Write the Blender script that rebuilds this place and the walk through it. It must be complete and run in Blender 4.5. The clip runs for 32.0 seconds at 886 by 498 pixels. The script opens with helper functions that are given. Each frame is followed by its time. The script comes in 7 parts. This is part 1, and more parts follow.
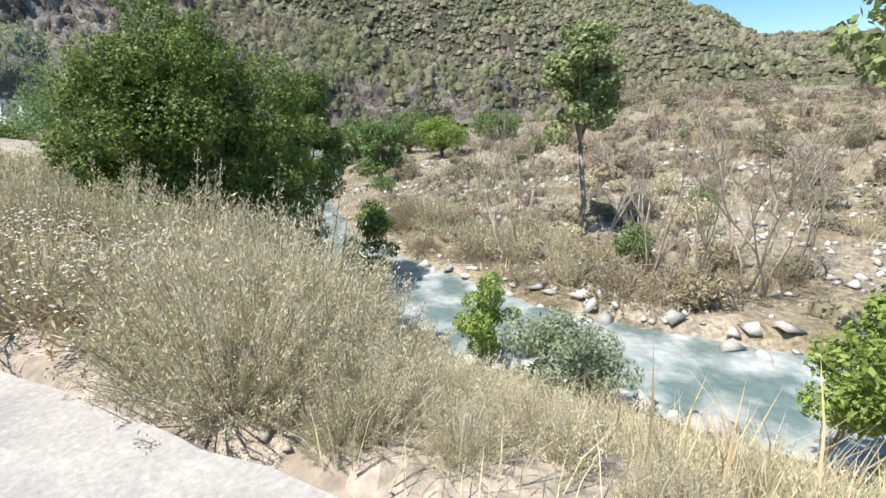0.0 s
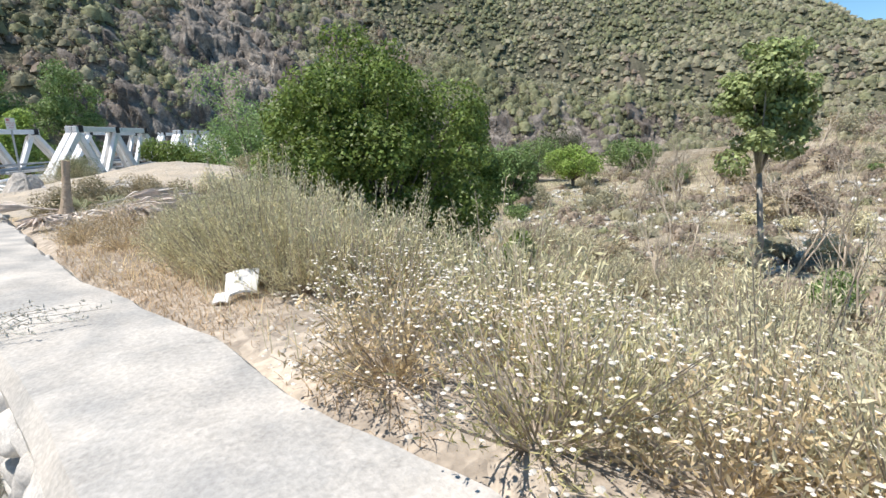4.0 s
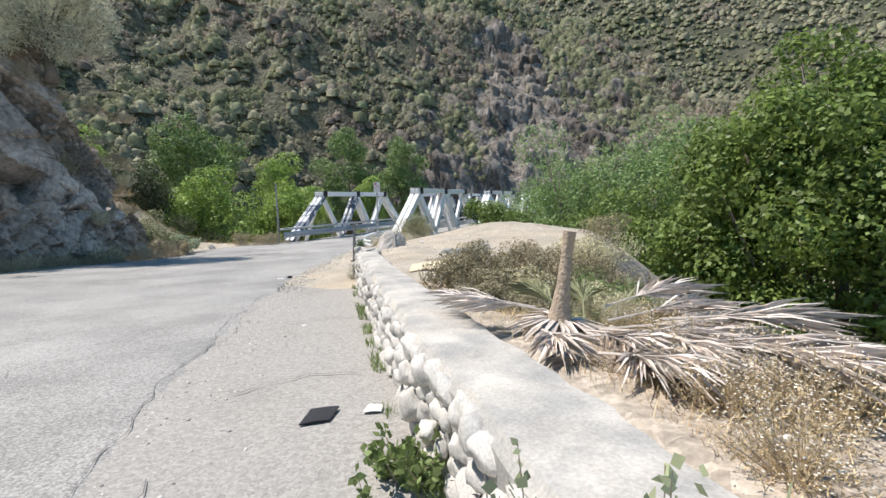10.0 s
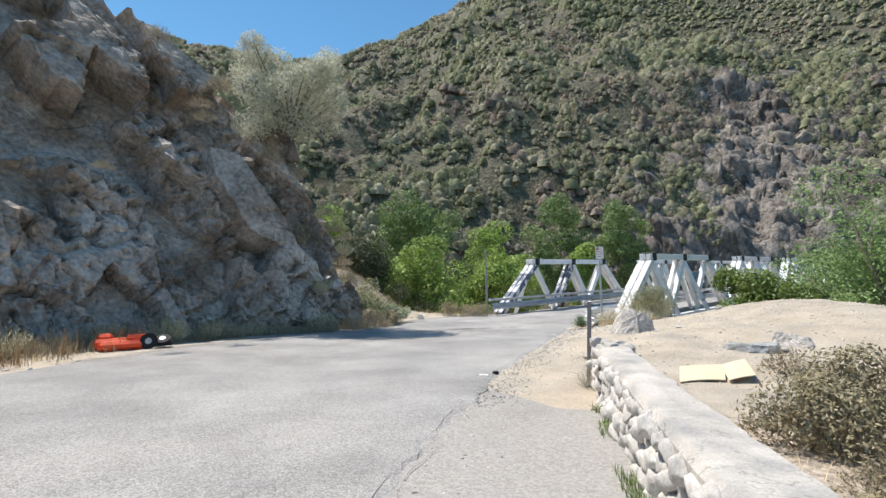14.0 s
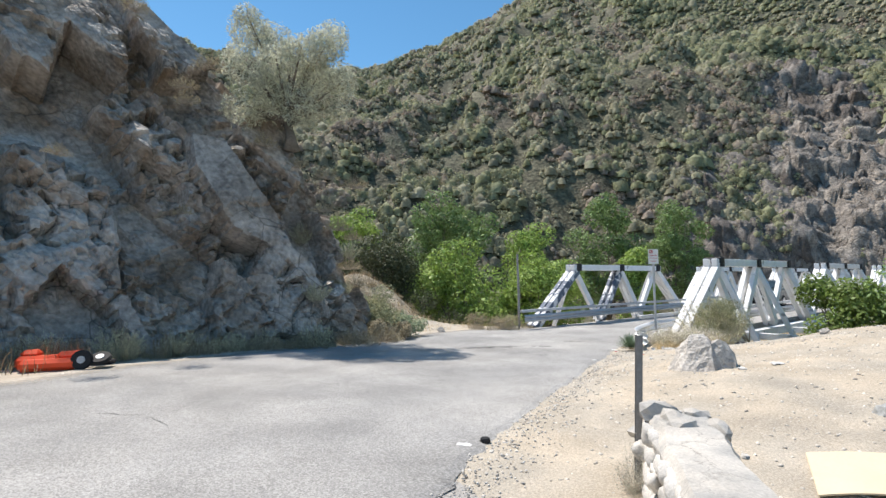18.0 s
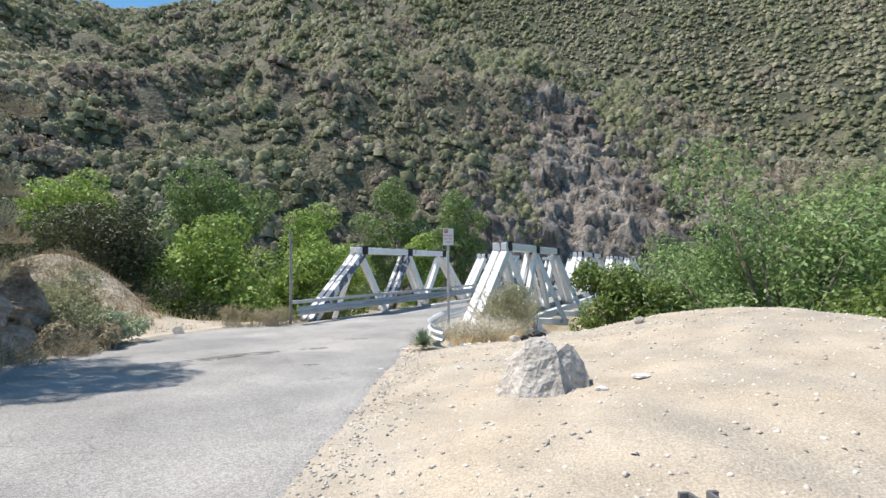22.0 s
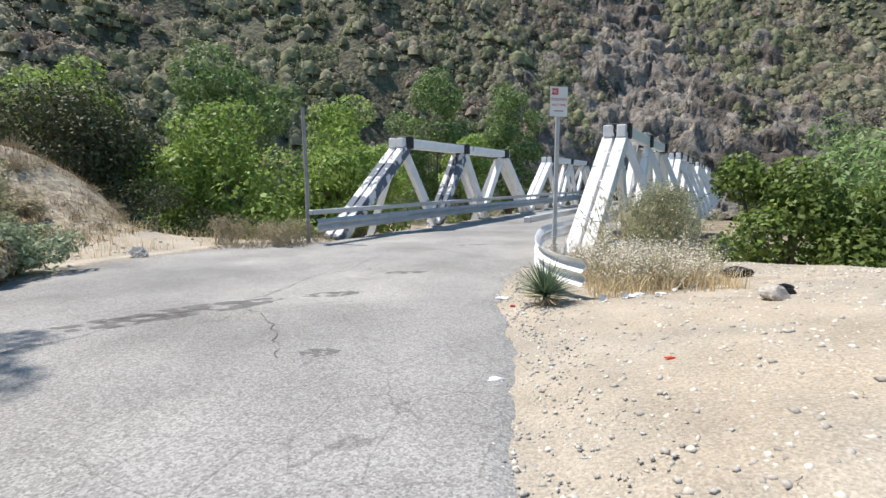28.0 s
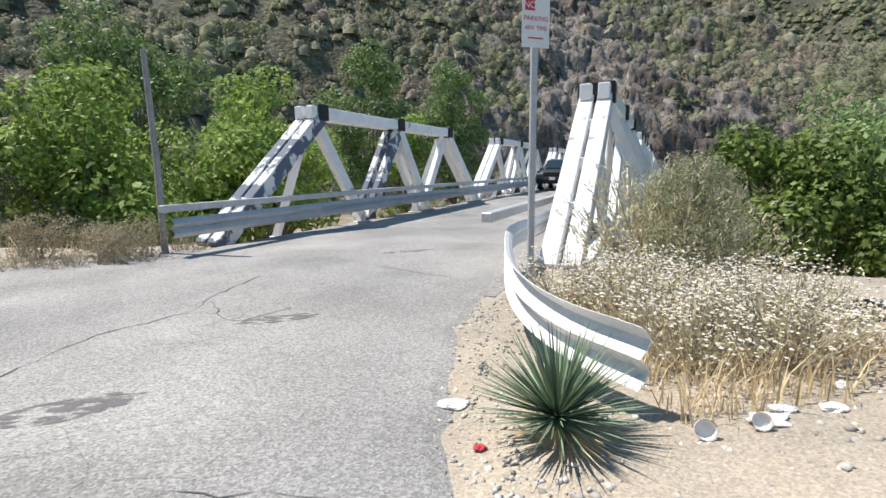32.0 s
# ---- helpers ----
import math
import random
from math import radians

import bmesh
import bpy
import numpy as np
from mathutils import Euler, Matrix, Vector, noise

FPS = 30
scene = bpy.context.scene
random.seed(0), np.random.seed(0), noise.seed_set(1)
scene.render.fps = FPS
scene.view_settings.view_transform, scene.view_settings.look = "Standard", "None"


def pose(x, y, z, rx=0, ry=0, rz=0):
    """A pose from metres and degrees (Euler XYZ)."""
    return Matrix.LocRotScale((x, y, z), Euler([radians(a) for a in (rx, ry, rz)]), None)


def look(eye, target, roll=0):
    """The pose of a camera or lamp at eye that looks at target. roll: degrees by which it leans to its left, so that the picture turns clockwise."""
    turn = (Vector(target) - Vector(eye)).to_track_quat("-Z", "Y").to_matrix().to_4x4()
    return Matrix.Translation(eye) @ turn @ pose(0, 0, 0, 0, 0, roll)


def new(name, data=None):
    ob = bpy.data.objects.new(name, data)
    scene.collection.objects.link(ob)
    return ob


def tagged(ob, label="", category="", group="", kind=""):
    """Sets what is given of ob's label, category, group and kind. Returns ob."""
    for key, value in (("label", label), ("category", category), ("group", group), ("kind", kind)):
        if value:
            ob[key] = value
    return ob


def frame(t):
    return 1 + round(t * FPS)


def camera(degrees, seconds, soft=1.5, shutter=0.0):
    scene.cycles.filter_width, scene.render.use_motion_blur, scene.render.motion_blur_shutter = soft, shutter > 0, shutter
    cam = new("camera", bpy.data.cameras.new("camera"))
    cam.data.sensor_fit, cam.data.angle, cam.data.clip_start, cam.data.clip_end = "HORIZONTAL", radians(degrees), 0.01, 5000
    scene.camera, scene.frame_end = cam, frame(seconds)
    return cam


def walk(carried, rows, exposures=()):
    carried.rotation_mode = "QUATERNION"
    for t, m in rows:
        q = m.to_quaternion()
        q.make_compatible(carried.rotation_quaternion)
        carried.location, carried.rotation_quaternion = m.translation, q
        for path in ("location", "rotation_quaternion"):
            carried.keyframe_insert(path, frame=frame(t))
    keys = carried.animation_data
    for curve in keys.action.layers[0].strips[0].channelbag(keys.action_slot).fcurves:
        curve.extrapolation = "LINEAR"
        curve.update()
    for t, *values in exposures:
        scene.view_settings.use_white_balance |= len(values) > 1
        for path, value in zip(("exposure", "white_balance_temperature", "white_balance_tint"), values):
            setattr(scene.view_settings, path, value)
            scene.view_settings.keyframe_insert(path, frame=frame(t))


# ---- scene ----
cam = camera(85.1, 32.0)
PATH = [
    (0, (-0.01, 0.118, 1.024), (1.474, 1.336, 0.464), -0.8),
    (0.5, (-0.095, 0.227, 1.003), (1.334, 1.525, 0.481), -0.9),
    (1, (-0.13, 0.446, 0.996), (1.234, 1.827, 0.515), -0.9),
    (1.5, (-0.191, 0.66, 0.981), (1.128, 2.086, 0.505), -0.8),
    (2, (-0.352, 0.834, 0.98), (0.902, 2.314, 0.493), -0.9),
    (2.5, (-0.414, 1.065, 0.957), (0.826, 2.561, 0.485), -0.9),
    (4.5, (-0.61, 1.993, 0.998), (0.491, 3.606, 0.564), -1.1),
    (5, (-0.711, 2.288, 1.004), (0.252, 3.987, 0.577), -1.4),
    (5.5, (-0.774, 2.592, 0.99), (0.063, 4.363, 0.585), -1.5),
    (6, (-0.847, 2.896, 0.987), (0.078, 4.629, 0.611), -1.4),
    (6.5, (-0.944, 3.18, 0.982), (0.011, 4.894, 0.598), -1.3),
    (7, (-1.076, 3.434, 0.978), (-0.176, 5.180, 0.603), -1.3),
    (7.5, (-1.233, 3.694, 0.99), (-0.324, 5.436, 0.618), -1.4),
    (8, (-1.369, 4.006, 1.008), (-0.517, 5.785, 0.672), -1.5),
    (8.5, (-1.411, 4.332, 1.007), (-0.748, 6.197, 0.727), -1.7),
    (9, (-1.534, 4.55, 1.005), (-1.024, 6.473, 0.806), -1.6),
    (9.5, (-1.617, 4.943, 1.024), (-1.313, 6.913, 0.863), -1.4),
    (10, (-1.713, 5.382, 1.019), (-1.493, 7.362, 0.833), -1.3),
    (10.5, (-1.82, 5.781, 1.01), (-1.614, 7.762, 0.820), -1.3),
    (11, (-1.865, 6.163, 0.982), (-1.722, 8.144, 0.743), -1.4),
    (11.5, (-1.937, 6.567, 0.964), (-1.741, 8.543, 0.727), -1.4),
    (12, (-1.986, 6.953, 0.981), (-1.762, 8.930, 0.772), -1.4),
    (12.5, (-2.023, 7.33, 1.007), (-1.918, 9.317, 0.813), -1.3),
    (13, (-2.121, 7.688, 1.011), (-2.251, 9.681, 0.900), -1.3),
    (13.5, (-2.204, 8.121, 1.019), (-2.613, 10.079, 1.022), -1.1),
    (14, (-2.291, 8.509, 1.033), (-2.900, 10.410, 1.149), -1.1),
    (14.5, (-2.337, 8.893, 1.04), (-2.990, 10.775, 1.225), -1.3),
    (16.5, (-2.106, 10.279, 1.129), (-2.934, 12.093, 1.275), -0.7),
    (17, (-2.208, 10.681, 1.086), (-3.083, 12.472, 1.249), -0.7),
    (17.5, (-2.275, 11.076, 1.058), (-3.195, 12.843, 1.238), -0.5),
    (18, (-2.325, 11.448, 1.063), (-3.111, 13.282, 1.206), -0.5),
    (18.5, (-2.371, 11.864, 1.058), (-2.793, 13.816, 1.168), -0.5),
    (19, (-2.362, 12.326, 1.012), (-2.565, 14.314, 1.088), -0.3),
    (19.5, (-2.449, 12.766, 0.976), (-2.498, 14.764, 1.069), -0.3),
    (20, (-2.521, 13.178, 0.994), (-2.566, 15.175, 1.102), -0.3),
    (20.5, (-2.563, 13.63, 0.98), (-2.594, 15.627, 1.073), -0.3),
    (21, (-2.585, 14.104, 0.945), (-2.527, 16.099, 1.068), -0.5),
    (21.5, (-2.627, 14.523, 0.945), (-2.578, 16.516, 1.107), -0.5),
    (22, (-2.774, 14.906, 0.939), (-2.715, 16.903, 1.026), -0.3),
    (22.5, (-2.951, 15.306, 0.907), (-2.93, 17.305, 0.936), -0.1),
    (23, (-3.099, 15.732, 0.879), (-3.163, 17.731, 0.835), -0.0),
    (23.5, (-3.22, 16.178, 0.844), (-3.246, 18.177, 0.789), 0.0),
    (24, (-3.254, 16.606, 0.838), (-3.235, 18.606, 0.787), 0.2),
    (24.5, (-3.285, 17.086, 0.778), (-3.144, 19.075, 0.629), 0.2),
    (26.5, (-3.287, 18.84, 0.62), (-3.137, 20.814, 0.333), 0.4),
    (27, (-3.394, 19.318, 0.568), (-3.294, 21.295, 0.278), 0.2),
    (27.5, (-3.542, 19.794, 0.56), (-3.561, 21.78, 0.324), 0.1),
    (28, (-3.809, 20.241, 0.514), (-3.89, 22.222, 0.25), -0.1),
    (28.5, (-4.003, 20.708, 0.482), (-4.161, 22.686, 0.237), -0.3),
    (29, (-4.106, 21.141, 0.489), (-4.199, 23.125, 0.255), -0.3),
    (29.5, (-4.175, 21.564, 0.499), (-4.278, 23.547, 0.259), -0.4),
    (30, (-4.125, 22.029, 0.489), (-4.186, 24.007, 0.203), -0.5),
    (30.5, (-4.046, 22.441, 0.422), (-3.93, 24.413, 0.11), -0.5),
    (31, (-3.858, 22.829, 0.428), (-3.714, 24.797, 0.1), -0.5),
    (31.5, (-3.7, 23.174, 0.411), (-3.476, 25.137, 0.1), -0.5),
    (32, (-3.553, 23.52, 0.4), (-3.408, 25.49, 0.086), -0.6),
]
walk(cam, [(t, look(eye, target, roll)) for t, eye, target, roll in PATH], [(0.0, 0.34), (5.0, 0.32), (9.0, 0.25), (13.0, 0.25), (16.5, 0.33), (22.0, 0.31), (26.5, 0.21), (32.0, 0.2)])

# ---------------------------------------------------------------- world and sun
SUN_DIR = Vector((-0.43, 0.15, 0.89)).normalized()
world = bpy.data.worlds.new("sky")
scene.world = world
world.use_nodes = True
wn = world.node_tree
sky = wn.nodes.new("ShaderNodeTexSky")
sky.sky_type = "NISHITA"
sky.sun_disc = False
sky.sun_elevation = math.asin(SUN_DIR.z)
sky.sun_rotation = math.atan2(SUN_DIR.x, SUN_DIR.y) % (2 * math.pi)
sky.air_density, sky.dust_density, sky.ozone_density = 1.0, 0.0, 1.0
sky.altitude = 1600
wn.nodes["Background"].inputs["Strength"].default_value = 0.142
tone = wn.nodes.new("ShaderNodeHueSaturation")
tone.inputs["Hue"].default_value, tone.inputs["Saturation"].default_value = 0.487, 1.18
wn.links.new(sky.outputs["Color"], tone.inputs["Color"])
wn.links.new(tone.outputs["Color"], wn.nodes["Background"].inputs["Color"])
sun_data = bpy.data.lights.new("sun", "SUN")
sun_data.energy, sun_data.angle, sun_data.color = 4.9, radians(0.53), (1.0, 0.93, 0.855)
sun = new("sun", sun_data)
sun.matrix_world = look(SUN_DIR * 300, (0, 0, 0))


# ---------------------------------------------------------------- materials
def material(name, base, rough=0.85, metal=0.0, vary=0.25, scale=3.0, fine=40.0, bump=0.3, second=None, second_at=0.55, second_scale=1.5,
             island=0.0, objvary=0.0, spec=0.3, through_light=0.0, detail=6.0, soft_mix=0.12, bump_dist=0.02, coat=0.0, cracks=0.0, crack_amount=0.5, speckle=0.0, speckle_scale=50.0, crack_width=0.014):
    """A surface: colour broken at two scales, an optional second colour in patches, and fine relief."""
    m = bpy.data.materials.new(name)
    m.use_nodes = True
    nt = m.node_tree
    b = nt.nodes["Principled BSDF"]
    geo = nt.nodes.new("ShaderNodeTexCoord")
    co = geo.outputs["Object"]
    n1 = nt.nodes.new("ShaderNodeTexNoise")
    n1.inputs["Scale"].default_value, n1.inputs["Detail"].default_value = scale, detail
    n2 = nt.nodes.new("ShaderNodeTexNoise")
    n2.inputs["Scale"].default_value, n2.inputs["Detail"].default_value = fine, 3.0
    nt.links.new(co, n1.inputs["Vector"])
    nt.links.new(co, n2.inputs["Vector"])
    add = nt.nodes.new("ShaderNodeMath")
    add.operation = "ADD"
    nt.links.new(n1.outputs["Fac"], add.inputs[0])
    nt.links.new(n2.outputs["Fac"], add.inputs[1])
    ramp = nt.nodes.new("ShaderNodeMapRange")
    ramp.inputs["From Min"].default_value, ramp.inputs["From Max"].default_value = 0.65, 1.35
    ramp.inputs["To Min"].default_value, ramp.inputs["To Max"].default_value = 1 - vary, 1 + vary
    nt.links.new(add.outputs[0], ramp.inputs["Value"])
    value = ramp.outputs["Result"]
    for amount, node, out in ((island, "ShaderNodeNewGeometry", "Random Per Island"), (objvary, "ShaderNodeObjectInfo", "Random")):
        if amount:
            g = nt.nodes.new(node)
            r = nt.nodes.new("ShaderNodeMapRange")
            r.inputs["To Min"].default_value, r.inputs["To Max"].default_value = 1 - amount, 1 + amount
            nt.links.new(g.outputs[out], r.inputs["Value"])
            mul = nt.nodes.new("ShaderNodeMath")
            mul.operation = "MULTIPLY"
            nt.links.new(value, mul.inputs[0])
            nt.links.new(r.outputs["Result"], mul.inputs[1])
            value = mul.outputs[0]
    if second:
        n3 = nt.nodes.new("ShaderNodeTexNoise")
        n3.inputs["Scale"].default_value, n3.inputs["Detail"].default_value = second_scale, 8.0
        nt.links.new(co, n3.inputs["Vector"])
        f = nt.nodes.new("ShaderNodeMapRange")
        f.inputs["From Min"].default_value, f.inputs["From Max"].default_value = second_at - soft_mix, second_at + soft_mix
        nt.links.new(n3.outputs["Fac"], f.inputs["Value"])
        mix = nt.nodes.new("ShaderNodeMix")
        mix.data_type = "RGBA"
        mix.inputs["A"].default_value, mix.inputs["B"].default_value = (*base, 1), (*second, 1)
        nt.links.new(f.outputs["Result"], mix.inputs["Factor"])
        colour = mix.outputs["Result"]
    else:
        rgb = nt.nodes.new("ShaderNodeRGB")
        rgb.outputs[0].default_value = (*base, 1)
        colour = rgb.outputs[0]
    if cracks:
        warp = nt.nodes.new("ShaderNodeVectorMath")
        warp.operation = "MULTIPLY_ADD"
        nt.links.new(n1.outputs["Color"], warp.inputs[0])
        warp.inputs[1].default_value = (0.5, 0.5, 0.5)
        nt.links.new(co, warp.inputs[2])
        vo = nt.nodes.new("ShaderNodeTexVoronoi")
        vo.feature = "DISTANCE_TO_EDGE"
        vo.inputs["Scale"].default_value = cracks
        nt.links.new(warp.outputs["Vector"], vo.inputs["Vector"])
        thin = nt.nodes.new("ShaderNodeMapRange")
        thin.inputs["From Max"].default_value = crack_width
        thin.inputs["To Min"].default_value, thin.inputs["To Max"].default_value = 1 - crack_amount, 1.0
        nt.links.new(vo.outputs["Distance"], thin.inputs["Value"])
        only = nt.nodes.new("ShaderNodeTexNoise")
        only.inputs["Scale"].default_value = 0.35
        nt.links.new(co, only.inputs["Vector"])
        gate = nt.nodes.new("ShaderNodeMapRange")
        gate.inputs["From Min"].default_value, gate.inputs["From Max"].default_value = 0.48, 0.62
        nt.links.new(only.outputs["Fac"], gate.inputs["Value"])
        blend = nt.nodes.new("ShaderNodeMix")
        blend.inputs["A"].default_value = 1.0
        nt.links.new(gate.outputs["Result"], blend.inputs["Factor"])
        nt.links.new(thin.outputs["Result"], blend.inputs["B"])
        mulc = nt.nodes.new("ShaderNodeMath")
        mulc.operation = "MULTIPLY"
        nt.links.new(value, mulc.inputs[0])
        nt.links.new(blend.outputs["Result"], mulc.inputs[1])
        value = mulc.outputs[0]
    grain = None
    if speckle:
        grain = nt.nodes.new("ShaderNodeTexVoronoi")
        grain.inputs["Scale"].default_value = speckle_scale
        nt.links.new(co, grain.inputs["Vector"])
        gr = nt.nodes.new("ShaderNodeMapRange")
        gr.inputs["To Min"].default_value, gr.inputs["To Max"].default_value = 1 - speckle, 1 + speckle
        sepc = nt.nodes.new("ShaderNodeSeparateColor")
        nt.links.new(grain.outputs["Color"], sepc.inputs["Color"])
        nt.links.new(sepc.outputs["Red"], gr.inputs["Value"])
        mulg = nt.nodes.new("ShaderNodeMath")
        mulg.operation = "MULTIPLY"
        nt.links.new(value, mulg.inputs[0])
        nt.links.new(gr.outputs["Result"], mulg.inputs[1])
        value = mulg.outputs[0]
    vm = nt.nodes.new("ShaderNodeVectorMath")
    vm.operation = "SCALE"
    nt.links.new(colour, vm.inputs[0])
    nt.links.new(value, vm.inputs["Scale"])
    nt.links.new(vm.outputs["Vector"], b.inputs["Base Color"])
    b.inputs["Roughness"].default_value, b.inputs["Metallic"].default_value = rough, metal
    b.inputs["Specular IOR Level"].default_value = spec
    b.inputs["Coat Weight"].default_value = coat
    if bump:
        bp = nt.nodes.new("ShaderNodeBump")
        bp.inputs["Strength"].default_value, bp.inputs["Distance"].default_value = bump, bump_dist
        nt.links.new(add.outputs[0], bp.inputs["Height"])
        nt.links.new(bp.outputs["Normal"], b.inputs["Normal"])
    if through_light:
        tr = nt.nodes.new("ShaderNodeBsdfTranslucent")
        nt.links.new(vm.outputs["Vector"], tr.inputs["Color"])
        ms = nt.nodes.new("ShaderNodeMixShader")
        ms.inputs[0].default_value = through_light
        nt.links.new(b.outputs[0], ms.inputs[1])
        nt.links.new(tr.outputs[0], ms.inputs[2])
        nt.links.new(ms.outputs[0], nt.nodes["Material Output"].inputs["Surface"])
    return m


M_DIRT = material("dry_dirt", (0.475, 0.405, 0.315), vary=0.28, speckle=0.16, speckle_scale=90, scale=1.6, fine=60, bump=0.6, bump_dist=0.02, second=(0.42, 0.375, 0.31), second_at=0.52, second_scale=0.9)
M_ASPHALT = material("old_asphalt", (0.305, 0.298, 0.287), rough=0.9, vary=0.34, scale=0.8, fine=75, bump=0.7, bump_dist=0.01, second=(0.37, 0.356, 0.335), second_at=0.52, second_scale=0.3, cracks=2.1, crack_amount=0.35, speckle=0.3, speckle_scale=80)
M_CONCRETE = material("pale_concrete", (0.54, 0.505, 0.455), vary=0.24, scale=3.4, fine=70, bump=0.4, bump_dist=0.008, second=(0.37, 0.36, 0.34), second_at=0.52, second_scale=3.2, cracks=2.3, crack_amount=0.5, speckle=0.05, speckle_scale=60)
M_SHOULDER = material("old_shoulder_concrete", (0.385, 0.365, 0.335), rough=0.92, vary=0.28, scale=0.9, fine=70, bump=0.5, bump_dist=0.006, second=(0.315, 0.30, 0.28), second_at=0.52, second_scale=0.9, cracks=1.6, crack_amount=0.4, speckle=0.16, speckle_scale=48)
M_COBBLE = material("river_cobble", (0.56, 0.535, 0.495), vary=0.25, scale=3, fine=14, bump=0.35, bump_dist=0.006, objvary=0.16, speckle=0.1, speckle_scale=60)
M_ROCK = material("cliff_rock", (0.45, 0.405, 0.36), vary=0.55, scale=0.9, fine=7, bump=1.0, bump_dist=0.08, second=(0.28, 0.21, 0.15), second_at=0.55, second_scale=0.5, cracks=0.8, crack_amount=0.6, crack_width=0.02, speckle=0.12, speckle_scale=4.0)
M_PALEROCK = material("pale_rock", (0.57, 0.53, 0.48), vary=0.35, speckle=0.1, speckle_scale=30, cracks=3.0, crack_amount=0.4, scale=2.5, fine=25, bump=0.8, bump_dist=0.03, second=(0.36, 0.32, 0.28), second_at=0.56, second_scale=2.0)
M_WHITE = material("weathered_white_paint", (0.86, 0.86, 0.86), rough=0.6, vary=0.12, scale=2.5, fine=30, bump=0.15, second=(0.33, 0.34, 0.36), second_at=0.69, second_scale=2.6, soft_mix=0.04, objvary=0.05)
M_PEELED = material("peeling_white_paint", (0.74, 0.74, 0.75), rough=0.6, vary=0.15, scale=3, fine=30, bump=0.3, second=(0.11, 0.14, 0.19), second_at=0.49, second_scale=3.6, soft_mix=0.03)
M_BLACK = material("black_iron", (0.03, 0.03, 0.035), rough=0.6, vary=0.3, bump=0.2)
M_GALV = material("galvanised_steel", (0.52, 0.53, 0.545), rough=0.5, metal=0.2, vary=0.15, scale=3, fine=25, bump=0.1)
M_WOOD = material("grey_weathered_wood", (0.33, 0.32, 0.31), rough=0.9, vary=0.3, scale=4, fine=50, bump=0.4)
M_WATER = material("river_water", (0.17, 0.235, 0.22), rough=0.15, vary=0.2, scale=0.9, fine=4, bump=0.8, bump_dist=0.08, second=(0.52, 0.55, 0.53), second_at=0.53, second_scale=0.8, spec=0.5)


# ---------------------------------------------------------------- mesh helpers
def mesh_data(name, verts, faces, mat=None, smooth=False):
    me = bpy.data.meshes.new(name)
    verts = np.asarray(verts, dtype=np.float32).reshape(-1, 3)
    if isinstance(faces, np.ndarray):
        k = faces.shape[1]
        me.vertices.add(len(verts))
        me.vertices.foreach_set("co", verts.ravel())
        me.loops.add(faces.size)
        me.loops.foreach_set("vertex_index", faces.astype(np.int32).ravel())
        me.polygons.add(len(faces))
        me.polygons.foreach_set("loop_start", np.arange(0, faces.size, k, dtype=np.int32))
        me.update(calc_edges=True)
    else:
        me.from_pydata([tuple(map(float, v)) for v in verts], [], faces)
    if mat:
        me.materials.append(mat)
    if smooth:
        me.polygons.foreach_set("use_smooth", np.ones(len(me.polygons), dtype=bool))
    me.update()
    return me


def obj(name, verts, faces, mat=None, parent=None, label="", category="", group="", kind="", smooth=False, m=None):
    ob = new(name, mesh_data(name, verts, faces, mat, smooth))
    if parent:
        ob.parent = parent
    if m is not None:
        ob.matrix_basis = m
    return tagged(ob, label, category, group, kind)


def part(name, bm, mat, parent=None, label="", smooth=False, m=None):
    """Links a bmesh as one mesh object under a thing or a part."""
    me = bpy.data.meshes.new(name)
    bm.to_mesh(me)
    bm.free()
    if mat:
        me.materials.append(mat)
    if smooth:
        me.polygons.foreach_set("use_smooth", np.ones(len(me.polygons), dtype=bool))
    ob = new(name, me)
    if parent:
        ob.parent = parent
    if m is not None:
        ob.matrix_basis = m
    return tagged(ob, label)


def thing(name, m, label, category, group=""):
    ob = new(name)
    ob.empty_display_size = 0.2
    ob.matrix_basis = m
    return tagged(ob, label, category, group)


def box_bm(size, bevel=0.01, centre=(0, 0, 0)):
    bm = bmesh.new()
    bmesh.ops.create_cube(bm, size=1.0)
    bmesh.ops.scale(bm, vec=size, verts=bm.verts)
    if bevel:
        bmesh.ops.bevel(bm, geom=bm.edges[:], offset=bevel, segments=1, affect="EDGES")
    bmesh.ops.translate(bm, vec=centre, verts=bm.verts)
    return bm


def beam_pose(a, b, up=(0, 0, 1)):
    """Pose of a beam whose x axis runs from a to b."""
    a, b = Vector(a), Vector(b)
    x = (b - a).normalized()
    y = Vector(up).cross(x).normalized()
    z = x.cross(y)
    r = Matrix((x, y, z)).transposed().to_4x4()
    return Matrix.Translation((a + b) / 2) @ r


def tube(points, radii, sides=6, cap=True):
    """Verts and faces of a bent, tapering tube."""
    vs, fs = [], []
    pts = [Vector(p) for p in points]
    for i, p in enumerate(pts):
        t = (pts[min(i + 1, len(pts) - 1)] - pts[max(i - 1, 0)]).normalized()
        a = t.cross(Vector((0.31, 0.77, 0.55))).normalized()
        b = t.cross(a)
        for k in range(sides):
            w = 2 * math.pi * k / sides
            vs.append(p + radii[i] * (math.cos(w) * a + math.sin(w) * b))
    for i in range(len(pts) - 1):
        for k in range(sides):
            k2 = (k + 1) % sides
            fs.append((i * sides + k, i * sides + k2, (i + 1) * sides + k2, (i + 1) * sides + k))
    if cap:
        fs.append(tuple(range(sides))[::-1])
        fs.append(tuple(range((len(pts) - 1) * sides, len(pts) * sides)))
    return [tuple(v) for v in vs], fs


def lerp_line(table, v):
    xs, ys = zip(*table)
    return np.interp(v, xs, ys)


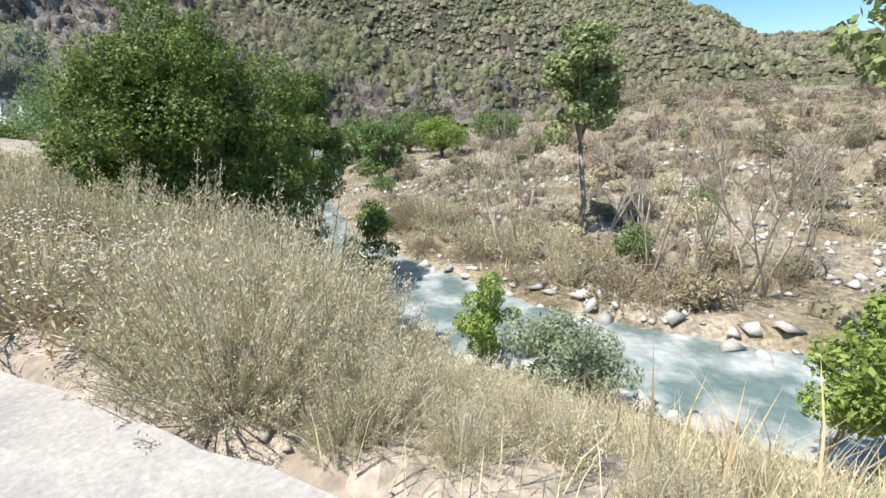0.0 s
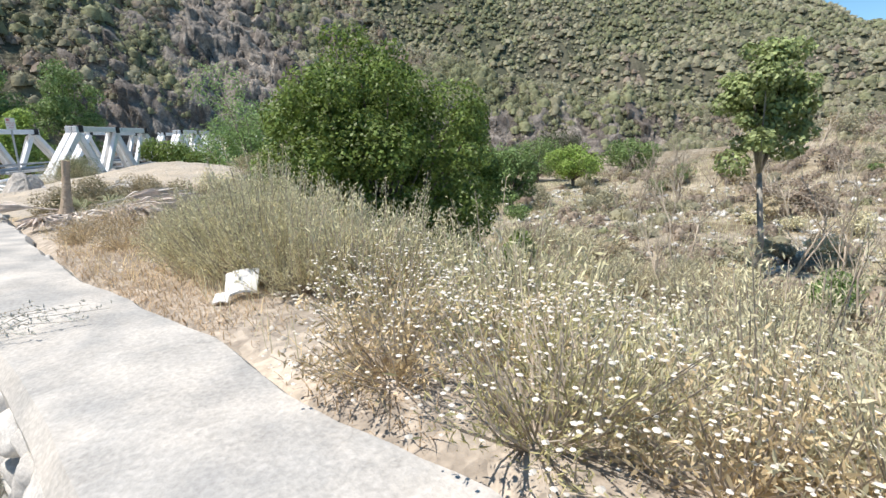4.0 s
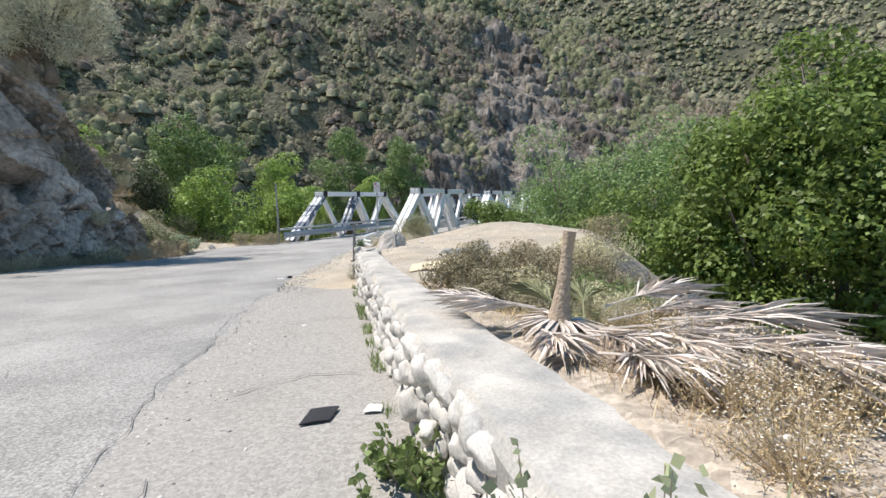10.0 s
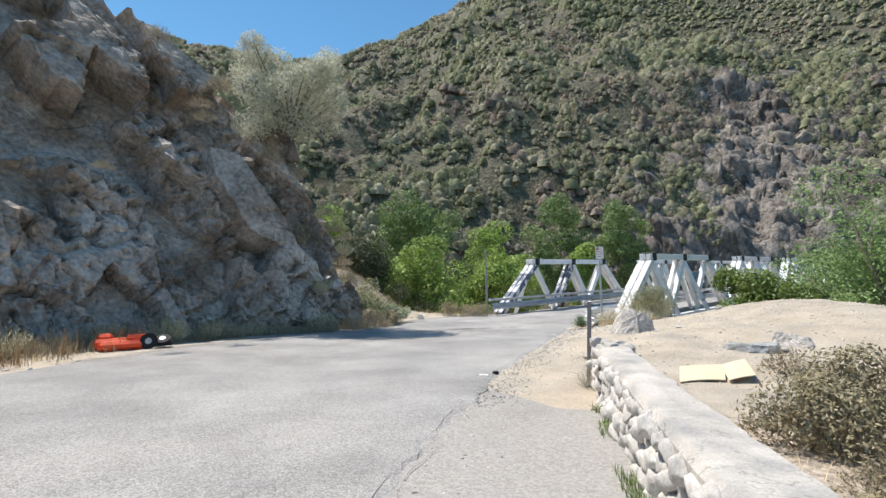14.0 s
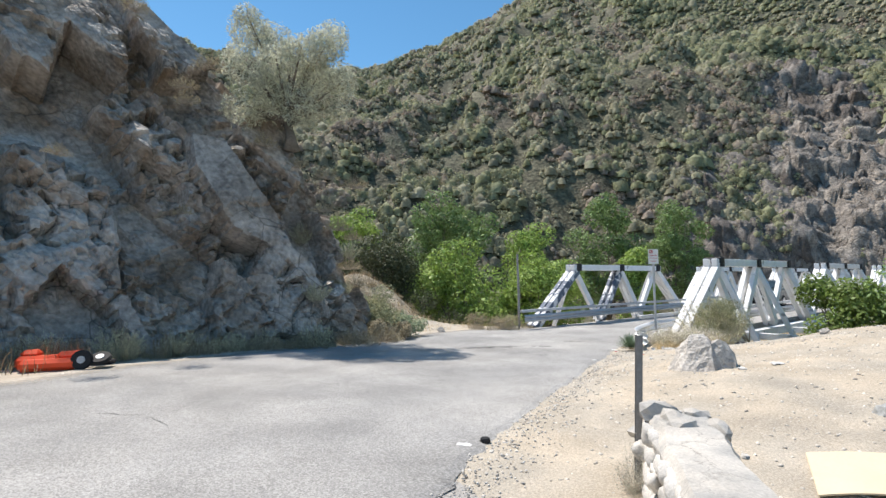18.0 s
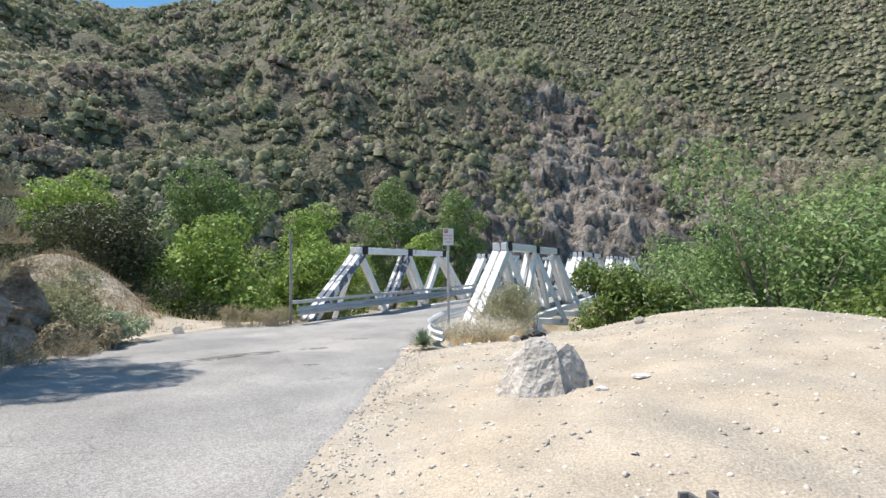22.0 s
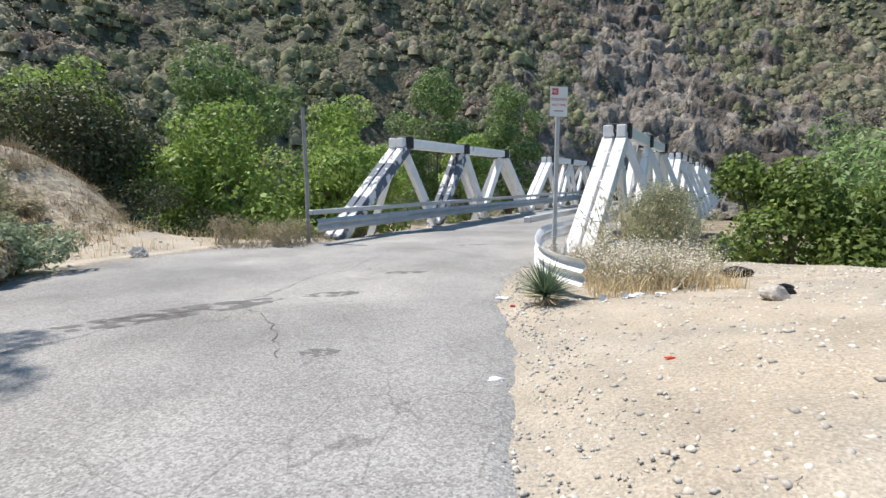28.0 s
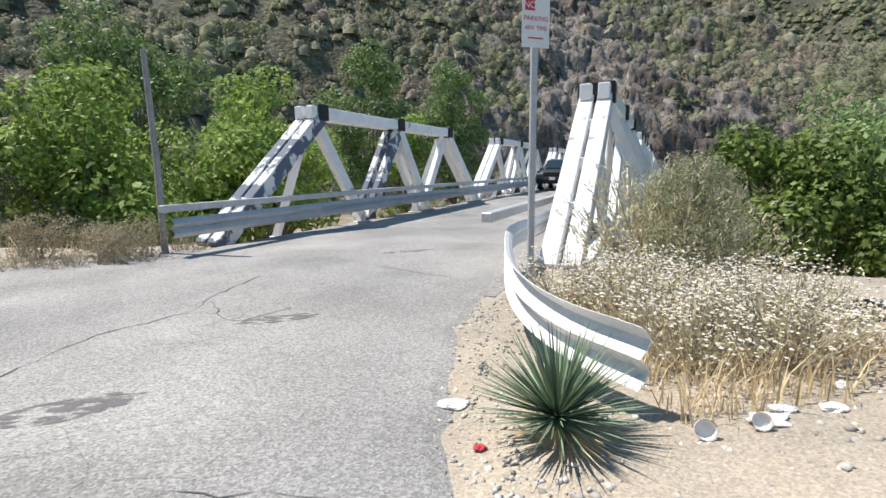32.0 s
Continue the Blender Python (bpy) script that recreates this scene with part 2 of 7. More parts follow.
# ---------------------------------------------------------------- ground: one sheet to the horizon
ROAD_Z = [(-60, -0.3), (8, -0.32), (16, -0.52), (22, -0.71), (26, -0.86), (28, -0.88), (60, -0.87)]
WALL_RIVER = [(-8, 1.6), (-3, 1.05), (0.1, 0.55), (0.7, 0.43), (1.5, 0.24), (2.0, 0.1), (2.5, -0.03), (3.15, -0.16), (3.5, -0.2), (4.0, -0.32), (4.6, -0.5), (5.8, -0.73),
              (7.6, -0.99), (9.5, -1.27), (11.6, -1.56), (13.0, -1.74), (15.6, -2.0)]
WALL_ROAD = [(-8, 1.08), (-3, 0.52), (0.1, 0.0), (1.5, -0.34), (2.5, -0.62), (3.5, -0.8), (4.4, -1.02), (5.8, -1.26), (8.2, -1.61), (9.5, -1.77), (11.0, -1.93),
             (12.0, -2.05), (15.5, -2.42)]
ROAD_RIGHT = [(-60, 2.0), (-8, -0.9), (0, -2.3), (4, -2.9), (7.5, -3.3), (11, -3.7), (14, -3.9), (17, -3.95), (20, -3.75), (22.1, -3.66), (23.8, -3.52), (26, -3.42), (27.3, -3.3), (28.2, -2.9), (29.6, -2.14), (32.5, -0.6)]
ROAD_LEFT = [(-60, -7), (-8, -9.5), (5, -10.8), (14.4, -11.9), (18, -12.4), (20.5, -12.1), (23, -11.4), (25, -10.6), (26.5, -10.3), (27.5, -10.5), (28.6, -10.5), (29.8, -9.8), (31.3, -8.7), (32.4, -7.4)]
SOIL = [(-8, 0.28), (3, 0.26), (7, 0.2), (8.4, 0.16), (10, -0.05), (12, -0.3), (15.5, -0.42)]
PLATEAU = [(9, -200), (3.0, -20), (1.5, -5), (0.72, 0.1), (0.4, 1.5), (0.2, 2.5), (0.2, 4), (0.0, 6), (-0.3, 8.5), (-0.8, 10), (-1.2, 11.5), (-0.6, 13), (1.4, 15.3), (4.0, 18.5), (5, 22), (4.4, 25.4), (2.2, 28.0),
           (-1.0, 30.0), (-4, 31.2), (-7.2, 32.9), (-9.5, 32.4), (-13, 32.5), (-18, 36), (-30, 44), (-60, 50), (-300, 60), (-300, -200)]
SKYLINE = [(-180, 7), (-120, 12), (-80, 24), (-55, 24), (-32, 23.5), (-20, 28), (-11, 31.5), (2, 31.5), (9, 31), (25, 29.3), (44, 22.5), (58, 17), (72, 12), (78, 9), (83, 6.5), (95, 5), (130, 5), (180, 7)]
HILL_FOOT = [(-180, 90), (-120, 70), (-90, 40), (-60, 55), (-30, 72), (-10, 84), (8, 88), (15, 96), (30, 103), (42, 112), (60, 122), (80, 150), (100, 190), (140, 160), (180, 90)]
RIVER = [(-60, 44), (-40, 32), (-20, 25.5), (-8, 16.6), (0, 13.4), (4, 12.8), (8, 12.4), (11, 12.8), (15, 13.7), (20, 14.6), (32, 22), (52, 40), (75, 58), (100, 80)]
RIVER_W = [(-60, 5), (-8, 3.0), (0, 2.5), (4, 2.0), (8, 2.2), (11, 2.2), (19, 2.2), (32, 2.0), (52, 3), (100, 3)]
WATER_Z = -5.9
CREST = [(-180, 50), (0, 50), (2, 33), (5.4, 25.3), (11, 23), (16.4, 20.3), (23, 16.8), (29.7, 12.8), (34.8, 9.4), (45, 6.5), (60, 3.5), (75, 2), (90, 1), (110, 1), (125, 50), (180, 50)]
SLOPE, FAR_FOOT, FAR_SPAN = 0.9, 232.0, 200.0


def plateau_distance(x, y):
    """Signed distance to the edge of the road's shelf, positive beyond it."""
    px = np.array(PLATEAU, dtype=float)
    qx = np.roll(px, -1, axis=0)
    best = np.full(x.shape, 1e9)
    inside = np.zeros(x.shape, dtype=bool)
    for (ax, ay), (bx, by) in zip(px, qx):
        ex, ey = bx - ax, by - ay
        t = np.clip(((x - ax) * ex + (y - ay) * ey) / (ex * ex + ey * ey), 0, 1)
        best = np.minimum(best, np.hypot(x - ax - t * ex, y - ay - t * ey))
        with np.errstate(divide="ignore", invalid="ignore"):
            cross = ((ay > y) != (by > y)) & (x < ex * (y - ay) / (ey if ey else 1e-9) + ax)
        inside ^= cross
    return np.where(inside, -best, best)


def smooth(a, b, v):
    t = np.clip((v - a) / (b - a), 0, 1)
    return t * t * (3 - 2 * t)


def fbm(x, y, scale, octaves=4, seed=0.0, ridged=False):
    out = np.empty(x.size)
    for i, (a, b) in enumerate(zip(x.ravel(), y.ravel())):
        p = Vector((a * scale + seed, b * scale - seed, seed * 0.37))
        out[i] = noise.fractal(p, 1.0, 2.0, octaves)
    out = out.reshape(x.shape)
    return 1 - 2 * np.abs(out) if ridged else out


def bare_rock(az, r, f):
    """How bare the mountain's face is: the pale chute above the bridge and the broken dark foot of the spur."""
    chute = np.exp(-((az - 17.6 + 19 * (f - 0.05)) / 3.2) ** 2) * np.clip((0.34 - f) / 0.08, 0, 1)
    foot = smooth(-2, 6, az) * (1 - smooth(60, 75, az)) * np.clip(1.25 - f / np.where(az < 33, 0.17 + 0.12 * smooth(9, 14, az) * (1 - smooth(26, 32, az)), 0.11), 0, 1) * 0.85
    return np.clip(chute + foot, 0, 1)


def hill_profile(r, az, foot, top):
    """The near spur rising from its foot to its crest, and the longer mountain behind it."""
    f = np.clip((r - foot) / 200.0, 0, None)
    k = np.where(az < 3, (top * (foot + 200) + 5) / 200.0, SLOPE)
    crest = np.tan(np.radians(np.minimum(lerp_line(CREST, az), np.degrees(np.arctan(top)))))
    rc = (5 + k * foot) / np.maximum(k - crest, 0.05)
    rise = (rc - foot) * k
    fc = np.clip((r - foot) / np.maximum(rc - foot, 1), 0, None)
    near = -5.0 + rise * np.where(fc < 1, fc + 0.05 * np.sin(np.clip(fc, 0, 0.5) * 2 * math.pi), np.maximum(1 - 0.4 * (fc - 1), -0.02))
    g = np.clip((r - FAR_FOOT) / FAR_SPAN, 0, None)
    far = -5.0 + (top * (FAR_FOOT + FAR_SPAN) + 5.0) * np.where(g < 1, g ** 0.9, np.maximum(1 - 0.25 * (g - 1), 0.1)) - 900.0 * (az < 0) * (az > -100)
    return np.maximum(near, far), f


def ground_z(x, y, rough=True):
    x, y = np.asarray(x, float), np.asarray(y, float)
    sd = plateau_distance(x, y)
    zr = lerp_line(ROAD_Z, y)
    right = lerp_line(ROAD_RIGHT, y)
    # the shelf: road level, raised soil behind the low wall, the dirt mound beyond the wall's end
    behind = smooth(-0.25, 0.1, x - lerp_line(WALL_RIVER, y)) * (1 - smooth(13.5, 16.0, y))
    z = zr + behind * (lerp_line(SOIL, y) - zr)
    rise = np.clip(x - right - 0.15, 0, None)
    mound = smooth(14.5, 19.0, y) * (1 - smooth(21.5, 28.6, y))
    z = z + mound * (0.62 * (1 - np.exp(-rise / 1.9)))
    z = z + smooth(14.5, 19.0, y) * 0.5 * np.exp(-((x - 2.3) / 2.3) ** 2 - ((y - 23.0) / 3.8) ** 2)
    z = z - 0.04 * smooth(0.05, 0.6, right + np.where(y < 15.8, 1.2, 0.0) * (1 - smooth(14.0, 16.0, y)) - x) * (y < 33) * (x > lerp_line(ROAD_LEFT, y) + 0.4)
    # the bank down to the river bed
    s = np.clip(sd, 0, None)
    drop = np.where(s < 0.6, 0.6 * s * s, 0.216 + 0.72 * (s - 0.6))
    bed = -5.45 + 0.2 * np.sin(0.21 * x + 0.13 * y)
    z = np.maximum(z - drop, bed)
    rx = lerp_line(RIVER, y)
    off = np.abs(x - rx) - lerp_line(RIVER_W, y)
    in_valley = smooth(4.5, 7.0, sd)
    z = z * (1 - in_valley) + in_valley * np.minimum(z, np.clip(-6.5 + 0.55 * (off + 0.9), -6.9, -5.2))
    # far bank: bar of gravel, then a rising slope
    far = np.clip(x - rx - 8, 0, None)
    z = z + smooth(0, 1, far / 4) * in_valley * np.minimum(0.3 + 0.045 * far, 5) * smooth(-70, -30, y + 40)
    tan_slope = smooth(30, 62, x - 0.25 * np.clip(y, -50, 60)) * (1 - smooth(20, 40, y)) * 4.6
    z = z + tan_slope * in_valley
    z = z + 2.5 * np.exp(-((x + 16.6) / 2.9) ** 2 - ((y - 33.0) / 2.8) ** 2)
    # mountains all round
    dx, dy = x + 1.0, y - 8.0
    r = np.hypot(dx, dy) + 1e-6
    az = np.degrees(np.arctan2(dx, dy))
    foot, top = lerp_line(HILL_FOOT, az), np.tan(np.radians(lerp_line(SKYLINE, az)))
    hill, f = hill_profile(r, az, foot, top)
    on = smooth(0, 0.06, f)
    if rough:
        gully = fbm(x, y, 0.016, 4, 3.7, True)
        crag = fbm(x, y, 0.17, 4, 6.6, True)
        hill = hill + on * bare_rock(az, r, f) * crag * 2.2
        hill = hill + on * (gully * 9.0 + fbm(x, y, 0.06, 3, 9.1) * 3.0) * smooth(0, 0.3, f) * (1 - 0.6 * smooth(0.7, 1.0, f)) + on * fbm(x, y, 0.11, 3, 2.2) * 2.2
        local = fbm(x, y, 0.45, 4, 1.3) * 0.16 * smooth(-0.3, 2.5, sd) + fbm(x, y, 1.4, 3, 5.0) * 0.035
        keep = (x < np.where(y < 15.5, lerp_line(WALL_ROAD, y), right) + 0.25) & (y < 33) & (x > lerp_line(ROAD_LEFT, y) - 0.3) | (np.abs(x - 0.5 * (lerp_line(WALL_RIVER, y) + lerp_line(WALL_ROAD, y))) < 0.9) & (y < 15.8)
        z = z + np.where(keep, 0, local)
    return np.where(f > 0, np.maximum(z, hill * on + z * (1 - on)), z)


def build_ground():
    rings = np.concatenate([np.linspace(0.15, 24, 150), np.geomspace(24.3, 250, 140), np.geomspace(254, 470, 46), np.geomspace(490, 3500, 12)])
    spokes = 440
    ang = np.linspace(0, 2 * math.pi, spokes, endpoint=False)
    x = -1.5 + rings[:, None] * np.sin(ang)[None]
    y = 12.0 + rings[:, None] * np.cos(ang)[None]
    z = ground_z(x, y)
    verts = np.stack([x, y, z], -1).reshape(-1, 3)
    i, j = np.meshgrid(np.arange(len(rings) - 1), np.arange(spokes), indexing="ij")
    a, b = i * spokes + j, i * spokes + (j + 1) % spokes
    faces = np.stack([a, a + spokes, b + spokes, b], -1).reshape(-1, 4)
    faces = faces[:, ::-1]
    centre = len(verts)
    verts = np.vstack([verts, [[-1.5, 12.0, float(ground_z(np.array([-1.5]), np.array([12.0]))[0])]]])
    ob = obj("ground", verts, faces, M_GROUND, label="dry sandy soil with stony banks and scrub mountains", category="ground", kind="structure", smooth=True)
    return ob


M_GROUND = M_DIRT
# mountain soil, coloured dark to stand in for shade between the shrubs
M_HILL_SHADED = material("shaded_mountain_soil", (0.12, 0.112, 0.07), vary=0.7, speckle=0.3, speckle_scale=1.2, scale=0.12, fine=1.6, bump=0.9, bump_dist=0.5, second=(0.17, 0.14, 0.105), second_at=0.66, second_scale=0.09)
M_GRAVEL = material("river_gravel", (0.37, 0.32, 0.245), vary=0.5, speckle=0.3, speckle_scale=5, scale=0.8, fine=9, bump=0.8, bump_dist=0.08, second=(0.24, 0.195, 0.125), second_at=0.48, second_scale=0.3)
M_BANK = material("bank_soil", (0.375, 0.32, 0.26), vary=0.45, scale=1.5, fine=25, bump=0.8, second=(0.44, 0.38, 0.31), second_at=0.54, second_scale=0.5, speckle=0.22, speckle_scale=14)
ground = build_ground()
for extra in (M_BANK, M_GRAVEL, M_HILL_SHADED):
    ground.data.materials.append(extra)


M_FACE = material("mountain_rock", (0.26, 0.225, 0.19), vary=0.7, scale=0.25, fine=1.4, bump=1.0, bump_dist=0.9, second=(0.13, 0.11, 0.09), second_at=0.5, second_scale=0.16, cracks=0.22, crack_amount=0.6, crack_width=0.04, speckle=0.25, speckle_scale=0.9)
# brush-green cover of the far slope, with the shade among its shrubs mixed in
M_FARSLOPE_SHADED = material("shaded_far_mountain_cover", (0.085, 0.088, 0.055), vary=0.5, scale=0.1, fine=0.9, bump=0.8, bump_dist=0.6, second=(0.125, 0.11, 0.078), second_at=0.6, second_scale=0.05)
ground.data.materials.append(M_FACE)
ground.data.materials.append(M_FARSLOPE_SHADED)


def paint_ground():
    """Sand on the shelf, straw-coloured banks, pale gravel on the valley floor, rock and shade-darkened soil on the
    mountains.
    """
    me = ground.data
    c = np.empty(len(me.polygons) * 3, dtype=np.float32)
    me.polygons.foreach_get("center", c)
    c = c.reshape(-1, 3).astype(float)
    sd = plateau_distance(c[:, 0], c[:, 1])
    az = np.degrees(np.arctan2(c[:, 0] + 1, c[:, 1] - 8))
    r = np.hypot(c[:, 0] + 1, c[:, 1] - 8)
    kind = np.zeros(len(c), dtype=np.int32)
    kind[sd > 0.3] = 1
    kind[(c[:, 0] > lerp_line(WALL_RIVER, c[:, 1]) - 0.05) & (c[:, 1] < 14.0) & (c[:, 1] > -8)] = 1
    kind[(sd > 3) & (c[:, 2] < -3.6) | (sd > 9)] = 2
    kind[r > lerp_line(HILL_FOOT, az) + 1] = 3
    f = (r - lerp_line(HILL_FOOT, az)) / 200
    kind[(f > 0.005) & (bare_rock(az, r, f) + 0.5 * fbm(c[:, 0], c[:, 1], 0.09, 2, 12.0) > 0.42)] = 4
    kind[np.hypot(c[:, 0] + 16.6, c[:, 1] - 33.0) < 4.6] = 2
    kind[(r > FAR_FOOT) & (az > 0) & (az < 98)] = 5
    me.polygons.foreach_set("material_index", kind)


paint_ground()


def strip(name, left, right, ys, zf, lift, mat, label, category, thick=0.0, wobble=0.0):
    """A paved sheet between two lines of x over y."""
    cols = 14
    vs = []
    for n, y in enumerate(ys):
        a, b = lerp_line(left, y), lerp_line(right, y)
        b += wobble * (0.6 * math.sin(y * 1.9) + 1.6 * noise.noise(Vector((y * 3.3, 2.0, 0))) + 0.8 * noise.noise(Vector((y * 9.0, 5.0, 0))))
        for k in range(cols + 1):
            x = a + (b - a) * (k - 1) / (cols - 2) if 0 < k < cols else (a - 0.12 if k == 0 else b + 0.12)
            vs.append((x, y, float(zf(x, y)) + lift - (0.024 if k in (0, cols) else 0)))
    fs = [(n * (cols + 1) + k, n * (cols + 1) + k + 1, (n + 1) * (cols + 1) + k + 1, (n + 1) * (cols + 1) + k) for n in range(len(ys) - 1) for k in range(cols)]
    return obj(name, vs, fs, mat, label=label, category=category, kind="structure")


road_z = lambda x, y: lerp_line(ROAD_Z, y)
strip("road", ROAD_LEFT, ROAD_RIGHT, np.concatenate([np.arange(-60, 0, 4.0), np.arange(0, 32.0, 0.15)]), road_z, 0.02, M_ASPHALT, "worn grey asphalt road with cracks", "road", wobble=0.06)
SHOULDER_R = [(y, float(lerp_line(WALL_ROAD, y)) + 0.12) for y in range(-8, 15)] + [(15.2, -2.6), (16.5, -3.2), (17.5, -3.8)]
strip("shoulder", [(y, x - 0.1) for y, x in ROAD_RIGHT], SHOULDER_R, np.arange(-8, 16.6, 0.4), lambda x, y: lerp_line(ROAD_Z, y) + 0.008 - 0.04 * smooth(13.5, 16.0, y), 0.0, M_SHOULDER, "pale cracked concrete road shoulder", "shoulder", wobble=0.02)
strip("river", [(y, x - w - 1.5) for (y, x), w in zip(RIVER, lerp_line(RIVER_W, [p[0] for p in RIVER]))], [(y, x + w + 1.5) for (y, x), w in zip(RIVER, lerp_line(RIVER_W, [p[0] for p in RIVER]))],
      np.arange(-60, 100, 1.0), lambda x, y: WATER_Z, 0.0, M_WATER, "milky turquoise river running over stones", "water")


# ---------------------------------------------------------------- the low wall of river stones with a concrete cap
def wall_top(y):
    return 0.36 - 0.018 * max(0.0, y - 1.0)


def build_wall():
    ys = np.concatenate([np.arange(-8, 0, 0.25), np.arange(0, 15.56, 0.08)])
    vs, fs = [], []
    for n, y in enumerate(ys):
        a, b = float(lerp_line(WALL_ROAD, y)), float(lerp_line(WALL_RIVER, y))
        t = wall_top(y)
        g = float(lerp_line(ROAD_Z, y)) - 0.15
        wob = 0.03 * noise.noise(Vector((y * 2.3, 0, 0)))
        wob2 = 0.03 * noise.noise(Vector((y * 1.9, 7, 0))) + 0.025 * noise.noise(Vector((y * 5.3, 3, 0)))
        vs += [(a + 0.06 + wob, y, g), (a + 0.03 + wob, y, t - 0.05), (a + 0.07 + wob, y, t), ((a + b) / 2, y, t + 0.012), (b - 0.02 + wob2, y, t), (b + 0.02 + wob2, y, t - 0.05), (b - 0.02, y, g)]
    for n in range(len(ys) - 1):
        for k in range(6):
            fs.append((n * 7 + k, (n + 1) * 7 + k, (n + 1) * 7 + k + 1, n * 7 + k + 1))
    fs += [tuple(range(7)), tuple(range((len(ys) - 1) * 7, len(ys) * 7))[::-1]]
    return obj("stone_wall", vs, fs, M_CONCRETE, label="low roadside wall of pale river stones with a rough concrete top", category="wall", kind="structure")


stone_wall = build_wall()

# ---------------------------------------------------------------- the bridge
BRIDGE_AZ = 28.5
BD = Vector((math.sin(radians(BRIDGE_AZ)), math.cos(radians(BRIDGE_AZ)), 0))
BN = Vector((BD.y, -BD.x, 0))
LEFT_N, RIGHT_N = -21.78, -15.5


def bz(s):
    return -0.872 + 0.007 * (min(s, 70) - 25.0)


def bp(s, n, z=0.0):
    """A point of the bridge: metres along it, across it, and above the deck."""
    p = BD * s + BN * n
    return Vector((p.x, p.y, bz(s) + z))


def timber(name, a, b, w, h, mat, parent, label="", bevel=0.012):
    a, b = Vector(a), Vector(b)
    return part(name, box_bm(((b - a).length, w, h), bevel), mat, parent, label, m=parent.matrix_basis.inverted() @ beam_pose(a, b))


def build_truss(n, s0, near, first):
    """One white timber pony truss of three top nodes."""
    t = thing("bridge_truss", Matrix.Translation(bp(s0, n)), "white-painted timber bridge truss with black iron caps and peeling paint", "bridge truss", "bridge trusses")
    e, p, h = 3.1, 3.68, 2.62
    tops = [s0 + e, s0 + e + p, s0 + e + 2 * p]
    lows = [s0, s0 + e + p / 2, s0 + e + 1.5 * p, s0 + 2 * e + 2 * p]
    worn = M_PEELED if first else M_WHITE
    for off in (-0.155, 0.155):
        timber("end_post", bp(lows[0], n + off, -0.05), bp(tops[0], n + off, h - 0.1), 0.25, 0.32, worn, t)
        timber("end_post", bp(lows[3], n + off, -0.05), bp(tops[2], n + off, h - 0.1), 0.22, 0.30, M_WHITE, t)
        timber("top_chord", bp(tops[0] - 0.35, n + off, h), bp(tops[2] + 0.35, n + off, h), 0.2, 0.27, M_WHITE, t)
    for k, (a, b) in enumerate(((0, 1), (1, 1), (1, 2), (2, 2))):
        for off in ((-0.17, 0.17) if k in (1, 2) else (0.0,)):
            timber("diagonal", bp(tops[a], n + off, h - 0.15), bp(lows[b], n + off, 0.0), 0.18, 0.30, M_PEELED if (k == 1 and first) else M_WHITE, t)
    for f in (0.3, 0.55, 0.8):
        q = bp(lows[0], n, -0.05).lerp(bp(tops[0], n, h - 0.1), f)
        timber("spacer", q - BD * 0.12, q + BD * 0.12, 0.14, 0.2, M_WHITE, t)
    for s in tops:
        timber("iron_cap", bp(s - 0.17, n, h + 0.01), bp(s + 0.17, n, h + 0.01), 0.64, 0.36, M_BLACK, t, "black iron cap", 0.02)
        timber("tie_rod", bp(s, n, h), bp(s, n, -0.3), 0.04, 0.04, M_BLACK, t, "black iron rod", 0)
    out = 1 if n > -18 else -1
    for s in tops:
        timber("outrigger", bp(s, n + out * 0.22, h - 0.25), bp(s, n + out * 1.35, -0.3), 0.14, 0.18, M_WHITE, t, "slanting outer brace")
        timber("floor_beam", bp(s, n - out * 0.1, -0.42), bp(s, n + out * 1.5, -0.42), 0.2, 0.26, M_WHITE, t, "jutting floor beam")
    timber("bottom_chord", bp(s0 - 0.2, n, -0.35), bp(lows[3] + 0.2, n, -0.35), 0.34, 0.34, M_WHITE, t)
    return t


SPAN = 2 * 3.1 + 2 * 3.68
for k in range(4):
    build_truss(LEFT_N, 25.15 + k * (SPAN + 0.05), k == 0, k == 0)
    build_truss(RIGHT_N, 25.25 + k * (SPAN + 0.05), k == 0, False)


def build_deck():
    vs, fs = [], []
    ss = [23.6, 25.2, 29, 36, 44, 52, 60, 70, 84]
    for s in ss:
        for n in (LEFT_N + 0.35, RIGHT_N - 0.35):
            vs += [bp(s, n, 0.012), bp(s, n, -0.5)]
    for i in range(len(ss) - 1):
        a, b = i * 4, i * 4 + 4
        fs += [(a, a + 2, b + 2, b), (a + 1, b + 1, b + 3, a + 3), (a, b, b + 1, a + 1), (a + 2, a + 3, b + 3, b + 2)]
    fs += [(0, 1, 3, 2), (len(vs) - 4, len(vs) - 2, len(vs) - 1, len(vs) - 3)]
    obj("bridge_deck", vs, fs, M_ASPHALT, label="grey asphalt bridge deck", category="bridge deck", kind="structure")


build_deck()
# ---------------------------------------------------------------- foliage and its builders
M_LEAF_BIG = material("alder_leaf", (0.19, 0.26, 0.068), rough=0.5, vary=0.35, scale=0.9, fine=3, bump=0, island=0.45, through_light=0.4, spec=0.35)
M_LEAF_BRIGHT = material("willow_leaf", (0.31, 0.42, 0.11), rough=0.55, vary=0.2, scale=0.5, fine=3, bump=0, island=0.4, through_light=0.35)
M_LEAF_FRESH = material("fresh_willow_leaf", (0.27, 0.38, 0.15), rough=0.55, vary=0.2, scale=0.5, fine=3, bump=0, island=0.4, through_light=0.35)
M_LEAF_MID = material("poplar_leaf", (0.21, 0.30, 0.11), rough=0.55, vary=0.2, scale=0.5, fine=3, bump=0, island=0.4, through_light=0.3)
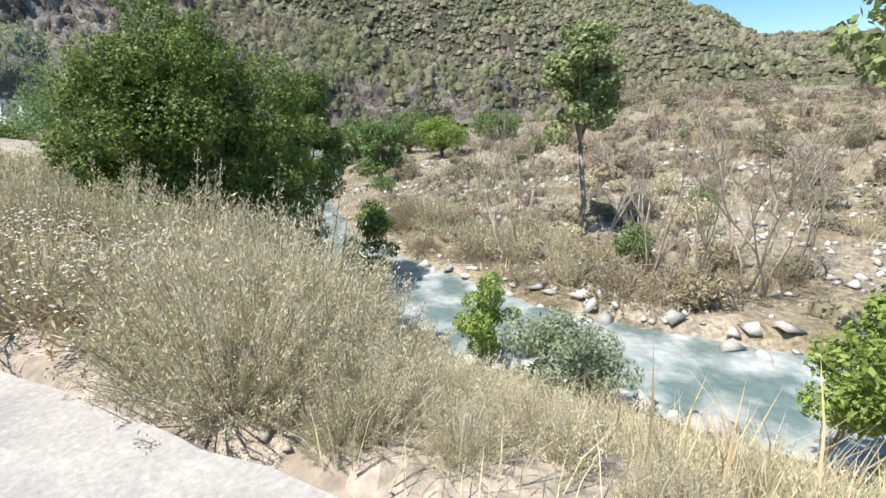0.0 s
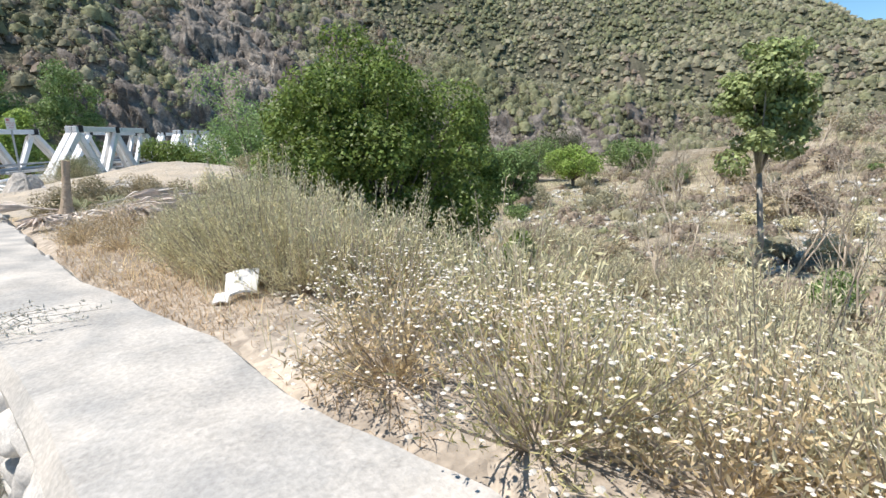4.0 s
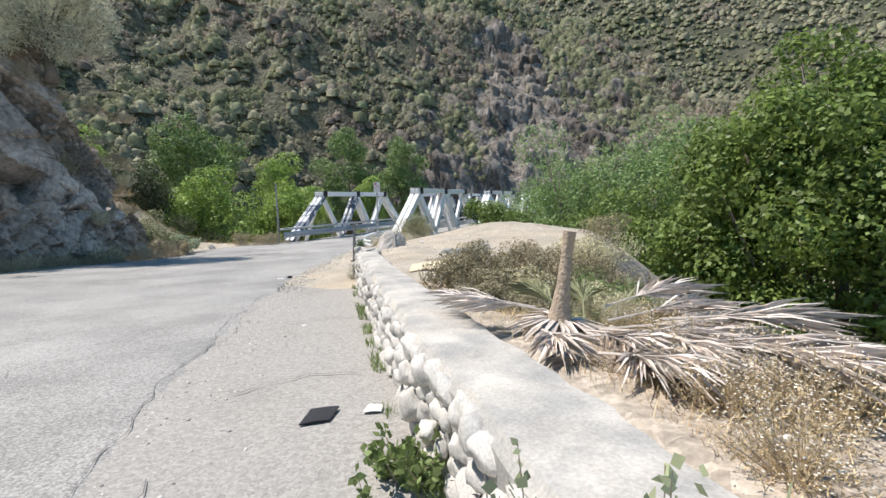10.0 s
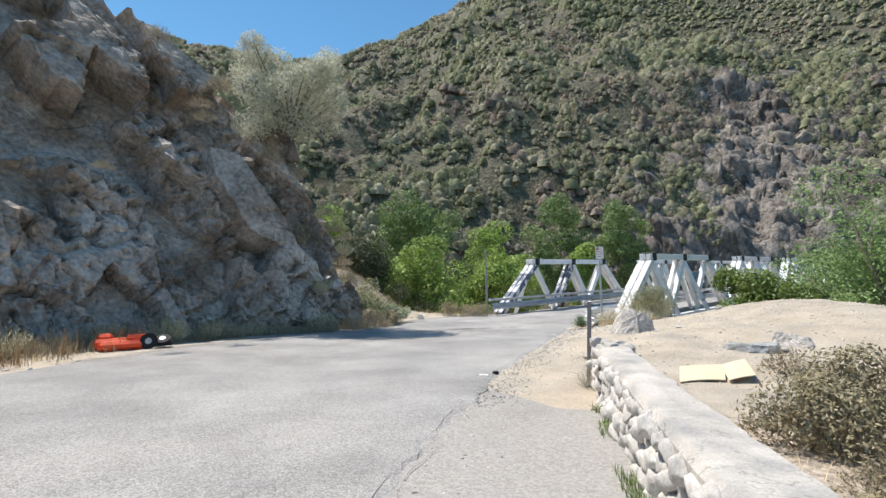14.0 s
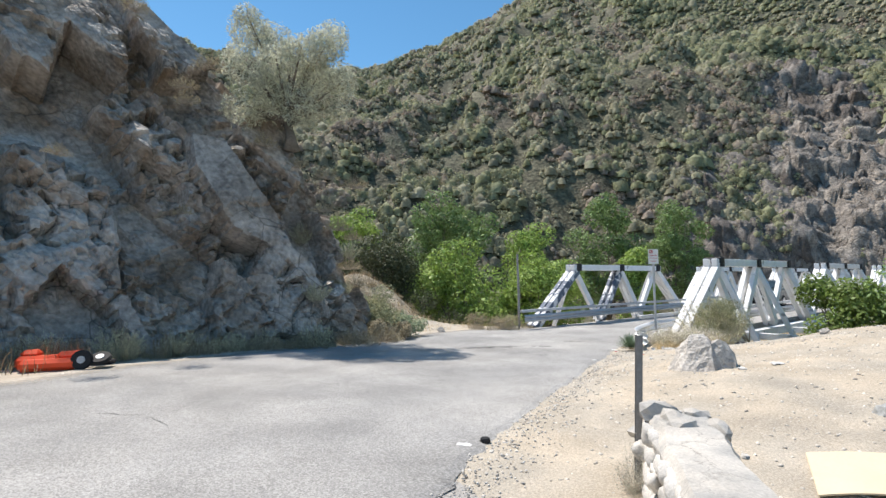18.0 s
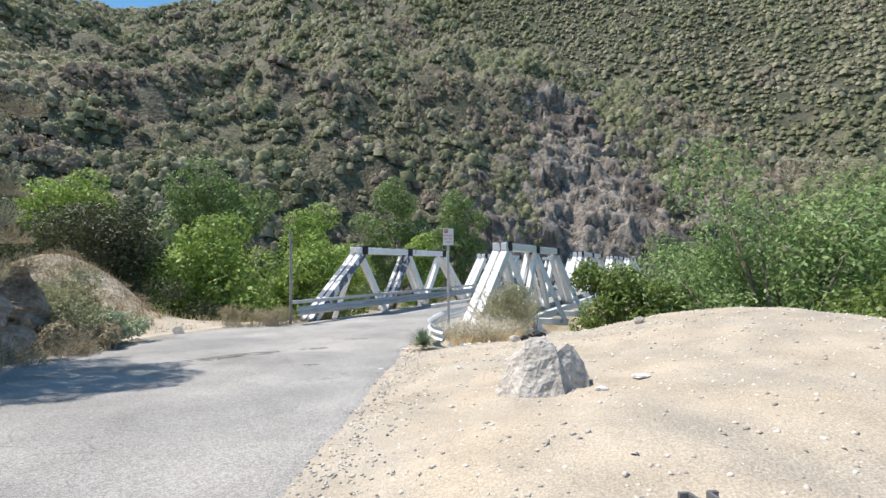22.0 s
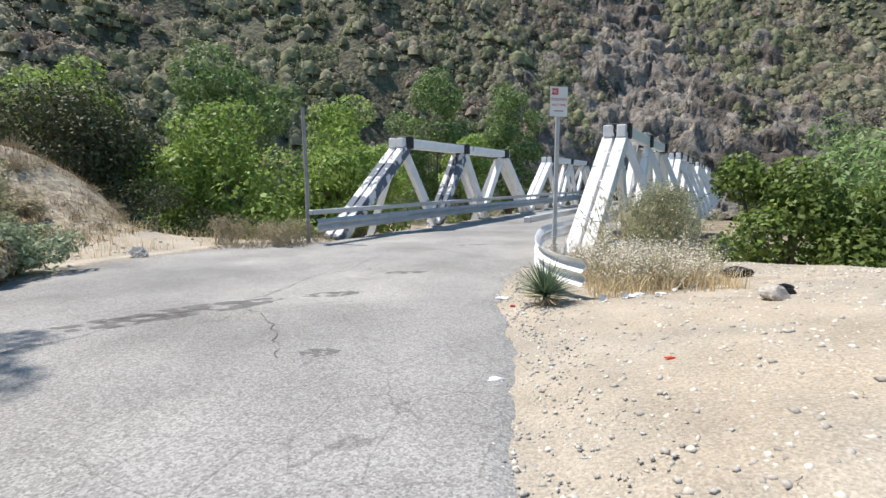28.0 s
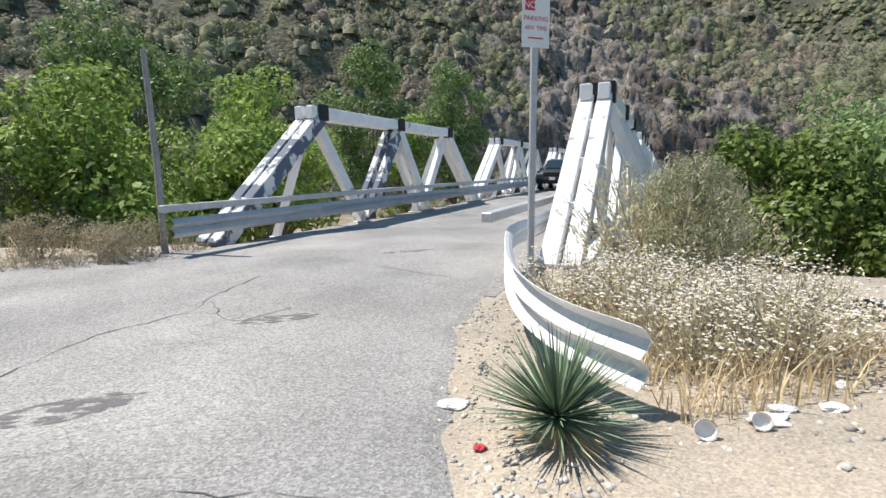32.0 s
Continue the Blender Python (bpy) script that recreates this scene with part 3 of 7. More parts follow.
M_LEAF_DARK = material("oak_leaf", (0.095, 0.11, 0.055), rough=0.6, vary=0.25, scale=0.5, fine=3, bump=0, island=0.4, through_light=0.2)
M_LEAF_SILVER = material("silver_leaf", (0.6, 0.6, 0.47), rough=0.6, vary=0.2, scale=0.7, fine=3, bump=0, island=0.35, through_light=0.35)
M_SYC = material("sycamore_leaf", (0.33, 0.39, 0.17), rough=0.6, vary=0.2, scale=0.8, fine=4, bump=0, island=0.4, through_light=0.3)
M_SCRUB_A = material("chaparral_green", (0.335, 0.345, 0.205), rough=0.8, through_light=0.45, vary=0.35, scale=1.0, fine=4.5, bump=0.4, bump_dist=0.1, island=0.32)
M_SCRUB_B = material("chaparral_olive", (0.43, 0.41, 0.285), rough=0.8, through_light=0.45, vary=0.35, scale=1.0, fine=4.5, bump=0.4, bump_dist=0.1, island=0.32)
M_SCRUB_C = material("chaparral_dry", (0.42, 0.35, 0.28), rough=0.85, through_light=0.45, vary=0.35, scale=1.0, fine=4.5, bump=0.4, bump_dist=0.1, island=0.32)
M_SCRUB_DRY = material("dry_bush_foliage", (0.42, 0.36, 0.24), rough=0.85, vary=0.25, scale=1.2, fine=9, bump=0, island=0.35, through_light=0.2)
M_LEAF_SILVER_G = material("grey_green_leaf", (0.36, 0.42, 0.27), rough=0.6, vary=0.2, scale=2, fine=8, bump=0, island=0.35, through_light=0.3)
M_STEELDARK = material("weathered_steel", (0.25, 0.25, 0.25), rough=0.55, metal=0.5, vary=0.2, scale=6, fine=40, bump=0.1)
M_PALMWOOD = material("palm_wood", (0.46, 0.37, 0.28), rough=0.95, vary=0.3, scale=8, fine=50, bump=0.8)
M_SAGE = material("sage_foliage", (0.7, 0.655, 0.45), rough=0.8, vary=0.2, scale=1.2, fine=9, bump=0, island=0.35, through_light=0.25)
M_SAGE_GREEN = material("green_sage_foliage", (0.68, 0.64, 0.42), rough=0.8, vary=0.2, scale=1.2, fine=9, bump=0, island=0.35, through_light=0.25)
M_TWIG = material("dry_twig", (0.47, 0.4, 0.32), rough=0.9, vary=0.25, scale=3, fine=20, bump=0, island=0.3)
M_BARK = material("grey_bark", (0.20, 0.17, 0.14), rough=0.95, vary=0.35, scale=3, fine=18, bump=0.6)
M_PALE_BARK = material("pale_bark", (0.42, 0.39, 0.34), rough=0.9, vary=0.35, scale=2.5, fine=12, bump=0.4, second=(0.22, 0.19, 0.16), second_at=0.55, second_scale=3)
M_STRAW = material("dry_straw", (0.68, 0.55, 0.34), rough=0.85, vary=0.2, scale=1.0, fine=8, bump=0, island=0.3, through_light=0.25)
M_FLOWER = material("cream_flower", (0.76, 0.71, 0.62), rough=0.85, vary=0.15, scale=8, fine=40, bump=0, island=0.25, through_light=0.15)
M_GREENWEED = material("weed_leaf", (0.24, 0.31, 0.12), rough=0.65, vary=0.2, scale=4, fine=12, bump=0, island=0.4, through_light=0.3)
M_YELLOWWEED = material("yellow_weed_leaf", (0.52, 0.48, 0.25), rough=0.7, vary=0.2, scale=4, fine=12, bump=0, island=0.35, through_light=0.3)
M_PLANT = material("dusty_green_leaf", (0.40, 0.44, 0.27), rough=0.55, vary=0.2, scale=4, fine=12, bump=0, island=0.4, through_light=0.3)


def unit(v):
    return v / np.maximum(np.linalg.norm(v, axis=-1, keepdims=True), 1e-9)


def leaf_quads(rng, pos, nrm, length, ratio=0.55, along=None):
    """Pointed leaves, four corners each, at the given places and facings."""
    n = len(pos)
    nrm = unit(nrm)
    tan = unit(np.cross(nrm, rng.normal(size=(n, 3)))) if along is None else unit(along + rng.normal(size=(n, 3)) * 0.55)
    bit = unit(np.cross(nrm, tan))
    l = np.broadcast_to(np.asarray(length, float), (n,))[:, None]
    w = l * ratio
    v = np.stack([pos - tan * l * 0.5, pos + bit * w * 0.5 + tan * l * 0.05, pos + tan * l * 0.5, pos - bit * w * 0.5 + tan * l * 0.05], 1)
    f = np.arange(4 * n).reshape(n, 4)
    return v.reshape(-1, 3), f


def cloud(rng, clumps, n, leaf, ratio=0.55, up=0.3, shell=0.62, droop=0.0):
    """Leaves over a set of clumps (x, y, z, radius, flatness)."""
    c = np.array(clumps, float)
    wt = c[:, 3] ** 2
    k = rng.choice(len(c), n, p=wt / wt.sum())
    d = unit(rng.normal(size=(n, 3)))
    rad = c[k, 3] * (shell + (1.06 - shell) * rng.random(n) ** 0.7)
    off = d * rad[:, None]
    off[:, 2] *= c[k, 4]
    off[:, 2] -= droop * rng.random(n) ** 2 * c[k, 3]
    pos = c[k, :3] + off
    nrm = d * 0.85 + np.array([0, 0, up + 0.1]) + rng.normal(size=(n, 3)) * 0.6
    return leaf_quads(rng, pos, nrm, leaf * (0.7 + 0.6 * rng.random(n)), ratio)


def envelope(rng, centre, radii, count, size, inner=0.45, lower=-0.8):
    """Clumps spread through an uneven ellipsoid."""
    out = []
    while len(out) < count:
        d = unit(rng.normal(size=3))
        if d[2] < lower:
            continue
        f = inner + (1 - inner) * rng.random() ** 0.6
        r = size * (0.7 + 0.6 * rng.random())
        lump = 1 + 0.16 * noise.noise(Vector(d * 2.3 + np.array(centre)))
        p = np.array(centre) + d * (np.array(radii) - 0.6 * r) * f * lump
        out.append((*p, r, 0.8))
    return out


def tubes(lines, sides=5):
    vs, fs = [], []
    for pts, radii in lines:
        v, f = tube(pts, radii, sides)
        fs += [tuple(i + len(vs) for i in q) for q in f]
        vs += v
    return vs, fs


def limb_lines(rng, base, fork, targets, r0, bend=0.15):
    lines = []
    base, fork = np.array(base, float), np.array(fork, float)
    mid = (base + fork) / 2 + rng.normal(size=3) * 0.05 * np.linalg.norm(fork - base)
    lines.append(([base, mid, fork], [r0, r0 * 0.85, r0 * 0.7]))
    for t in targets:
        t = np.array(t[:3], float)
        m1 = fork + (t - fork) * 0.4 + rng.normal(size=3) * bend * 0.4 + np.array([0, 0, 0.1])
        lines.append(([fork, m1, t], [r0 * 0.5, r0 * 0.3, r0 * 0.08]))
    return lines


def make_tree(name, base, clumps, n, leaf, leaf_mat, bark, r0, label, category, seed, fork_up=0.35, trunks=1, ratio=0.55, droop=0.0, group="", up=0.3):
    rng = np.random.default_rng(seed)
    c = np.array(clumps)
    base = np.array(base, float)
    t = thing(name, Matrix.Translation(base), label, category, group)
    lines = []
    for k in range(trunks):
        sel = c[k::trunks]
        top = sel[:, :3].mean(0)
        b = base + (rng.normal(size=3) * np.array([0.35, 0.35, 0]) if trunks > 1 else 0)
        b[2] = base[2] - 0.25
        fork = b + (top - b) * fork_up
        pick = sel[rng.permutation(len(sel))[:14]]
        lines += limb_lines(rng, b, fork, pick, r0)
    vs, fs = tubes(lines, 6)
    obj("trunk", np.array(vs) - base, fs, bark, t, smooth=True)
    v, f = cloud(rng, clumps, n, leaf, ratio, droop=droop, up=up)
    obj("crown", v - base, f, leaf_mat, t)
    return t


def gz(x, y):
    return float(ground_z(np.array([x]), np.array([y]))[0])


# ---------------------------------------------------------------- scrub on the mountains
def shrub_field(rng, x, y, size, green, lobes, per, label, tuft, flat=1.0):
    """Shrubs of rounded lobes, each an uneven dome under small leaf tufts that face outwards."""
    turn = rng.uniform(0, 2 * math.pi, (len(x), 1)) + np.arange(lobes) * 6.28 / lobes
    out = size[:, None] * rng.uniform(0.2, 0.75, (len(x), lobes)) * (lobes > 1)
    lx, ly = (x[:, None] + out * np.cos(turn)).ravel(), (y[:, None] + out * np.sin(turn)).ravel()
    ls = (size[:, None] * rng.uniform(0.5, 0.8, (len(x), lobes)) * (1.0 if lobes > 1 else 1.35)).ravel()
    lg = np.repeat(green, lobes) + rng.normal(size=len(lx)) * 0.07
    lz = ground_z(lx, ly)
    sides = 6
    w = np.arange(sides) * 2 * math.pi / sides
    levels = ((0.95, -0.5, 0), (0.8, 0.4, 0.5))
    dome = np.concatenate([np.stack([np.cos(w + t) * q, np.sin(w + t) * q, np.full(sides, h)], 1) for q, h, t in levels] + [np.array([[0, 0, 0.92]])])
    nv = len(dome)
    tri = []
    for b in range(len(levels) - 1):
        for k in range(sides):
            p, q = b * sides + k, b * sides + (k + 1) % sides
            tri += [(p, q, q + sides), (p, q + sides, p + sides)]
    b = (len(levels) - 1) * sides
    tri += [(b + k, b + (k + 1) % sides, nv - 1) for k in range(sides)]
    kinds = ((lg > 0.62, M_SCRUB_A, "dark green"), ((lg <= 0.62) & (lg > 0.1), M_SCRUB_B, "olive"), (lg <= 0.1, M_SCRUB_C, "dry brown"))
    for mask, mat, colour in kinds:
        si, m = ls[mask], int(mask.sum())
        c = np.stack([lx[mask], ly[mask], lz[mask] + 0.3 * si], -1)
        dv = c[:, None] + dome[None] * si[:, None, None] * rng.uniform(0.5, 0.82, (m, nv, 1)) * np.stack([rng.uniform(0.85, 1.15, m), rng.uniform(0.85, 1.15, m), rng.uniform(0.8, 1.25, m) * flat], 1)[:, None]
        df = (np.array(tri)[None] + nv * np.arange(m)[:, None, None]).reshape(-1, 3)
        d = unit(rng.normal(size=(m, per, 3)))
        d[..., 2] = np.abs(d[..., 2]) - 0.35 * rng.random((m, per))
        p = c[:, None] + d * np.array([1, 1, flat]) * (si[:, None] * rng.uniform(0.7, 1.15, (m, per)))[..., None]
        nr = unit((d + np.array([0, 0, 0.3]) + rng.normal(size=d.shape) * 0.42).reshape(-1, 3))
        ll = (tuft * np.clip(si, 0.6, 1.5)[:, None] * rng.uniform(0.5, 1.2, (m, per))).ravel()[:, None]
        tan = unit(np.cross(nr, rng.normal(size=nr.shape)))
        bit = np.cross(nr, tan)
        q = p.reshape(-1, 3)
        tv = np.stack([q - tan * ll * 0.5, q + tan * ll * 0.5 + bit * ll * 0.15, q + bit * ll * 0.75], 1).reshape(-1, 3)
        tf = np.arange(len(tv)).reshape(-1, 3) + dv.shape[0] * nv
        obj("scrub", np.vstack([dv.reshape(-1, 3), tv]), np.vstack([df, tf]), mat, label=colour + " " + label, category="shrubs", kind="stuff")


def far_scrub():
    rng = np.random.default_rng(11)
    # the near spur
    n = 18000
    az = np.concatenate([rng.uniform(-60, 42, int(n * 0.8)), rng.uniform(42, 98, int(n * 0.2)), rng.uniform(98, 300, 400)])
    wrap = (az + 180) % 360 - 180
    foot = lerp_line(HILL_FOOT, wrap)
    top = np.tan(np.radians(lerp_line(SKYLINE, wrap)))
    crest = np.tan(np.radians(np.minimum(lerp_line(CREST, wrap), np.degrees(np.arctan(top)))))
    k = np.where(wrap < 3, (top * (foot + 200) + 5) / 200.0, SLOPE)
    reach = np.clip((5 + k * foot) / np.maximum(k - crest, 0.05), foot + 12, foot + 205) + 6
    u = rng.random(len(az))
    r = np.sqrt((foot - 3) ** 2 + u * (reach ** 2 - (foot - 3) ** 2))
    f = np.clip((r - foot) / 200, 0, 1)
    x, y = -1 + r * np.sin(np.radians(az)), 8 + r * np.cos(np.radians(az))
    patch, bare = fbm(x, y, 0.035, 4, 21.0), fbm(x, y, 0.03, 4, 33.0)
    keep = rng.random(len(az)) < np.clip(1.25 - np.where(wrap > 37, 1.45, 1.28) * bare_rock(wrap, r, f) - 1.5 * np.clip(bare - 0.3, 0, 1), 0.07, 1)
    x, y, r, patch, wrap = (a[keep] for a in (x, y, r, patch, wrap))
    size = np.clip(rng.gamma(5.0, 0.34, len(x)) * (1 + 0.4 * patch) * (1 - 0.35 * bare_rock(wrap, r, (r - lerp_line(HILL_FOOT, wrap)) / 200)), 0.6, 3.9)
    green = rng.random(len(x)) * 0.9 + 0.9 * patch + 0.12 * (r > 150)
    close = r < 150
    shrub_field(rng, x[close], y[close], size[close], green[close], 4, 36, "shrubs covering the near slopes", 0.3)
    shrub_field(rng, x[~close], y[~close], size[~close], green[~close], 3, 14, "shrubs covering the upper slopes", 0.4)
    # the mountain behind
    az = rng.uniform(0, 97, 36000)
    r = np.sqrt(rng.uniform(FAR_FOOT ** 2, 440.0 ** 2, len(az)))
    x, y = -1 + r * np.sin(np.radians(az)), 8 + r * np.cos(np.radians(az))
    size = np.clip(rng.gamma(3.5, 0.5, len(x)), 0.6, 4.0)
    shrub_field(rng, x, y, size, 0.25 + rng.random(len(x)) * 0.6 + 0.6 * fbm(x, y, 0.02, 3, 51.0), 1, 5, "shrubs covering the far mountain", 0.5, 0.8)
    # low brush over the flat across the river
    x, y = rng.uniform(16, 75, 2600), rng.uniform(-25, 55, 2600)
    keep = (x > lerp_line(RIVER, y) + lerp_line(RIVER_W, y) + 2.5) & (fbm(x, y, 0.09, 3, 61.0) > rng.uniform(-0.5, 0.3, len(x)))
    x, y = x[keep], y[keep]
    shrub_field(rng, x, y, np.clip(rng.gamma(4.0, 0.13, len(x)), 0.25, 1.1), rng.uniform(-0.5, 0.6, len(x)), 3, 34, "brush on the far river flat", 0.3)


far_scrub()


# ---------------------------------------------------------------- the broken rock face above the bridge
M_CHUTE = material("pale_spur_rock", (0.31, 0.275, 0.235), vary=0.5, scale=0.6, fine=3.5, bump=0.9, bump_dist=0.3, second=(0.215, 0.19, 0.165), second_at=0.5, second_scale=0.22, cracks=0.6, crack_amount=0.6, crack_width=0.06, speckle=0.25, speckle_scale=1.4)
M_CRAG = material("spur_rock", (0.235, 0.21, 0.185), vary=0.5, scale=0.5, fine=3.5, bump=0.9, bump_dist=0.3, second=(0.125, 0.105, 0.09), second_at=0.5, second_scale=0.13, soft_mix=0.07, cracks=0.5, crack_amount=0.55, crack_width=0.05, speckle=0.22, speckle_scale=1.6)


def build_rock_face():
    az = np.arange(-3.0, 63.0, 0.2)
    fs = np.concatenate([np.arange(0.0, 0.24, 0.0022), np.arange(0.24, 0.36, 0.004)])
    A, F = np.meshgrid(az, fs, indexing="ij")
    R = lerp_line(HILL_FOOT, A) + F * 200
    x, y = -1 + R * np.sin(np.radians(A)), 8 + R * np.cos(np.radians(A))
    z = ground_z(x, y)
    mask = bare_rock(A, R, F) + 0.55 * fbm(x, y, 0.075, 3, 12.0) - 0.42
    disp = np.empty(x.size)
    for i, (a, b, c, w) in enumerate(zip(x.ravel(), y.ravel(), z.ravel(), mask.ravel())):
        if w < -0.12:
            disp[i] = -1.5
            continue
        p = Vector((a, b, c))
        q = Vector((a * 0.30 + c * 0.16, b * 0.30, c * 0.2 - a * 0.1))
        d, pts = noise.voronoi(q)
        block = noise.cell(pts[0] * 7.7) * 1.5 + (q - pts[0]).dot(noise.cell_vector(pts[0] * 3.1) - Vector((0.5, 0.5, 0.5))) * 2.6 - 0.8 * max(0, 1 - (d[1] - d[0]) / 0.1)
        q = p * 0.85
        d, pts = noise.voronoi(q)
        block += noise.cell(pts[0] * 5.1) * 0.4 + (q - pts[0]).dot(noise.cell_vector(pts[0] * 2.3) - Vector((0.5, 0.5, 0.5))) * 0.9
        joint = 0.2 * c + 0.13 * a + 0.6 * noise.noise(p * 0.15)
        block += 1.3 * (0.5 - joint % 1.0)
        disp[i] = min(0.5, 4.0 * w) * 1.2 + 0.66 * block * min(1, max(0, 0.2 + 2.5 * w))
    disp = disp.reshape(x.shape)
    verts = np.stack([x - 0.75 * disp * np.sin(np.radians(A)), y - 0.75 * disp * np.cos(np.radians(A)), z + 0.65 * disp], -1).reshape(-1, 3)
    n = len(fs)
    i, j = np.meshgrid(np.arange(len(az) - 1), np.arange(n - 1), indexing="ij")
    a = i * n + j
    faces = np.stack([a, a + n, a + n + 1, a + 1], -1).reshape(-1, 4)
    mk = mask.ravel()
    faces = faces[(mk[faces] > -0.12).any(1)]
    face = obj("rock_face", verts, faces, M_CRAG, label="broken grey and dark brown rock face with a pale chute above the bridge", category="rock face", kind="structure")
    face.data.materials.append(M_CHUTE)
    af, ff = A.ravel()[faces[:, 0]], F.ravel()[faces[:, 0]]
    pale = np.exp(-((af - 17.2 + 19 * (ff - 0.05)) / 5.6) ** 2) * (1 - smooth(0.16, 0.26, ff)) + 0.45 * smooth(36, 42, af) + 0.5 * fbm(x.ravel()[faces[:, 0]], y.ravel()[faces[:, 0]], 0.1, 4, 5.0)
    face.data.polygons.foreach_set("material_index", (pale > 0.55).astype(np.int32))
    return face


build_rock_face()


# ---------------------------------------------------------------- the roadside cliff
CLIFF_FOOT = [(-11.7, 26.7, 2.4), (-11.2, 25.6, 4.6), (-11.3, 24.5, 6.0), (-12.0, 23.0, 7.2), (-13.0, 21.2, 9.4), (-13.8, 19.2, 12.2), (-14.5, 17.2, 15.0), (-15.2, 14.5, 17.0),
              (-15.8, 10, 18.0), (-16.3, 4, 18.0), (-16.5, -6, 17.0)]


def build_cliff():
    foot = np.array(CLIFF_FOOT)
    seg = np.r_[0, np.cumsum(np.hypot(*np.diff(foot[:, :2], axis=0).T))]
    S = np.concatenate([np.arange(0, 17, 0.08), np.arange(17, seg[-1], 0.4)])
    U = np.concatenate([np.linspace(-0.04, 1, 150), np.linspace(1.06, 2.6, 14)])
    grid = np.zeros((len(S), len(U), 3))
    for i, s in enumerate(S):
        fx, fy, h = (np.interp(s, seg, foot[:, k]) for k in range(3))
        s2 = min(s + 0.8, seg[-1])
        tx, ty = np.interp(s2, seg, foot[:, 0]) - np.interp(s2 - 1.2, seg, foot[:, 0]), np.interp(s2, seg, foot[:, 1]) - np.interp(s2 - 1.2, seg, foot[:, 1])
        ln = math.hypot(tx, ty)
        nx, ny = ty / ln, -tx / ln
        for j, u in enumerate(U):
            z = -0.75 + h * min(u, 1) + max(0, u - 1) * 2.2
            back = (0.36 + 0.13 * min(1, max(0, (s - 5.5) / 4))) * h * min(u, 1) + max(0, u - 1) * 6.0 + 0.9 * max(0, u - 0.75) ** 1.5
            p = Vector((fx + nx * back, fy + ny * back, z))
            q = p * 0.5
            d, pts = noise.voronoi(p * 0.62 + Vector((0.3 * p.z, 0, 0.35 * p.x)))
            tilt = noise.cell_vector(pts[0] * 3.1) - Vector((0.5, 0.5, 0.5))
            cell = noise.cell(pts[0] * 7.7) * 0.3 + (p * 0.62 - pts[0]).dot(tilt) * 0.75
            d2, pts2 = noise.voronoi(Vector((p.x * 1.9, p.y * 1.9, p.z * 1.5)))
            tilt2 = noise.cell_vector(pts2[0] * 5.3) - Vector((0.5, 0.5, 0.5))
            cell2 = noise.cell(pts2[0] * 9.1) * 0.2 + (Vector((p.x * 1.9, p.y * 1.9, p.z * 1.5)) - pts2[0]).dot(tilt2) * 0.62
            d3, pts3 = noise.voronoi(p * 4.6)
            cell2 += noise.cell(pts3[0] * 3.3) * 0.1 + (p * 4.6 - pts3[0]).dot(noise.cell_vector(pts3[0] * 2.7) - Vector((0.5, 0.5, 0.5))) * 0.22
            crack = -0.34 * max(0, 1 - (d[1] - d[0]) / 0.07)
            crack -= 0.2 * max(0, 1 - (d2[1] - d2[0]) / 0.1)
            joint = 0.4 * p.z - 0.36 * s + 0.55 * noise.noise(p * 0.45)
            ledge = 0.62 * (0.5 - joint % 1.0) * (0.7 + noise.noise(p * 0.3 + Vector((9, 2, 4))))
            joint2 = 1.2 * p.z + 0.75 * s + 0.8 * noise.noise(p * 0.8)
            ledge += 0.42 * (0.5 - joint2 % 1.0) * (0.6 + noise.noise(p * 0.5 + Vector((1, 7, 4))))
            disp = 0.35 * noise.fractal(q, 1.0, 2.0, 3) + 1.0 * cell + 1.3 * cell2 + crack + 1.35 * ledge
            disp = 0.95 * math.tanh(disp / 0.95) * (0.35 + 0.65 * min(1, s / 3.5)) * min(1, 0.35 + 1.5 * max(u, 0)) * (1 - 0.4 * min(1, max(0, (u - 0.72) / 0.25)))
            grid[i, j] = (p.x - nx * disp, p.y - ny * disp, p.z + 0.25 * disp)
    n = len(U)
    faces = [(i * n + j, i * n + j + 1, (i + 1) * n + j + 1, (i + 1) * n + j) for i in range(len(S) - 1) for j in range(n - 1)]
    return obj("cliff", grid.reshape(-1, 3), faces, M_ROCK, label="jagged grey-brown rock cliff above the road", category="cliff", kind="structure")


build_cliff()

# ---------------------------------------------------------------- trees
rng0 = np.random.default_rng(5)
cl = envelope(rng0, (5.1, 11.9, 0.0), (2.75, 2.6, 3.35), 150, 0.52, 0.5, -1.0) + envelope(rng0, (5.2, 12.0, 1.7), (1.5, 1.5, 2.0), 34, 0.42, 0.5)
cl += [(3.3, 12.3, -1.0, 0.7, 0.8), (3.0, 12.9, -1.7, 0.8, 0.8), (3.9, 11.2, -2.0, 0.7, 0.8), (5.2, 10.2, -2.4, 0.8, 0.8), (6.6, 10.4, -2.5, 0.8, 0.8), (7.4, 11.3, -2.2, 0.8, 0.8), (4.4, 10.6, -2.7, 0.8, 0.8), (6.0, 10.9, -3.0, 0.9, 0.8), (2.6, 13.6, -2.0, 0.8, 0.8)]
make_tree("alder_tree", (5.3, 12.2, gz(5.3, 12.2)), cl, 105000, 0.085, M_LEAF_BIG, M_BARK, 0.15, "large dense dark green broadleaf tree on the river bank", "tree", 1, trunks=4, ratio=0.7)
cl = envelope(rng0, (10.6, 15.1, -0.5), (1.7, 1.6, 3.2), 34, 0.5)
make_tree("alder_tree", (10.6, 15.2, gz(10.6, 15.2)), cl, 18000, 0.11, M_LEAF_BIG, M_BARK, 0.1, "slender green tree beside the river", "tree", 2, ratio=0.7)


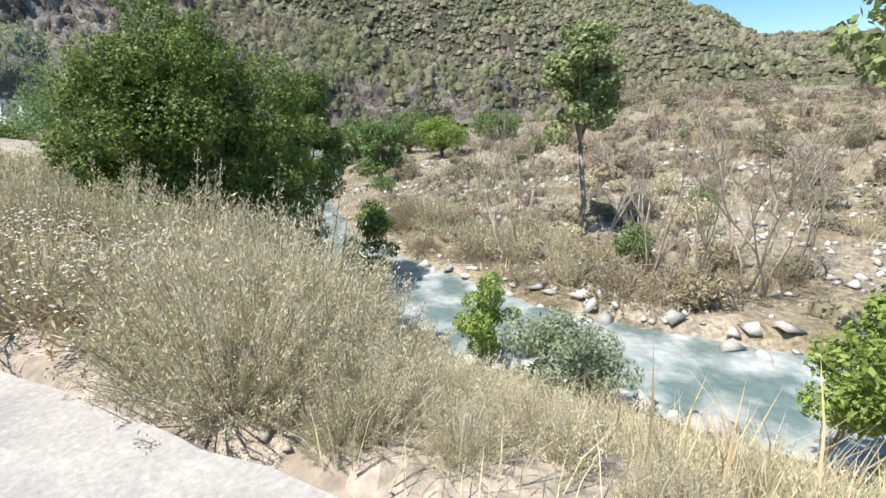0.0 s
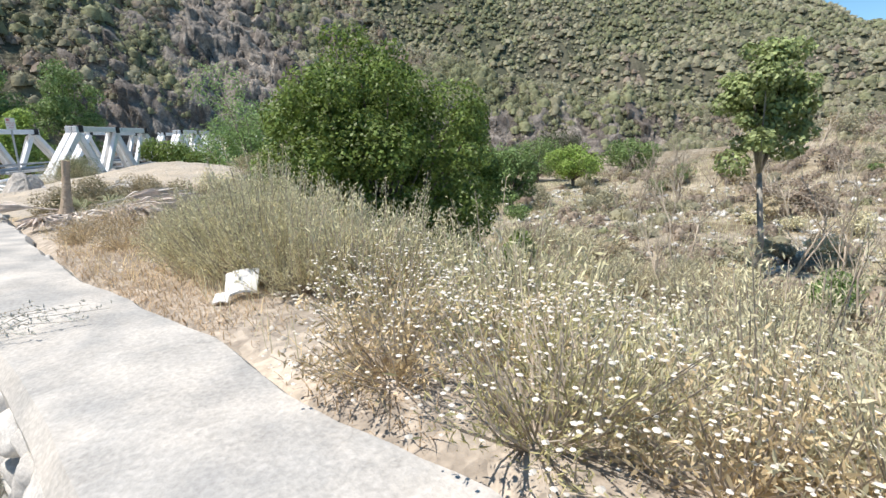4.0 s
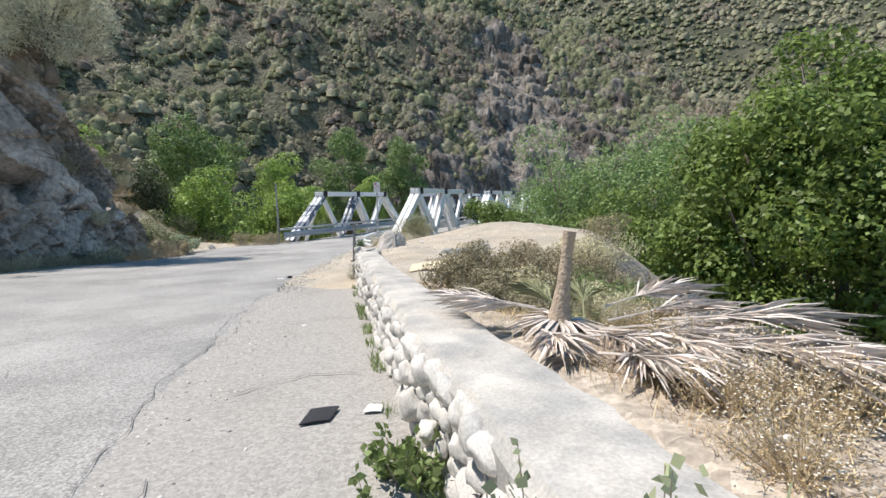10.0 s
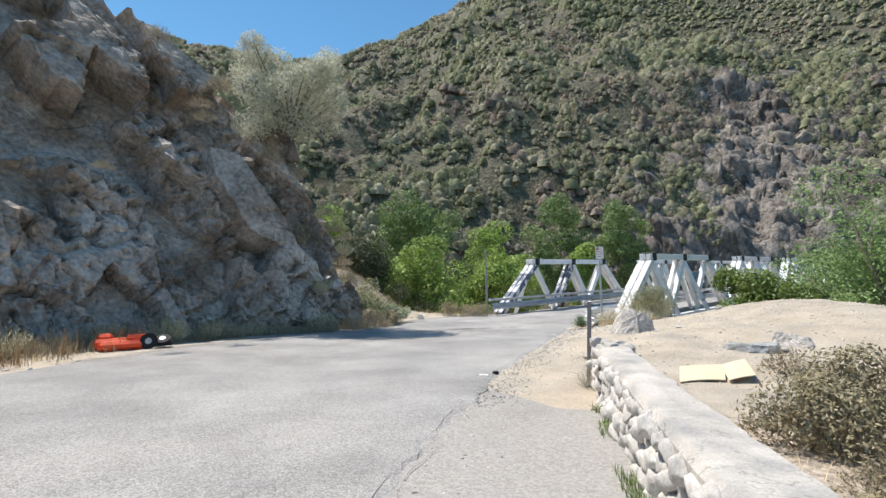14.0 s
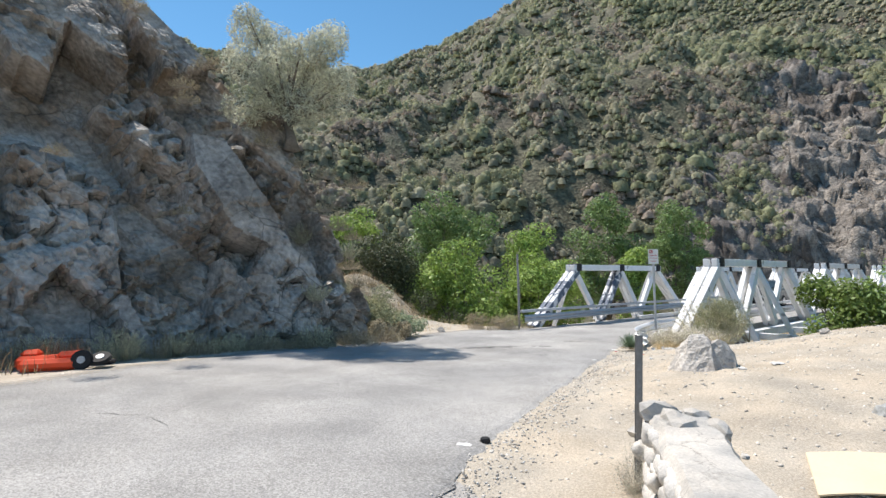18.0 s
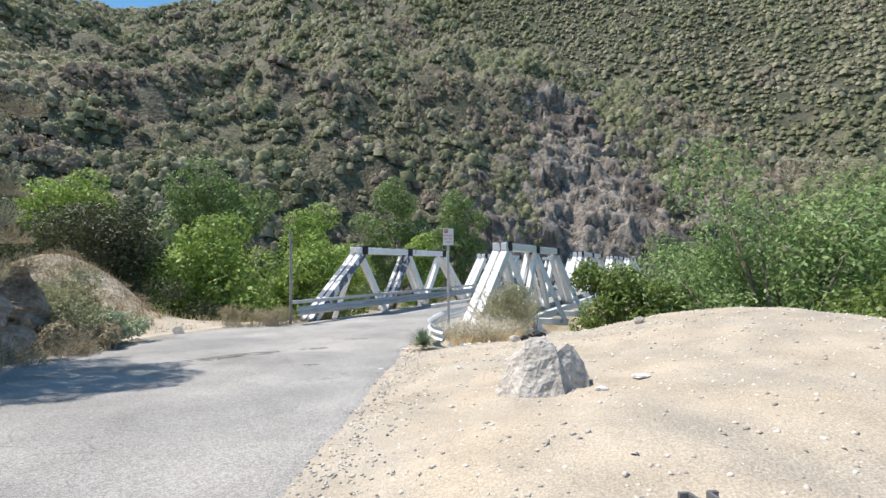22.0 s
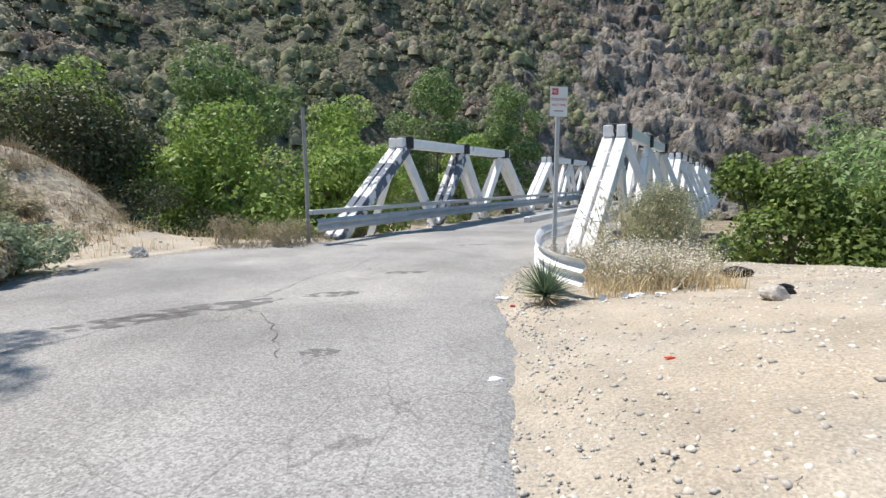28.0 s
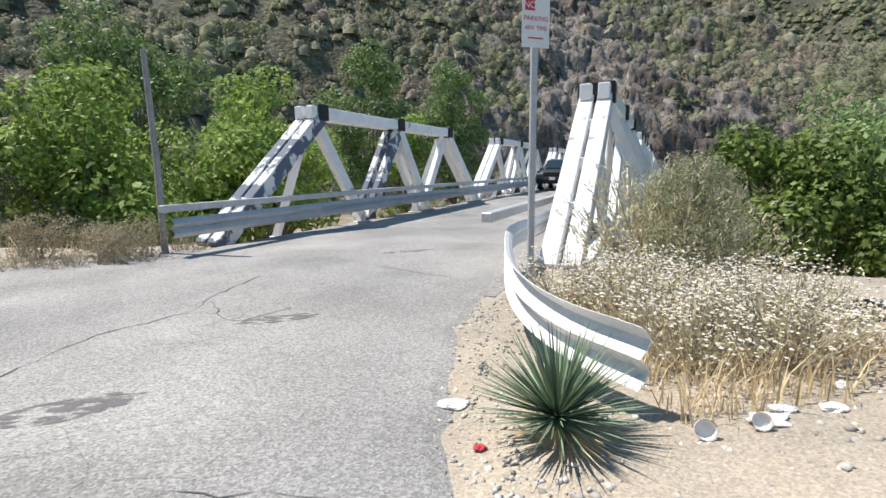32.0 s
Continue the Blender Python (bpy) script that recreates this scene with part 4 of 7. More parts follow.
def round_tree(name, x, y, top, rx, rz, n, leaf, mat, label, seed, base_z=None, clump=0.3, group="", trunks=1, droop=0.0, ratio=0.55, bark=None):
    bz0 = gz(x, y) if base_z is None else base_z
    rng = np.random.default_rng(seed)
    cz = top - rz
    cls = envelope(rng, (x, y, cz), (rx, rx, rz), 34, clump * rx, 0.4)
    return make_tree(name, (x, y, bz0), cls, n, leaf, mat, bark or M_BARK, 0.05 * rx + 0.05, label, "tree", seed, trunks=trunks, droop=droop, group=group, ratio=ratio)


WIL = "bright green willow tree standing beside the bridge"
round_tree("willow_tree", -13.2, 40.5, 4.0, 3.8, 4.2, 16000, 0.22, M_LEAF_BRIGHT, WIL, 21, trunks=3, group="riverside trees")
round_tree("willow_tree", -9.0, 41.5, 3.2, 2.9, 3.4, 11000, 0.22, M_LEAF_BRIGHT, WIL, 22, trunks=2, group="riverside trees")
round_tree("willow_tree", -10.2, 49.0, 6.6, 3.5, 4.8, 12000, 0.24, M_LEAF_BRIGHT, WIL, 23, trunks=2, group="riverside trees")
round_tree("willow_tree", -15.8, 43.5, 3.6, 2.6, 4.0, 9000, 0.24, M_LEAF_BRIGHT, WIL, 24, trunks=2, group="riverside trees")
round_tree("poplar_tree", -6.0, 59.0, 9.6, 3.8, 6.4, 12000, 0.26, M_LEAF_MID, "mid-green poplar tree growing behind the bridge", 25, group="riverside trees")
round_tree("poplar_tree", 0.2, 62.0, 9.4, 3.3, 6.4, 11000, 0.26, M_LEAF_MID, "mid-green poplar tree growing behind the bridge", 26, group="riverside trees")
round_tree("poplar_tree", -3.6, 54.0, 4.6, 2.4, 4.2, 7000, 0.24, M_LEAF_BRIGHT, WIL, 27, group="riverside trees")
round_tree("poplar_tree", -20.0, 55.0, 11.4, 4.4, 6.0, 9000, 0.3, M_LEAF_MID, "tall mid-green tree below the mountain", 28, group="riverside trees")
round_tree("poplar_tree", -29.0, 51.0, 9.2, 3.6, 5.0, 8000, 0.28, M_LEAF_BRIGHT, "yellow-green tree below the mountain", 29, group="riverside trees")
round_tree("oak_tree", -23.0, 44.0, 4.6, 4.6, 3.4, 9000, 0.26, M_LEAF_DARK, "dark evergreen oak above the river bank", 30, trunks=2, group="riverside trees")
round_tree("oak_tree", -36.0, 50.0, 8.0, 4.6, 5.0, 8000, 0.3, M_LEAF_DARK, "dark evergreen oak above the river bank", 31, trunks=2, group="riverside trees")
round_tree("willow_tree", 7.6, 29.2, 5.3, 4.0, 5.3, 34000, 0.17, M_LEAF_FRESH, "feathery green willow beyond the dirt mound", 32, trunks=3, droop=0.3, ratio=0.4, clump=0.4, group="mound trees")
round_tree("willow_tree", 11.2, 26.6, 5.4, 3.9, 5.4, 26000, 0.18, M_LEAF_FRESH, "feathery green willow beyond the dirt mound", 33, trunks=3, droop=0.3, ratio=0.4, clump=0.4, group="mound trees")
round_tree("alder_tree", 8.2, 23.4, 2.2, 3.0, 3.6, 22000, 0.13, M_LEAF_BIG, "dense dark green tree beyond the dirt mound", 34, trunks=3, ratio=0.7, group="mound trees")
round_tree("alder_tree", 4.4, 32.2, 2.3, 2.2, 3.2, 16000, 0.13, M_LEAF_BIG, "dense dark green tree beside the bridge", 35, trunks=3, ratio=0.7, group="mound trees")
round_tree("willow_tree", 8.2, 34.5, 3.2, 2.6, 3.7, 9000, 0.2, M_LEAF_FRESH, "feathery green willow beside the bridge", 36, trunks=3, droop=0.3, ratio=0.3, group="mound trees")
round_tree("willow_tree", 9.6, 18.4, -0.6, 1.6, 2.3, 6000, 0.18, M_LEAF_MID, "young green willow on the river bank", 37, trunks=3, ratio=0.35, group="mound trees")
round_tree("oak_tree", -18.0, 37.5, 4.3, 3.6, 2.7, 16000, 0.16, M_LEAF_DARK, "dark evergreen oak above the tan bank", 39, trunks=3, group="riverside trees")
# the silvery tree on the cliff
round_tree("olive_tree", -13.5, 23.9, 10.9, 2.5, 2.9, 26000, 0.17, M_LEAF_SILVER, "silvery grey-green tree leaning over the cliff edge", 38, base_z=5.7, trunks=3, droop=0.6, ratio=0.17, clump=0.22)
# across the river
cls = envelope(np.random.default_rng(40), (22.6, 10.2, 1.8), (2.1, 2.1, 3.3), 44, 0.55, 0.3)
make_tree("sycamore_tree", (22.6, 9.9, gz(22.6, 9.9)), cls, 9000, 0.2, M_SYC, M_PALE_BARK, 0.15, "pale-barked sycamore with thin grey-green leaves on the gravel bank", "tree", 40, fork_up=0.62, ratio=0.8)
for k, (x, y, top, rx, mat) in enumerate(((31, 33, 0.6, 2.6, M_LEAF_MID), (36, 41, 1.0, 3.4, M_LEAF_MID), (44, 36, 0.5, 3.2, M_LEAF_BRIGHT), (50, 47, 1.6, 4, M_LEAF_MID), (27, 44, 0.2, 3.4, M_LEAF_BIG),
                                              (58, 38, 1.2, 3.6, M_LEAF_MID), (64, 55, 2.5, 5, M_LEAF_DARK), (40, 58, 1.0, 4.5, M_LEAF_BIG), (24, 52, 0.5, 3.6, M_LEAF_MID))):
    round_tree("alder_tree", x, y, top, rx, 0.52 * (top - gz(x, y)), 6500, 0.26, mat, "rounded green tree on the far river flat", 50 + k, trunks=2, group="far bank trees")


def bare_tree(x, y, height, seed, lean=0.1, label="leafless grey tree with thin upright branches"):
    rng = np.random.default_rng(seed)
    z = gz(x, y)
    t = thing("bare_tree", Matrix.Translation((x, y, z)), label, "tree", "bare riverbank trees")
    trunk, twigs = [], []

    def grow(p, d, ln, r, depth):
        pts, rad = [p], [r]
        for i in range(3):
            d = unit(d + rng.normal(size=3) * 0.13 + np.array([0, 0, 0.07]))
            p = p + d * ln / 3
            pts.append(p)
            rad.append(r * (1 - 0.18 * (i + 1)))
        (trunk if depth == 0 else twigs).append((pts, rad))
        if depth < 3:
            for i in range((4, 4, 3)[depth]):
                at = pts[1 + int(rng.integers(0, 3))]
                nd = unit(d + rng.normal(size=3) * (0.42 + 0.08 * depth) + np.array([0, 0, 0.15]))
                grow(at, nd, ln * rng.uniform(0.5, 0.72), r * 0.5, depth + 1)

    for k in range(2):
        grow(np.array([0.15 * k, 0.1 * k, -0.2]), unit(np.array([lean * rng.normal(), lean * rng.normal(), 1.0])), height * 0.55, 0.062 - 0.015 * k, 0)
    obj("trunk", *tubes(trunk, 6), M_TWIG, t, smooth=True)
    obj("branch_crown", *tubes(twigs, 3), M_TWIG, t)
    return t


for k, (x, y, h) in enumerate(((18.8, 5.2, 6.6), (18.0, 3.3, 6.0), (19.4, 2.0, 7.2), (19.2, 1.3, 6.4), (21.5, 6.5, 5.6), (20.0, 11.8, 5.6), (17.6, 10.9, 4.6), (21.6, 3.0, 6.8), (22.5, 0.5, 6.4), (23.6, 8.6, 5.2), (19.0, -1.4, 6.0))):
    bare_tree(x, y, h, 70 + k, 0.22)


# ---------------------------------------------------------------- low bushes, flowers and grass
def bush_meshes(name, rng, height, radius, stems, leaves, leaf, ratio, mats, flowers=0, spread=0.75, flower=0.03, curve=0.25, low=0.2, dome=0.35, thick=1.0):
    """Meshes of one bush: fine stems, foliage along them and, if wanted, flat flower heads at their tips."""
    lines, lp, ln, tips, la = [], [], [], [], []
    for k in range(stems):
        a, rr = rng.uniform(0, 2 * math.pi), radius * math.sqrt(rng.random())
        h = height * rng.uniform(0.6, 1.05) * (1 - dome * (rr / radius) ** 2)
        foot = np.array([math.cos(a), math.sin(a), 0]) * rr * (1 - spread) * 0.6
        tip = np.array([math.cos(a) * rr, math.sin(a) * rr, h]) + rng.normal(size=3) * 0.04
        mid = foot + (tip - foot) * 0.5 + np.array([math.cos(a), math.sin(a), 0]) * curve * rr * 0.3 + rng.normal(size=3) * 0.03
        lines.append(([foot, mid, tip], [0.005 * thick, 0.0034 * thick, 0.0013 * thick]))
        t = low + (1 - low) * rng.random(leaves)
        p = np.where((t < 0.5)[:, None], foot + (mid - foot) * (t * 2)[:, None], mid + (tip - mid) * (t * 2 - 1)[:, None])
        lp.append(p + rng.normal(size=p.shape) * 0.02)
        ax = unit(tip - mid)
        ln.append(np.cross(ax, rng.normal(size=p.shape)) + 0.25 * rng.normal(size=p.shape))
        tips.append(tip)
        la.append(np.broadcast_to(ax, p.shape))
    out = {"woody_frame": mesh_data(name + "_stems", *tubes(lines, 3), mats[0])}
    p, nrm = np.concatenate(lp), np.concatenate(ln)
    v, f = leaf_quads(rng, p, nrm, leaf * (0.6 + 0.8 * rng.random(len(p))), ratio, np.concatenate(la) if ratio < 0.25 else None)
    out["foliage"] = mesh_data(name + "_foliage", v, f, mats[1])
    if flowers:
        vs, fs = [], []
        for k in range(flowers):
            c = tips[k % len(tips)] + (rng.normal(size=3) * np.array([0.045, 0.045, 0.035]))
            r = flower * rng.uniform(0.5, 1.3)
            n0 = len(vs)
            ring = [c + r * np.array([math.cos(w), math.sin(w), rng.uniform(-0.2, 0.2)]) for w in np.linspace(0, 2 * math.pi, 6, endpoint=False)]
            vs += [*ring, c + np.array([0, 0, r * 0.55]), c - np.array([0, 0, r * 0.5])]
            fs += [(n0 + i, n0 + (i + 1) % 6, n0 + 6) for i in range(6)] + [(n0 + (i + 1) % 6, n0 + i, n0 + 7) for i in range(6)]
        out["bloom"] = mesh_data(name + "_flowers", vs, fs, M_FLOWER)
    return out


def plant_bush(name, meshes, x, y, z, scale, label, group, spin, category="bush", tilt=0.0):
    t = thing(name, Matrix.Translation((x, y, z)) @ Matrix.Rotation(spin, 4, "Z") @ Matrix.Rotation(tilt, 4, "X"), label, category, group)
    t.scale = (scale, scale, scale)
    for part_name, me in meshes.items():
        o = new(part_name, me)
        o.parent = t
        tagged(o, kind="stuff")
    return t


rb = np.random.default_rng(77)
SAGE = [bush_meshes("sage", rb, 1.0, 0.62, 80, 36, 0.058, 0.2, (M_TWIG, M_SAGE), spread=0.8) for k in range(2)]
SAGE_NEAR = [bush_meshes("near_sage", rb, 1.0, 0.7, 150, 130, 0.026, 0.24, (M_TWIG, M_SAGE), spread=0.85, curve=0.6, dome=0.5, thick=1.4, low=0.3) for k in range(1)]
SAGE_NEAR_G = [bush_meshes("near_green_sage", rb, 1.0, 0.7, 150, 130, 0.026, 0.24, (M_TWIG, M_SAGE_GREEN), spread=0.85, curve=0.6, dome=0.5, thick=1.4, low=0.3) for k in range(1)]
SAGE_G = [bush_meshes("green_sage", rb, 1.0, 0.66, 80, 36, 0.058, 0.2, (M_TWIG, M_SAGE_GREEN), spread=0.8) for k in range(2)]
BUCK = [bush_meshes("buckwheat", rb, 0.55, 0.5, 80, 34, 0.032, 0.16, (M_TWIG, M_YELLOWWEED), flowers=320, flower=0.008, spread=0.8) for k in range(2)]
BUCK_D = [bush_meshes("dry_buckwheat", rb, 0.5, 0.5, 80, 26, 0.035, 0.3, (M_TWIG, M_STRAW), flowers=320, flower=0.008, spread=0.8) for k in range(2)]
BUCK_F = [bush_meshes("white_buckwheat", rb, 0.55, 0.5, 100, 16, 0.035, 0.3, (M_TWIG, M_SAGE_GREEN), flowers=520, flower=0.0105, spread=0.8) for k in range(2)]
DRY = [bush_meshes("dry_bush", rb, 0.8, 0.72, 95, 15, 0.05, 0.4, (M_TWIG, M_SCRUB_DRY), spread=0.95, dome=0.9, curve=1.0, low=0.35) for k in range(2)]

SAGES = [(0.95, 1.6, 0.48, 2), (1.4, 1.35, 0.24, 2), (1.55, 2.2, 0.82, 2), (2.1, 2.1, 0.54, 0), (1.15, 2.15, 0.9, 2), (0.62, 1.2, 0.25, 2), (0.55, 1.75, 0.5, 0), (1.7, 1.75, 0.45, 0), (0.5, 2.3, 0.42, 0), (1.9, 2.9, 1, 0),
         (1.15, 4.6, 0.95, 3), (1.5, 3.8, 1.12, 3), (1.7, 5.4, 0.73, 3), (2.3, 4.5, 1.2, 1), (0.9, 5.7, 0.7, 1), (0.75, 4.1, 0.62, 3), (1.15, 3.3, 0.9, 1), (2.5, 5.9, 0.77, 1), (2.7, 3.2, 0.66, 0), (3.3, 4.2, 0.95, 1), (3.4, 5.4, 0.84, 1), (3.4, 2.4, 0.65, 0),
         (0.75, 6.6, 0.25, 1), (1.5, 6.5, 0.34, 1), (2.2, 7, 0.4, 1), (3.1, 6.8, 0.46, 1), (1.2, 7.6, 0.29, 1), (2, 8, 0.38, 1), (2.9, 7.9, 0.42, 1), (3.9, 6.4, 0.5, 1), (4, 3.4, 0.6, 0), 
         (0.5, 5, 0.88, 3), (0.85, 4.9, 0.7, 3), (0.35, 4.5, 0.57, 3), (0.7, 5.6, 0.6, 3), (0.35, 5.9, 0.45, 3), (0.3, 5.3, 0.54, 1), (0.6, 4.4, 0.68, 1), (0.12, 4.95, 0.57, 3), (0.25, 4.72, 0.7, 3), (0.3, 4.45, 0.68, 3), (0.08, 5.35, 0.54, 3), (0.4, 5.1, 0.74, 3), (0.15, 5.7, 0.51, 1), (0.38, 4.1, 0.57, 3), (0.6, 0.95, 0.18, 2), (0.85, 1.25, 0.19, 2), (0.42, 1.55, 0.36, 0), (4.6, 4.6, 0.94, 1), (5.6, 4.2, 0.9, 1), (0.5, 9.2, 0.25, 1), (1.3, 8.9, 0.34, 1), (5.8, 5.2, 1.2, 1),
         (0.62, 1.47, 0.52, 2), (0.78, 1.72, 0.58, 2), (0.5, 1.28, 0.42, 2), (0.88, 1.42, 0.46, 2), (0.7, 1.2, 0.36, 2), (0.95, 1.15, 0.28, 0), (0.8, 0.9, 0.24, 0), (1.05, 0.8, 0.22, 0), (0.9, 0.5, 0.2, 0), (1.15, 0.35, 0.2, 0), (1.0, 0.0, 0.2, 0), (1.3, 0.6, 0.22, 0),
         (1.4, 1.0, 0.25, 0), (1.2, 1.3, 0.3, 0), (1.6, 1.3, 0.28, 0), (1.5, 0.2, 0.25, 0), (1.25, -0.3, 0.25, 0), (0.75, 0.7, 0.2, 2), (0.68, 0.95, 0.28, 2), (1.8, 0.7, 0.3, 0), (1.9, 0.1, 0.3, 0), (2.2, 1.2, 0.35, 0), (1.7, -0.4, 0.3, 0), (0.85, 0.25, 0.2, 2), (0.98, 0.62, 0.2, 2), (1.1, 1.05, 0.24, 2)]
for k, (x, y, s, kind) in enumerate(SAGES):
    plant_bush("sagebrush", (SAGE[k % 2], SAGE_G[k % 2], SAGE_NEAR[0], SAGE_NEAR_G[0])[kind], x, y, gz(x, y) - 0.04, s, "feathery olive sagebrush on the river bank" if kind in (1, 3) else "pale straw-coloured sagebrush on the river bank", "bank sagebrush", k * 1.7)
PLUME = [bush_meshes("mugwort", rb, 0.8, 0.4, 60, 38, 0.046, 0.16, (M_TWIG, m), spread=0.5, low=0.05, dome=0.2) for m in (M_SAGE_GREEN, M_SAGE)]
spot = np.random.default_rng(44)
for k in range(52):
    y = spot.uniform(3.6, 9.2)
    x = float(lerp_line(WALL_RIVER, y)) + spot.uniform(0.75, 2.6)
    plant_bush("mugwort", PLUME[k % 4 == 3], x, y, gz(x, y) - 0.03, spot.uniform(0.5, 0.85) * (1.0 if y < 6.2 else 0.5), "upright feathery grey-green mugwort on the bank", "bank mugwort", k * 1.9)
BUCKS = [(0.32, 2.45, 0.85, 0), (0.5, 2.05, 0.75, 1), (0.72, 2.6, 0.85, 0), (0.2, 2.95, 0.7, 1), (0.5, 1.75, 0.5, 1), (0.42, 3.3, 0.75, 0), (0.85, 3.15, 0.8, 1), (0.62, 3.8, 0.7, 1), (-0.4, 7.5, 0.5, 1), (-0.15, 7.75, 0.55, 1), (-0.05, 8.2, 0.6, 1), (0.15, 8.6, 0.6, 1), (-0.3, 7.1, 0.45, 1), (-0.05, 6, 0.4, 1), (0.35, 7.4, 0.6, 1),
         (-0.25, 6.9, 0.6, 1), (-0.55, 6.6, 0.5, 1), (-0.3, 6.1, 0.45, 1), (-0.45, 7, 0.5, 1), (0.05, 7.3, 0.65, 1), (-0.1, 6.4, 0.55, 1), (0.25, 6.9, 0.6, 1), (0.2, 7.9, 0.65, 1), (1.2, 1.05, 0.19, 1)]
for k, (x, y, s, kind) in enumerate(BUCKS):
    plant_bush("buckwheat", (BUCK_D if kind else BUCK)[k % 2], x, y, gz(x, y) - 0.03, s, "dry buckwheat clump with cream flower heads" if kind else "yellow-green buckwheat clump with cream flower heads", "bank wildflowers", k * 2.3, "wildflowers")
FIELD = [(-1.89, 26.12), (-1.39, 26.02), (-1.85, 26.73), (-1.25, 26.73), (-0.68, 26.9), (-1.66, 27.51), (-1.07, 27.62), (-0.58, 28.07), (-2.12, 27.62), (-1.5, 26.4), (-1, 26.5)]
for k, (x, y) in enumerate(FIELD):
    plant_bush("buckwheat", (BUCK_F, BUCK)[k in (4, 7)][k % 2], x, y, gz(x, y) - 0.03, 0.95 + 0.2 * (k % 3) / 2, "buckwheat clump thick with cream flower heads beside the guard rail", "roadside wildflowers", k * 1.9, "wildflowers")
for k, (x, y, s) in enumerate(((0.55, 4.75, 0.5), (0.8, 5.25, 0.5), (0.4, 5.6, 0.36), (0.55, 6.2, 0.38), (0.3, 6.6, 0.35), (0.62, 3.55, 0.36), (-0.75, 13.1, 0.75), (-0.2, 13.5, 0.85), (0.5, 13.9, 0.9), (-0.3, 12.5, 0.7), (0.45, 12.9, 0.85), (1.1, 14.2, 0.85), (0.05, 14.2, 0.7), (1.0, 13.4, 0.8), (-0.7, 12.0, 0.5), (0.15, 16.2, 0.62), (1.6, 14.8, 0.8), (0.3, 11.8, 0.8))):
    plant_bush("dry_bush", DRY[k % 2], x, y, gz(x, y) - 0.04, s, "rounded grey-brown dry bush on sloping dirt", "mound bushes", k * 2.1)
for k, (x, y, s) in enumerate(((-0.76, 28.73, 1.55), (-0.29, 29.29, 1.45), (-0.36, 28.29, 1.1))):
    plant_bush("sagebrush", SAGE_G[k % 2], x, y, gz(x, y) - 0.05, s, "tall olive bush beside the bridge truss", "bridge end bushes", k * 1.3)
for k, (x, y, s) in enumerate(((-7.75, 31.1, 0.75), (-8.3, 30.7, 0.6), (-7.3, 31.9, 0.6), (-9, 30.6, 0.5))):
    plant_bush("dry_bush", DRY[k % 2], x, y, gz(x, y) - 0.03, s, "dry brown bush at the end of the guard rail", "bridge end bushes", k * 1.9)
for k, (x, y, s) in enumerate(((-14.1, 15.2, 0.9), (-13.9, 16.1, 0.8), (-14.2, 16.9, 0.7), (-13.2, 18.7, 0.75), (-12.7, 20.2, 0.8), (-12.0, 21.6, 0.85), (-11.2, 22.9, 0.85), (-10.5, 24.0, 1.0), (-13.6, 17.9, 0.7), (-12.4, 21.0, 0.6), (-11.6, 22.3, 0.6), (-10.4, 25.2, 1.0), (-10.9, 26.6, 0.9), (-11.8, 27.6, 1.0), (-14.3, 14.2, 0.9))):
    plant_bush("dry_bush", (DRY if k % 3 else SAGE_G)[k % 2], x, y, gz(x, y) - 0.05, s, "dry brush growing at the foot of the cliff", "cliff foot brush", k * 1.1)


for k, (x, y, z) in enumerate(((-11.75, 25.5, 2.6), (-11.6, 25.1, 1.9), (-12.4, 26.2, 1.6), (-12.3, 26.4, 0.9), (-12.1, 25.6, 0.7), (-12.1, 24.4, 3.45), (-11.8, 24.75, 2.85), (-13.4, 24.8, 2.4), (-12.4, 25.15, 1.0), (-12.9, 23.9, 4.9), (-11.62, 23.4, 0.5))):
    plant_bush("dry_bush", (DRY, SAGE_G, DRY)[k % 3][k % 2], x, y, z, 0.55 + 0.1 * (k % 4), "dry brown brush clinging to the cliff's end", "cliff bushes", k * 1.2)
brush = np.random.default_rng(17)
for k in range(34):
    at = brush.uniform(0.5, 7.6)
    x, y = (float(np.interp(at, np.arange(len(CLIFF_FOOT)), np.array(CLIFF_FOOT)[:, c])) for c in range(2))
    x, y = x + brush.uniform(0.15, 0.9), y + brush.uniform(-0.4, 0.2)
    plant_bush("dry_bush", (DRY, DRY, SAGE_G, DRY)[k % 4][k % 2], x, y, gz(x, y) - 0.04, brush.uniform(0.4, 0.95), "dry brush growing at the foot of the cliff", "cliff foot brush", k * 1.3)
for k, (x, y, z, sc) in enumerate(((-13.3, 22.9, 5.4, 0.7), (-14.6, 21.2, 6.4, 0.6), (-14.9, 22.2, 7.9, 0.8), (-15.6, 20.2, 8.9, 0.7), (-12.2, 24.6, 4.6, 0.7), (-11.7, 25.6, 4.4, 0.8), (-16.2, 18.6, 9.6, 0.6), (-15.2, 18.2, 4.2, 0.45), (-13.9, 20.6, 3.0, 0.4), (-15.0, 21.4, 7.0, 0.6))):
    plant_bush("dry_bush", DRY[k % 2], x, y, z, sc, "dry yellow-brown bush rooted in the cliff", "cliff bushes", k * 1.4)


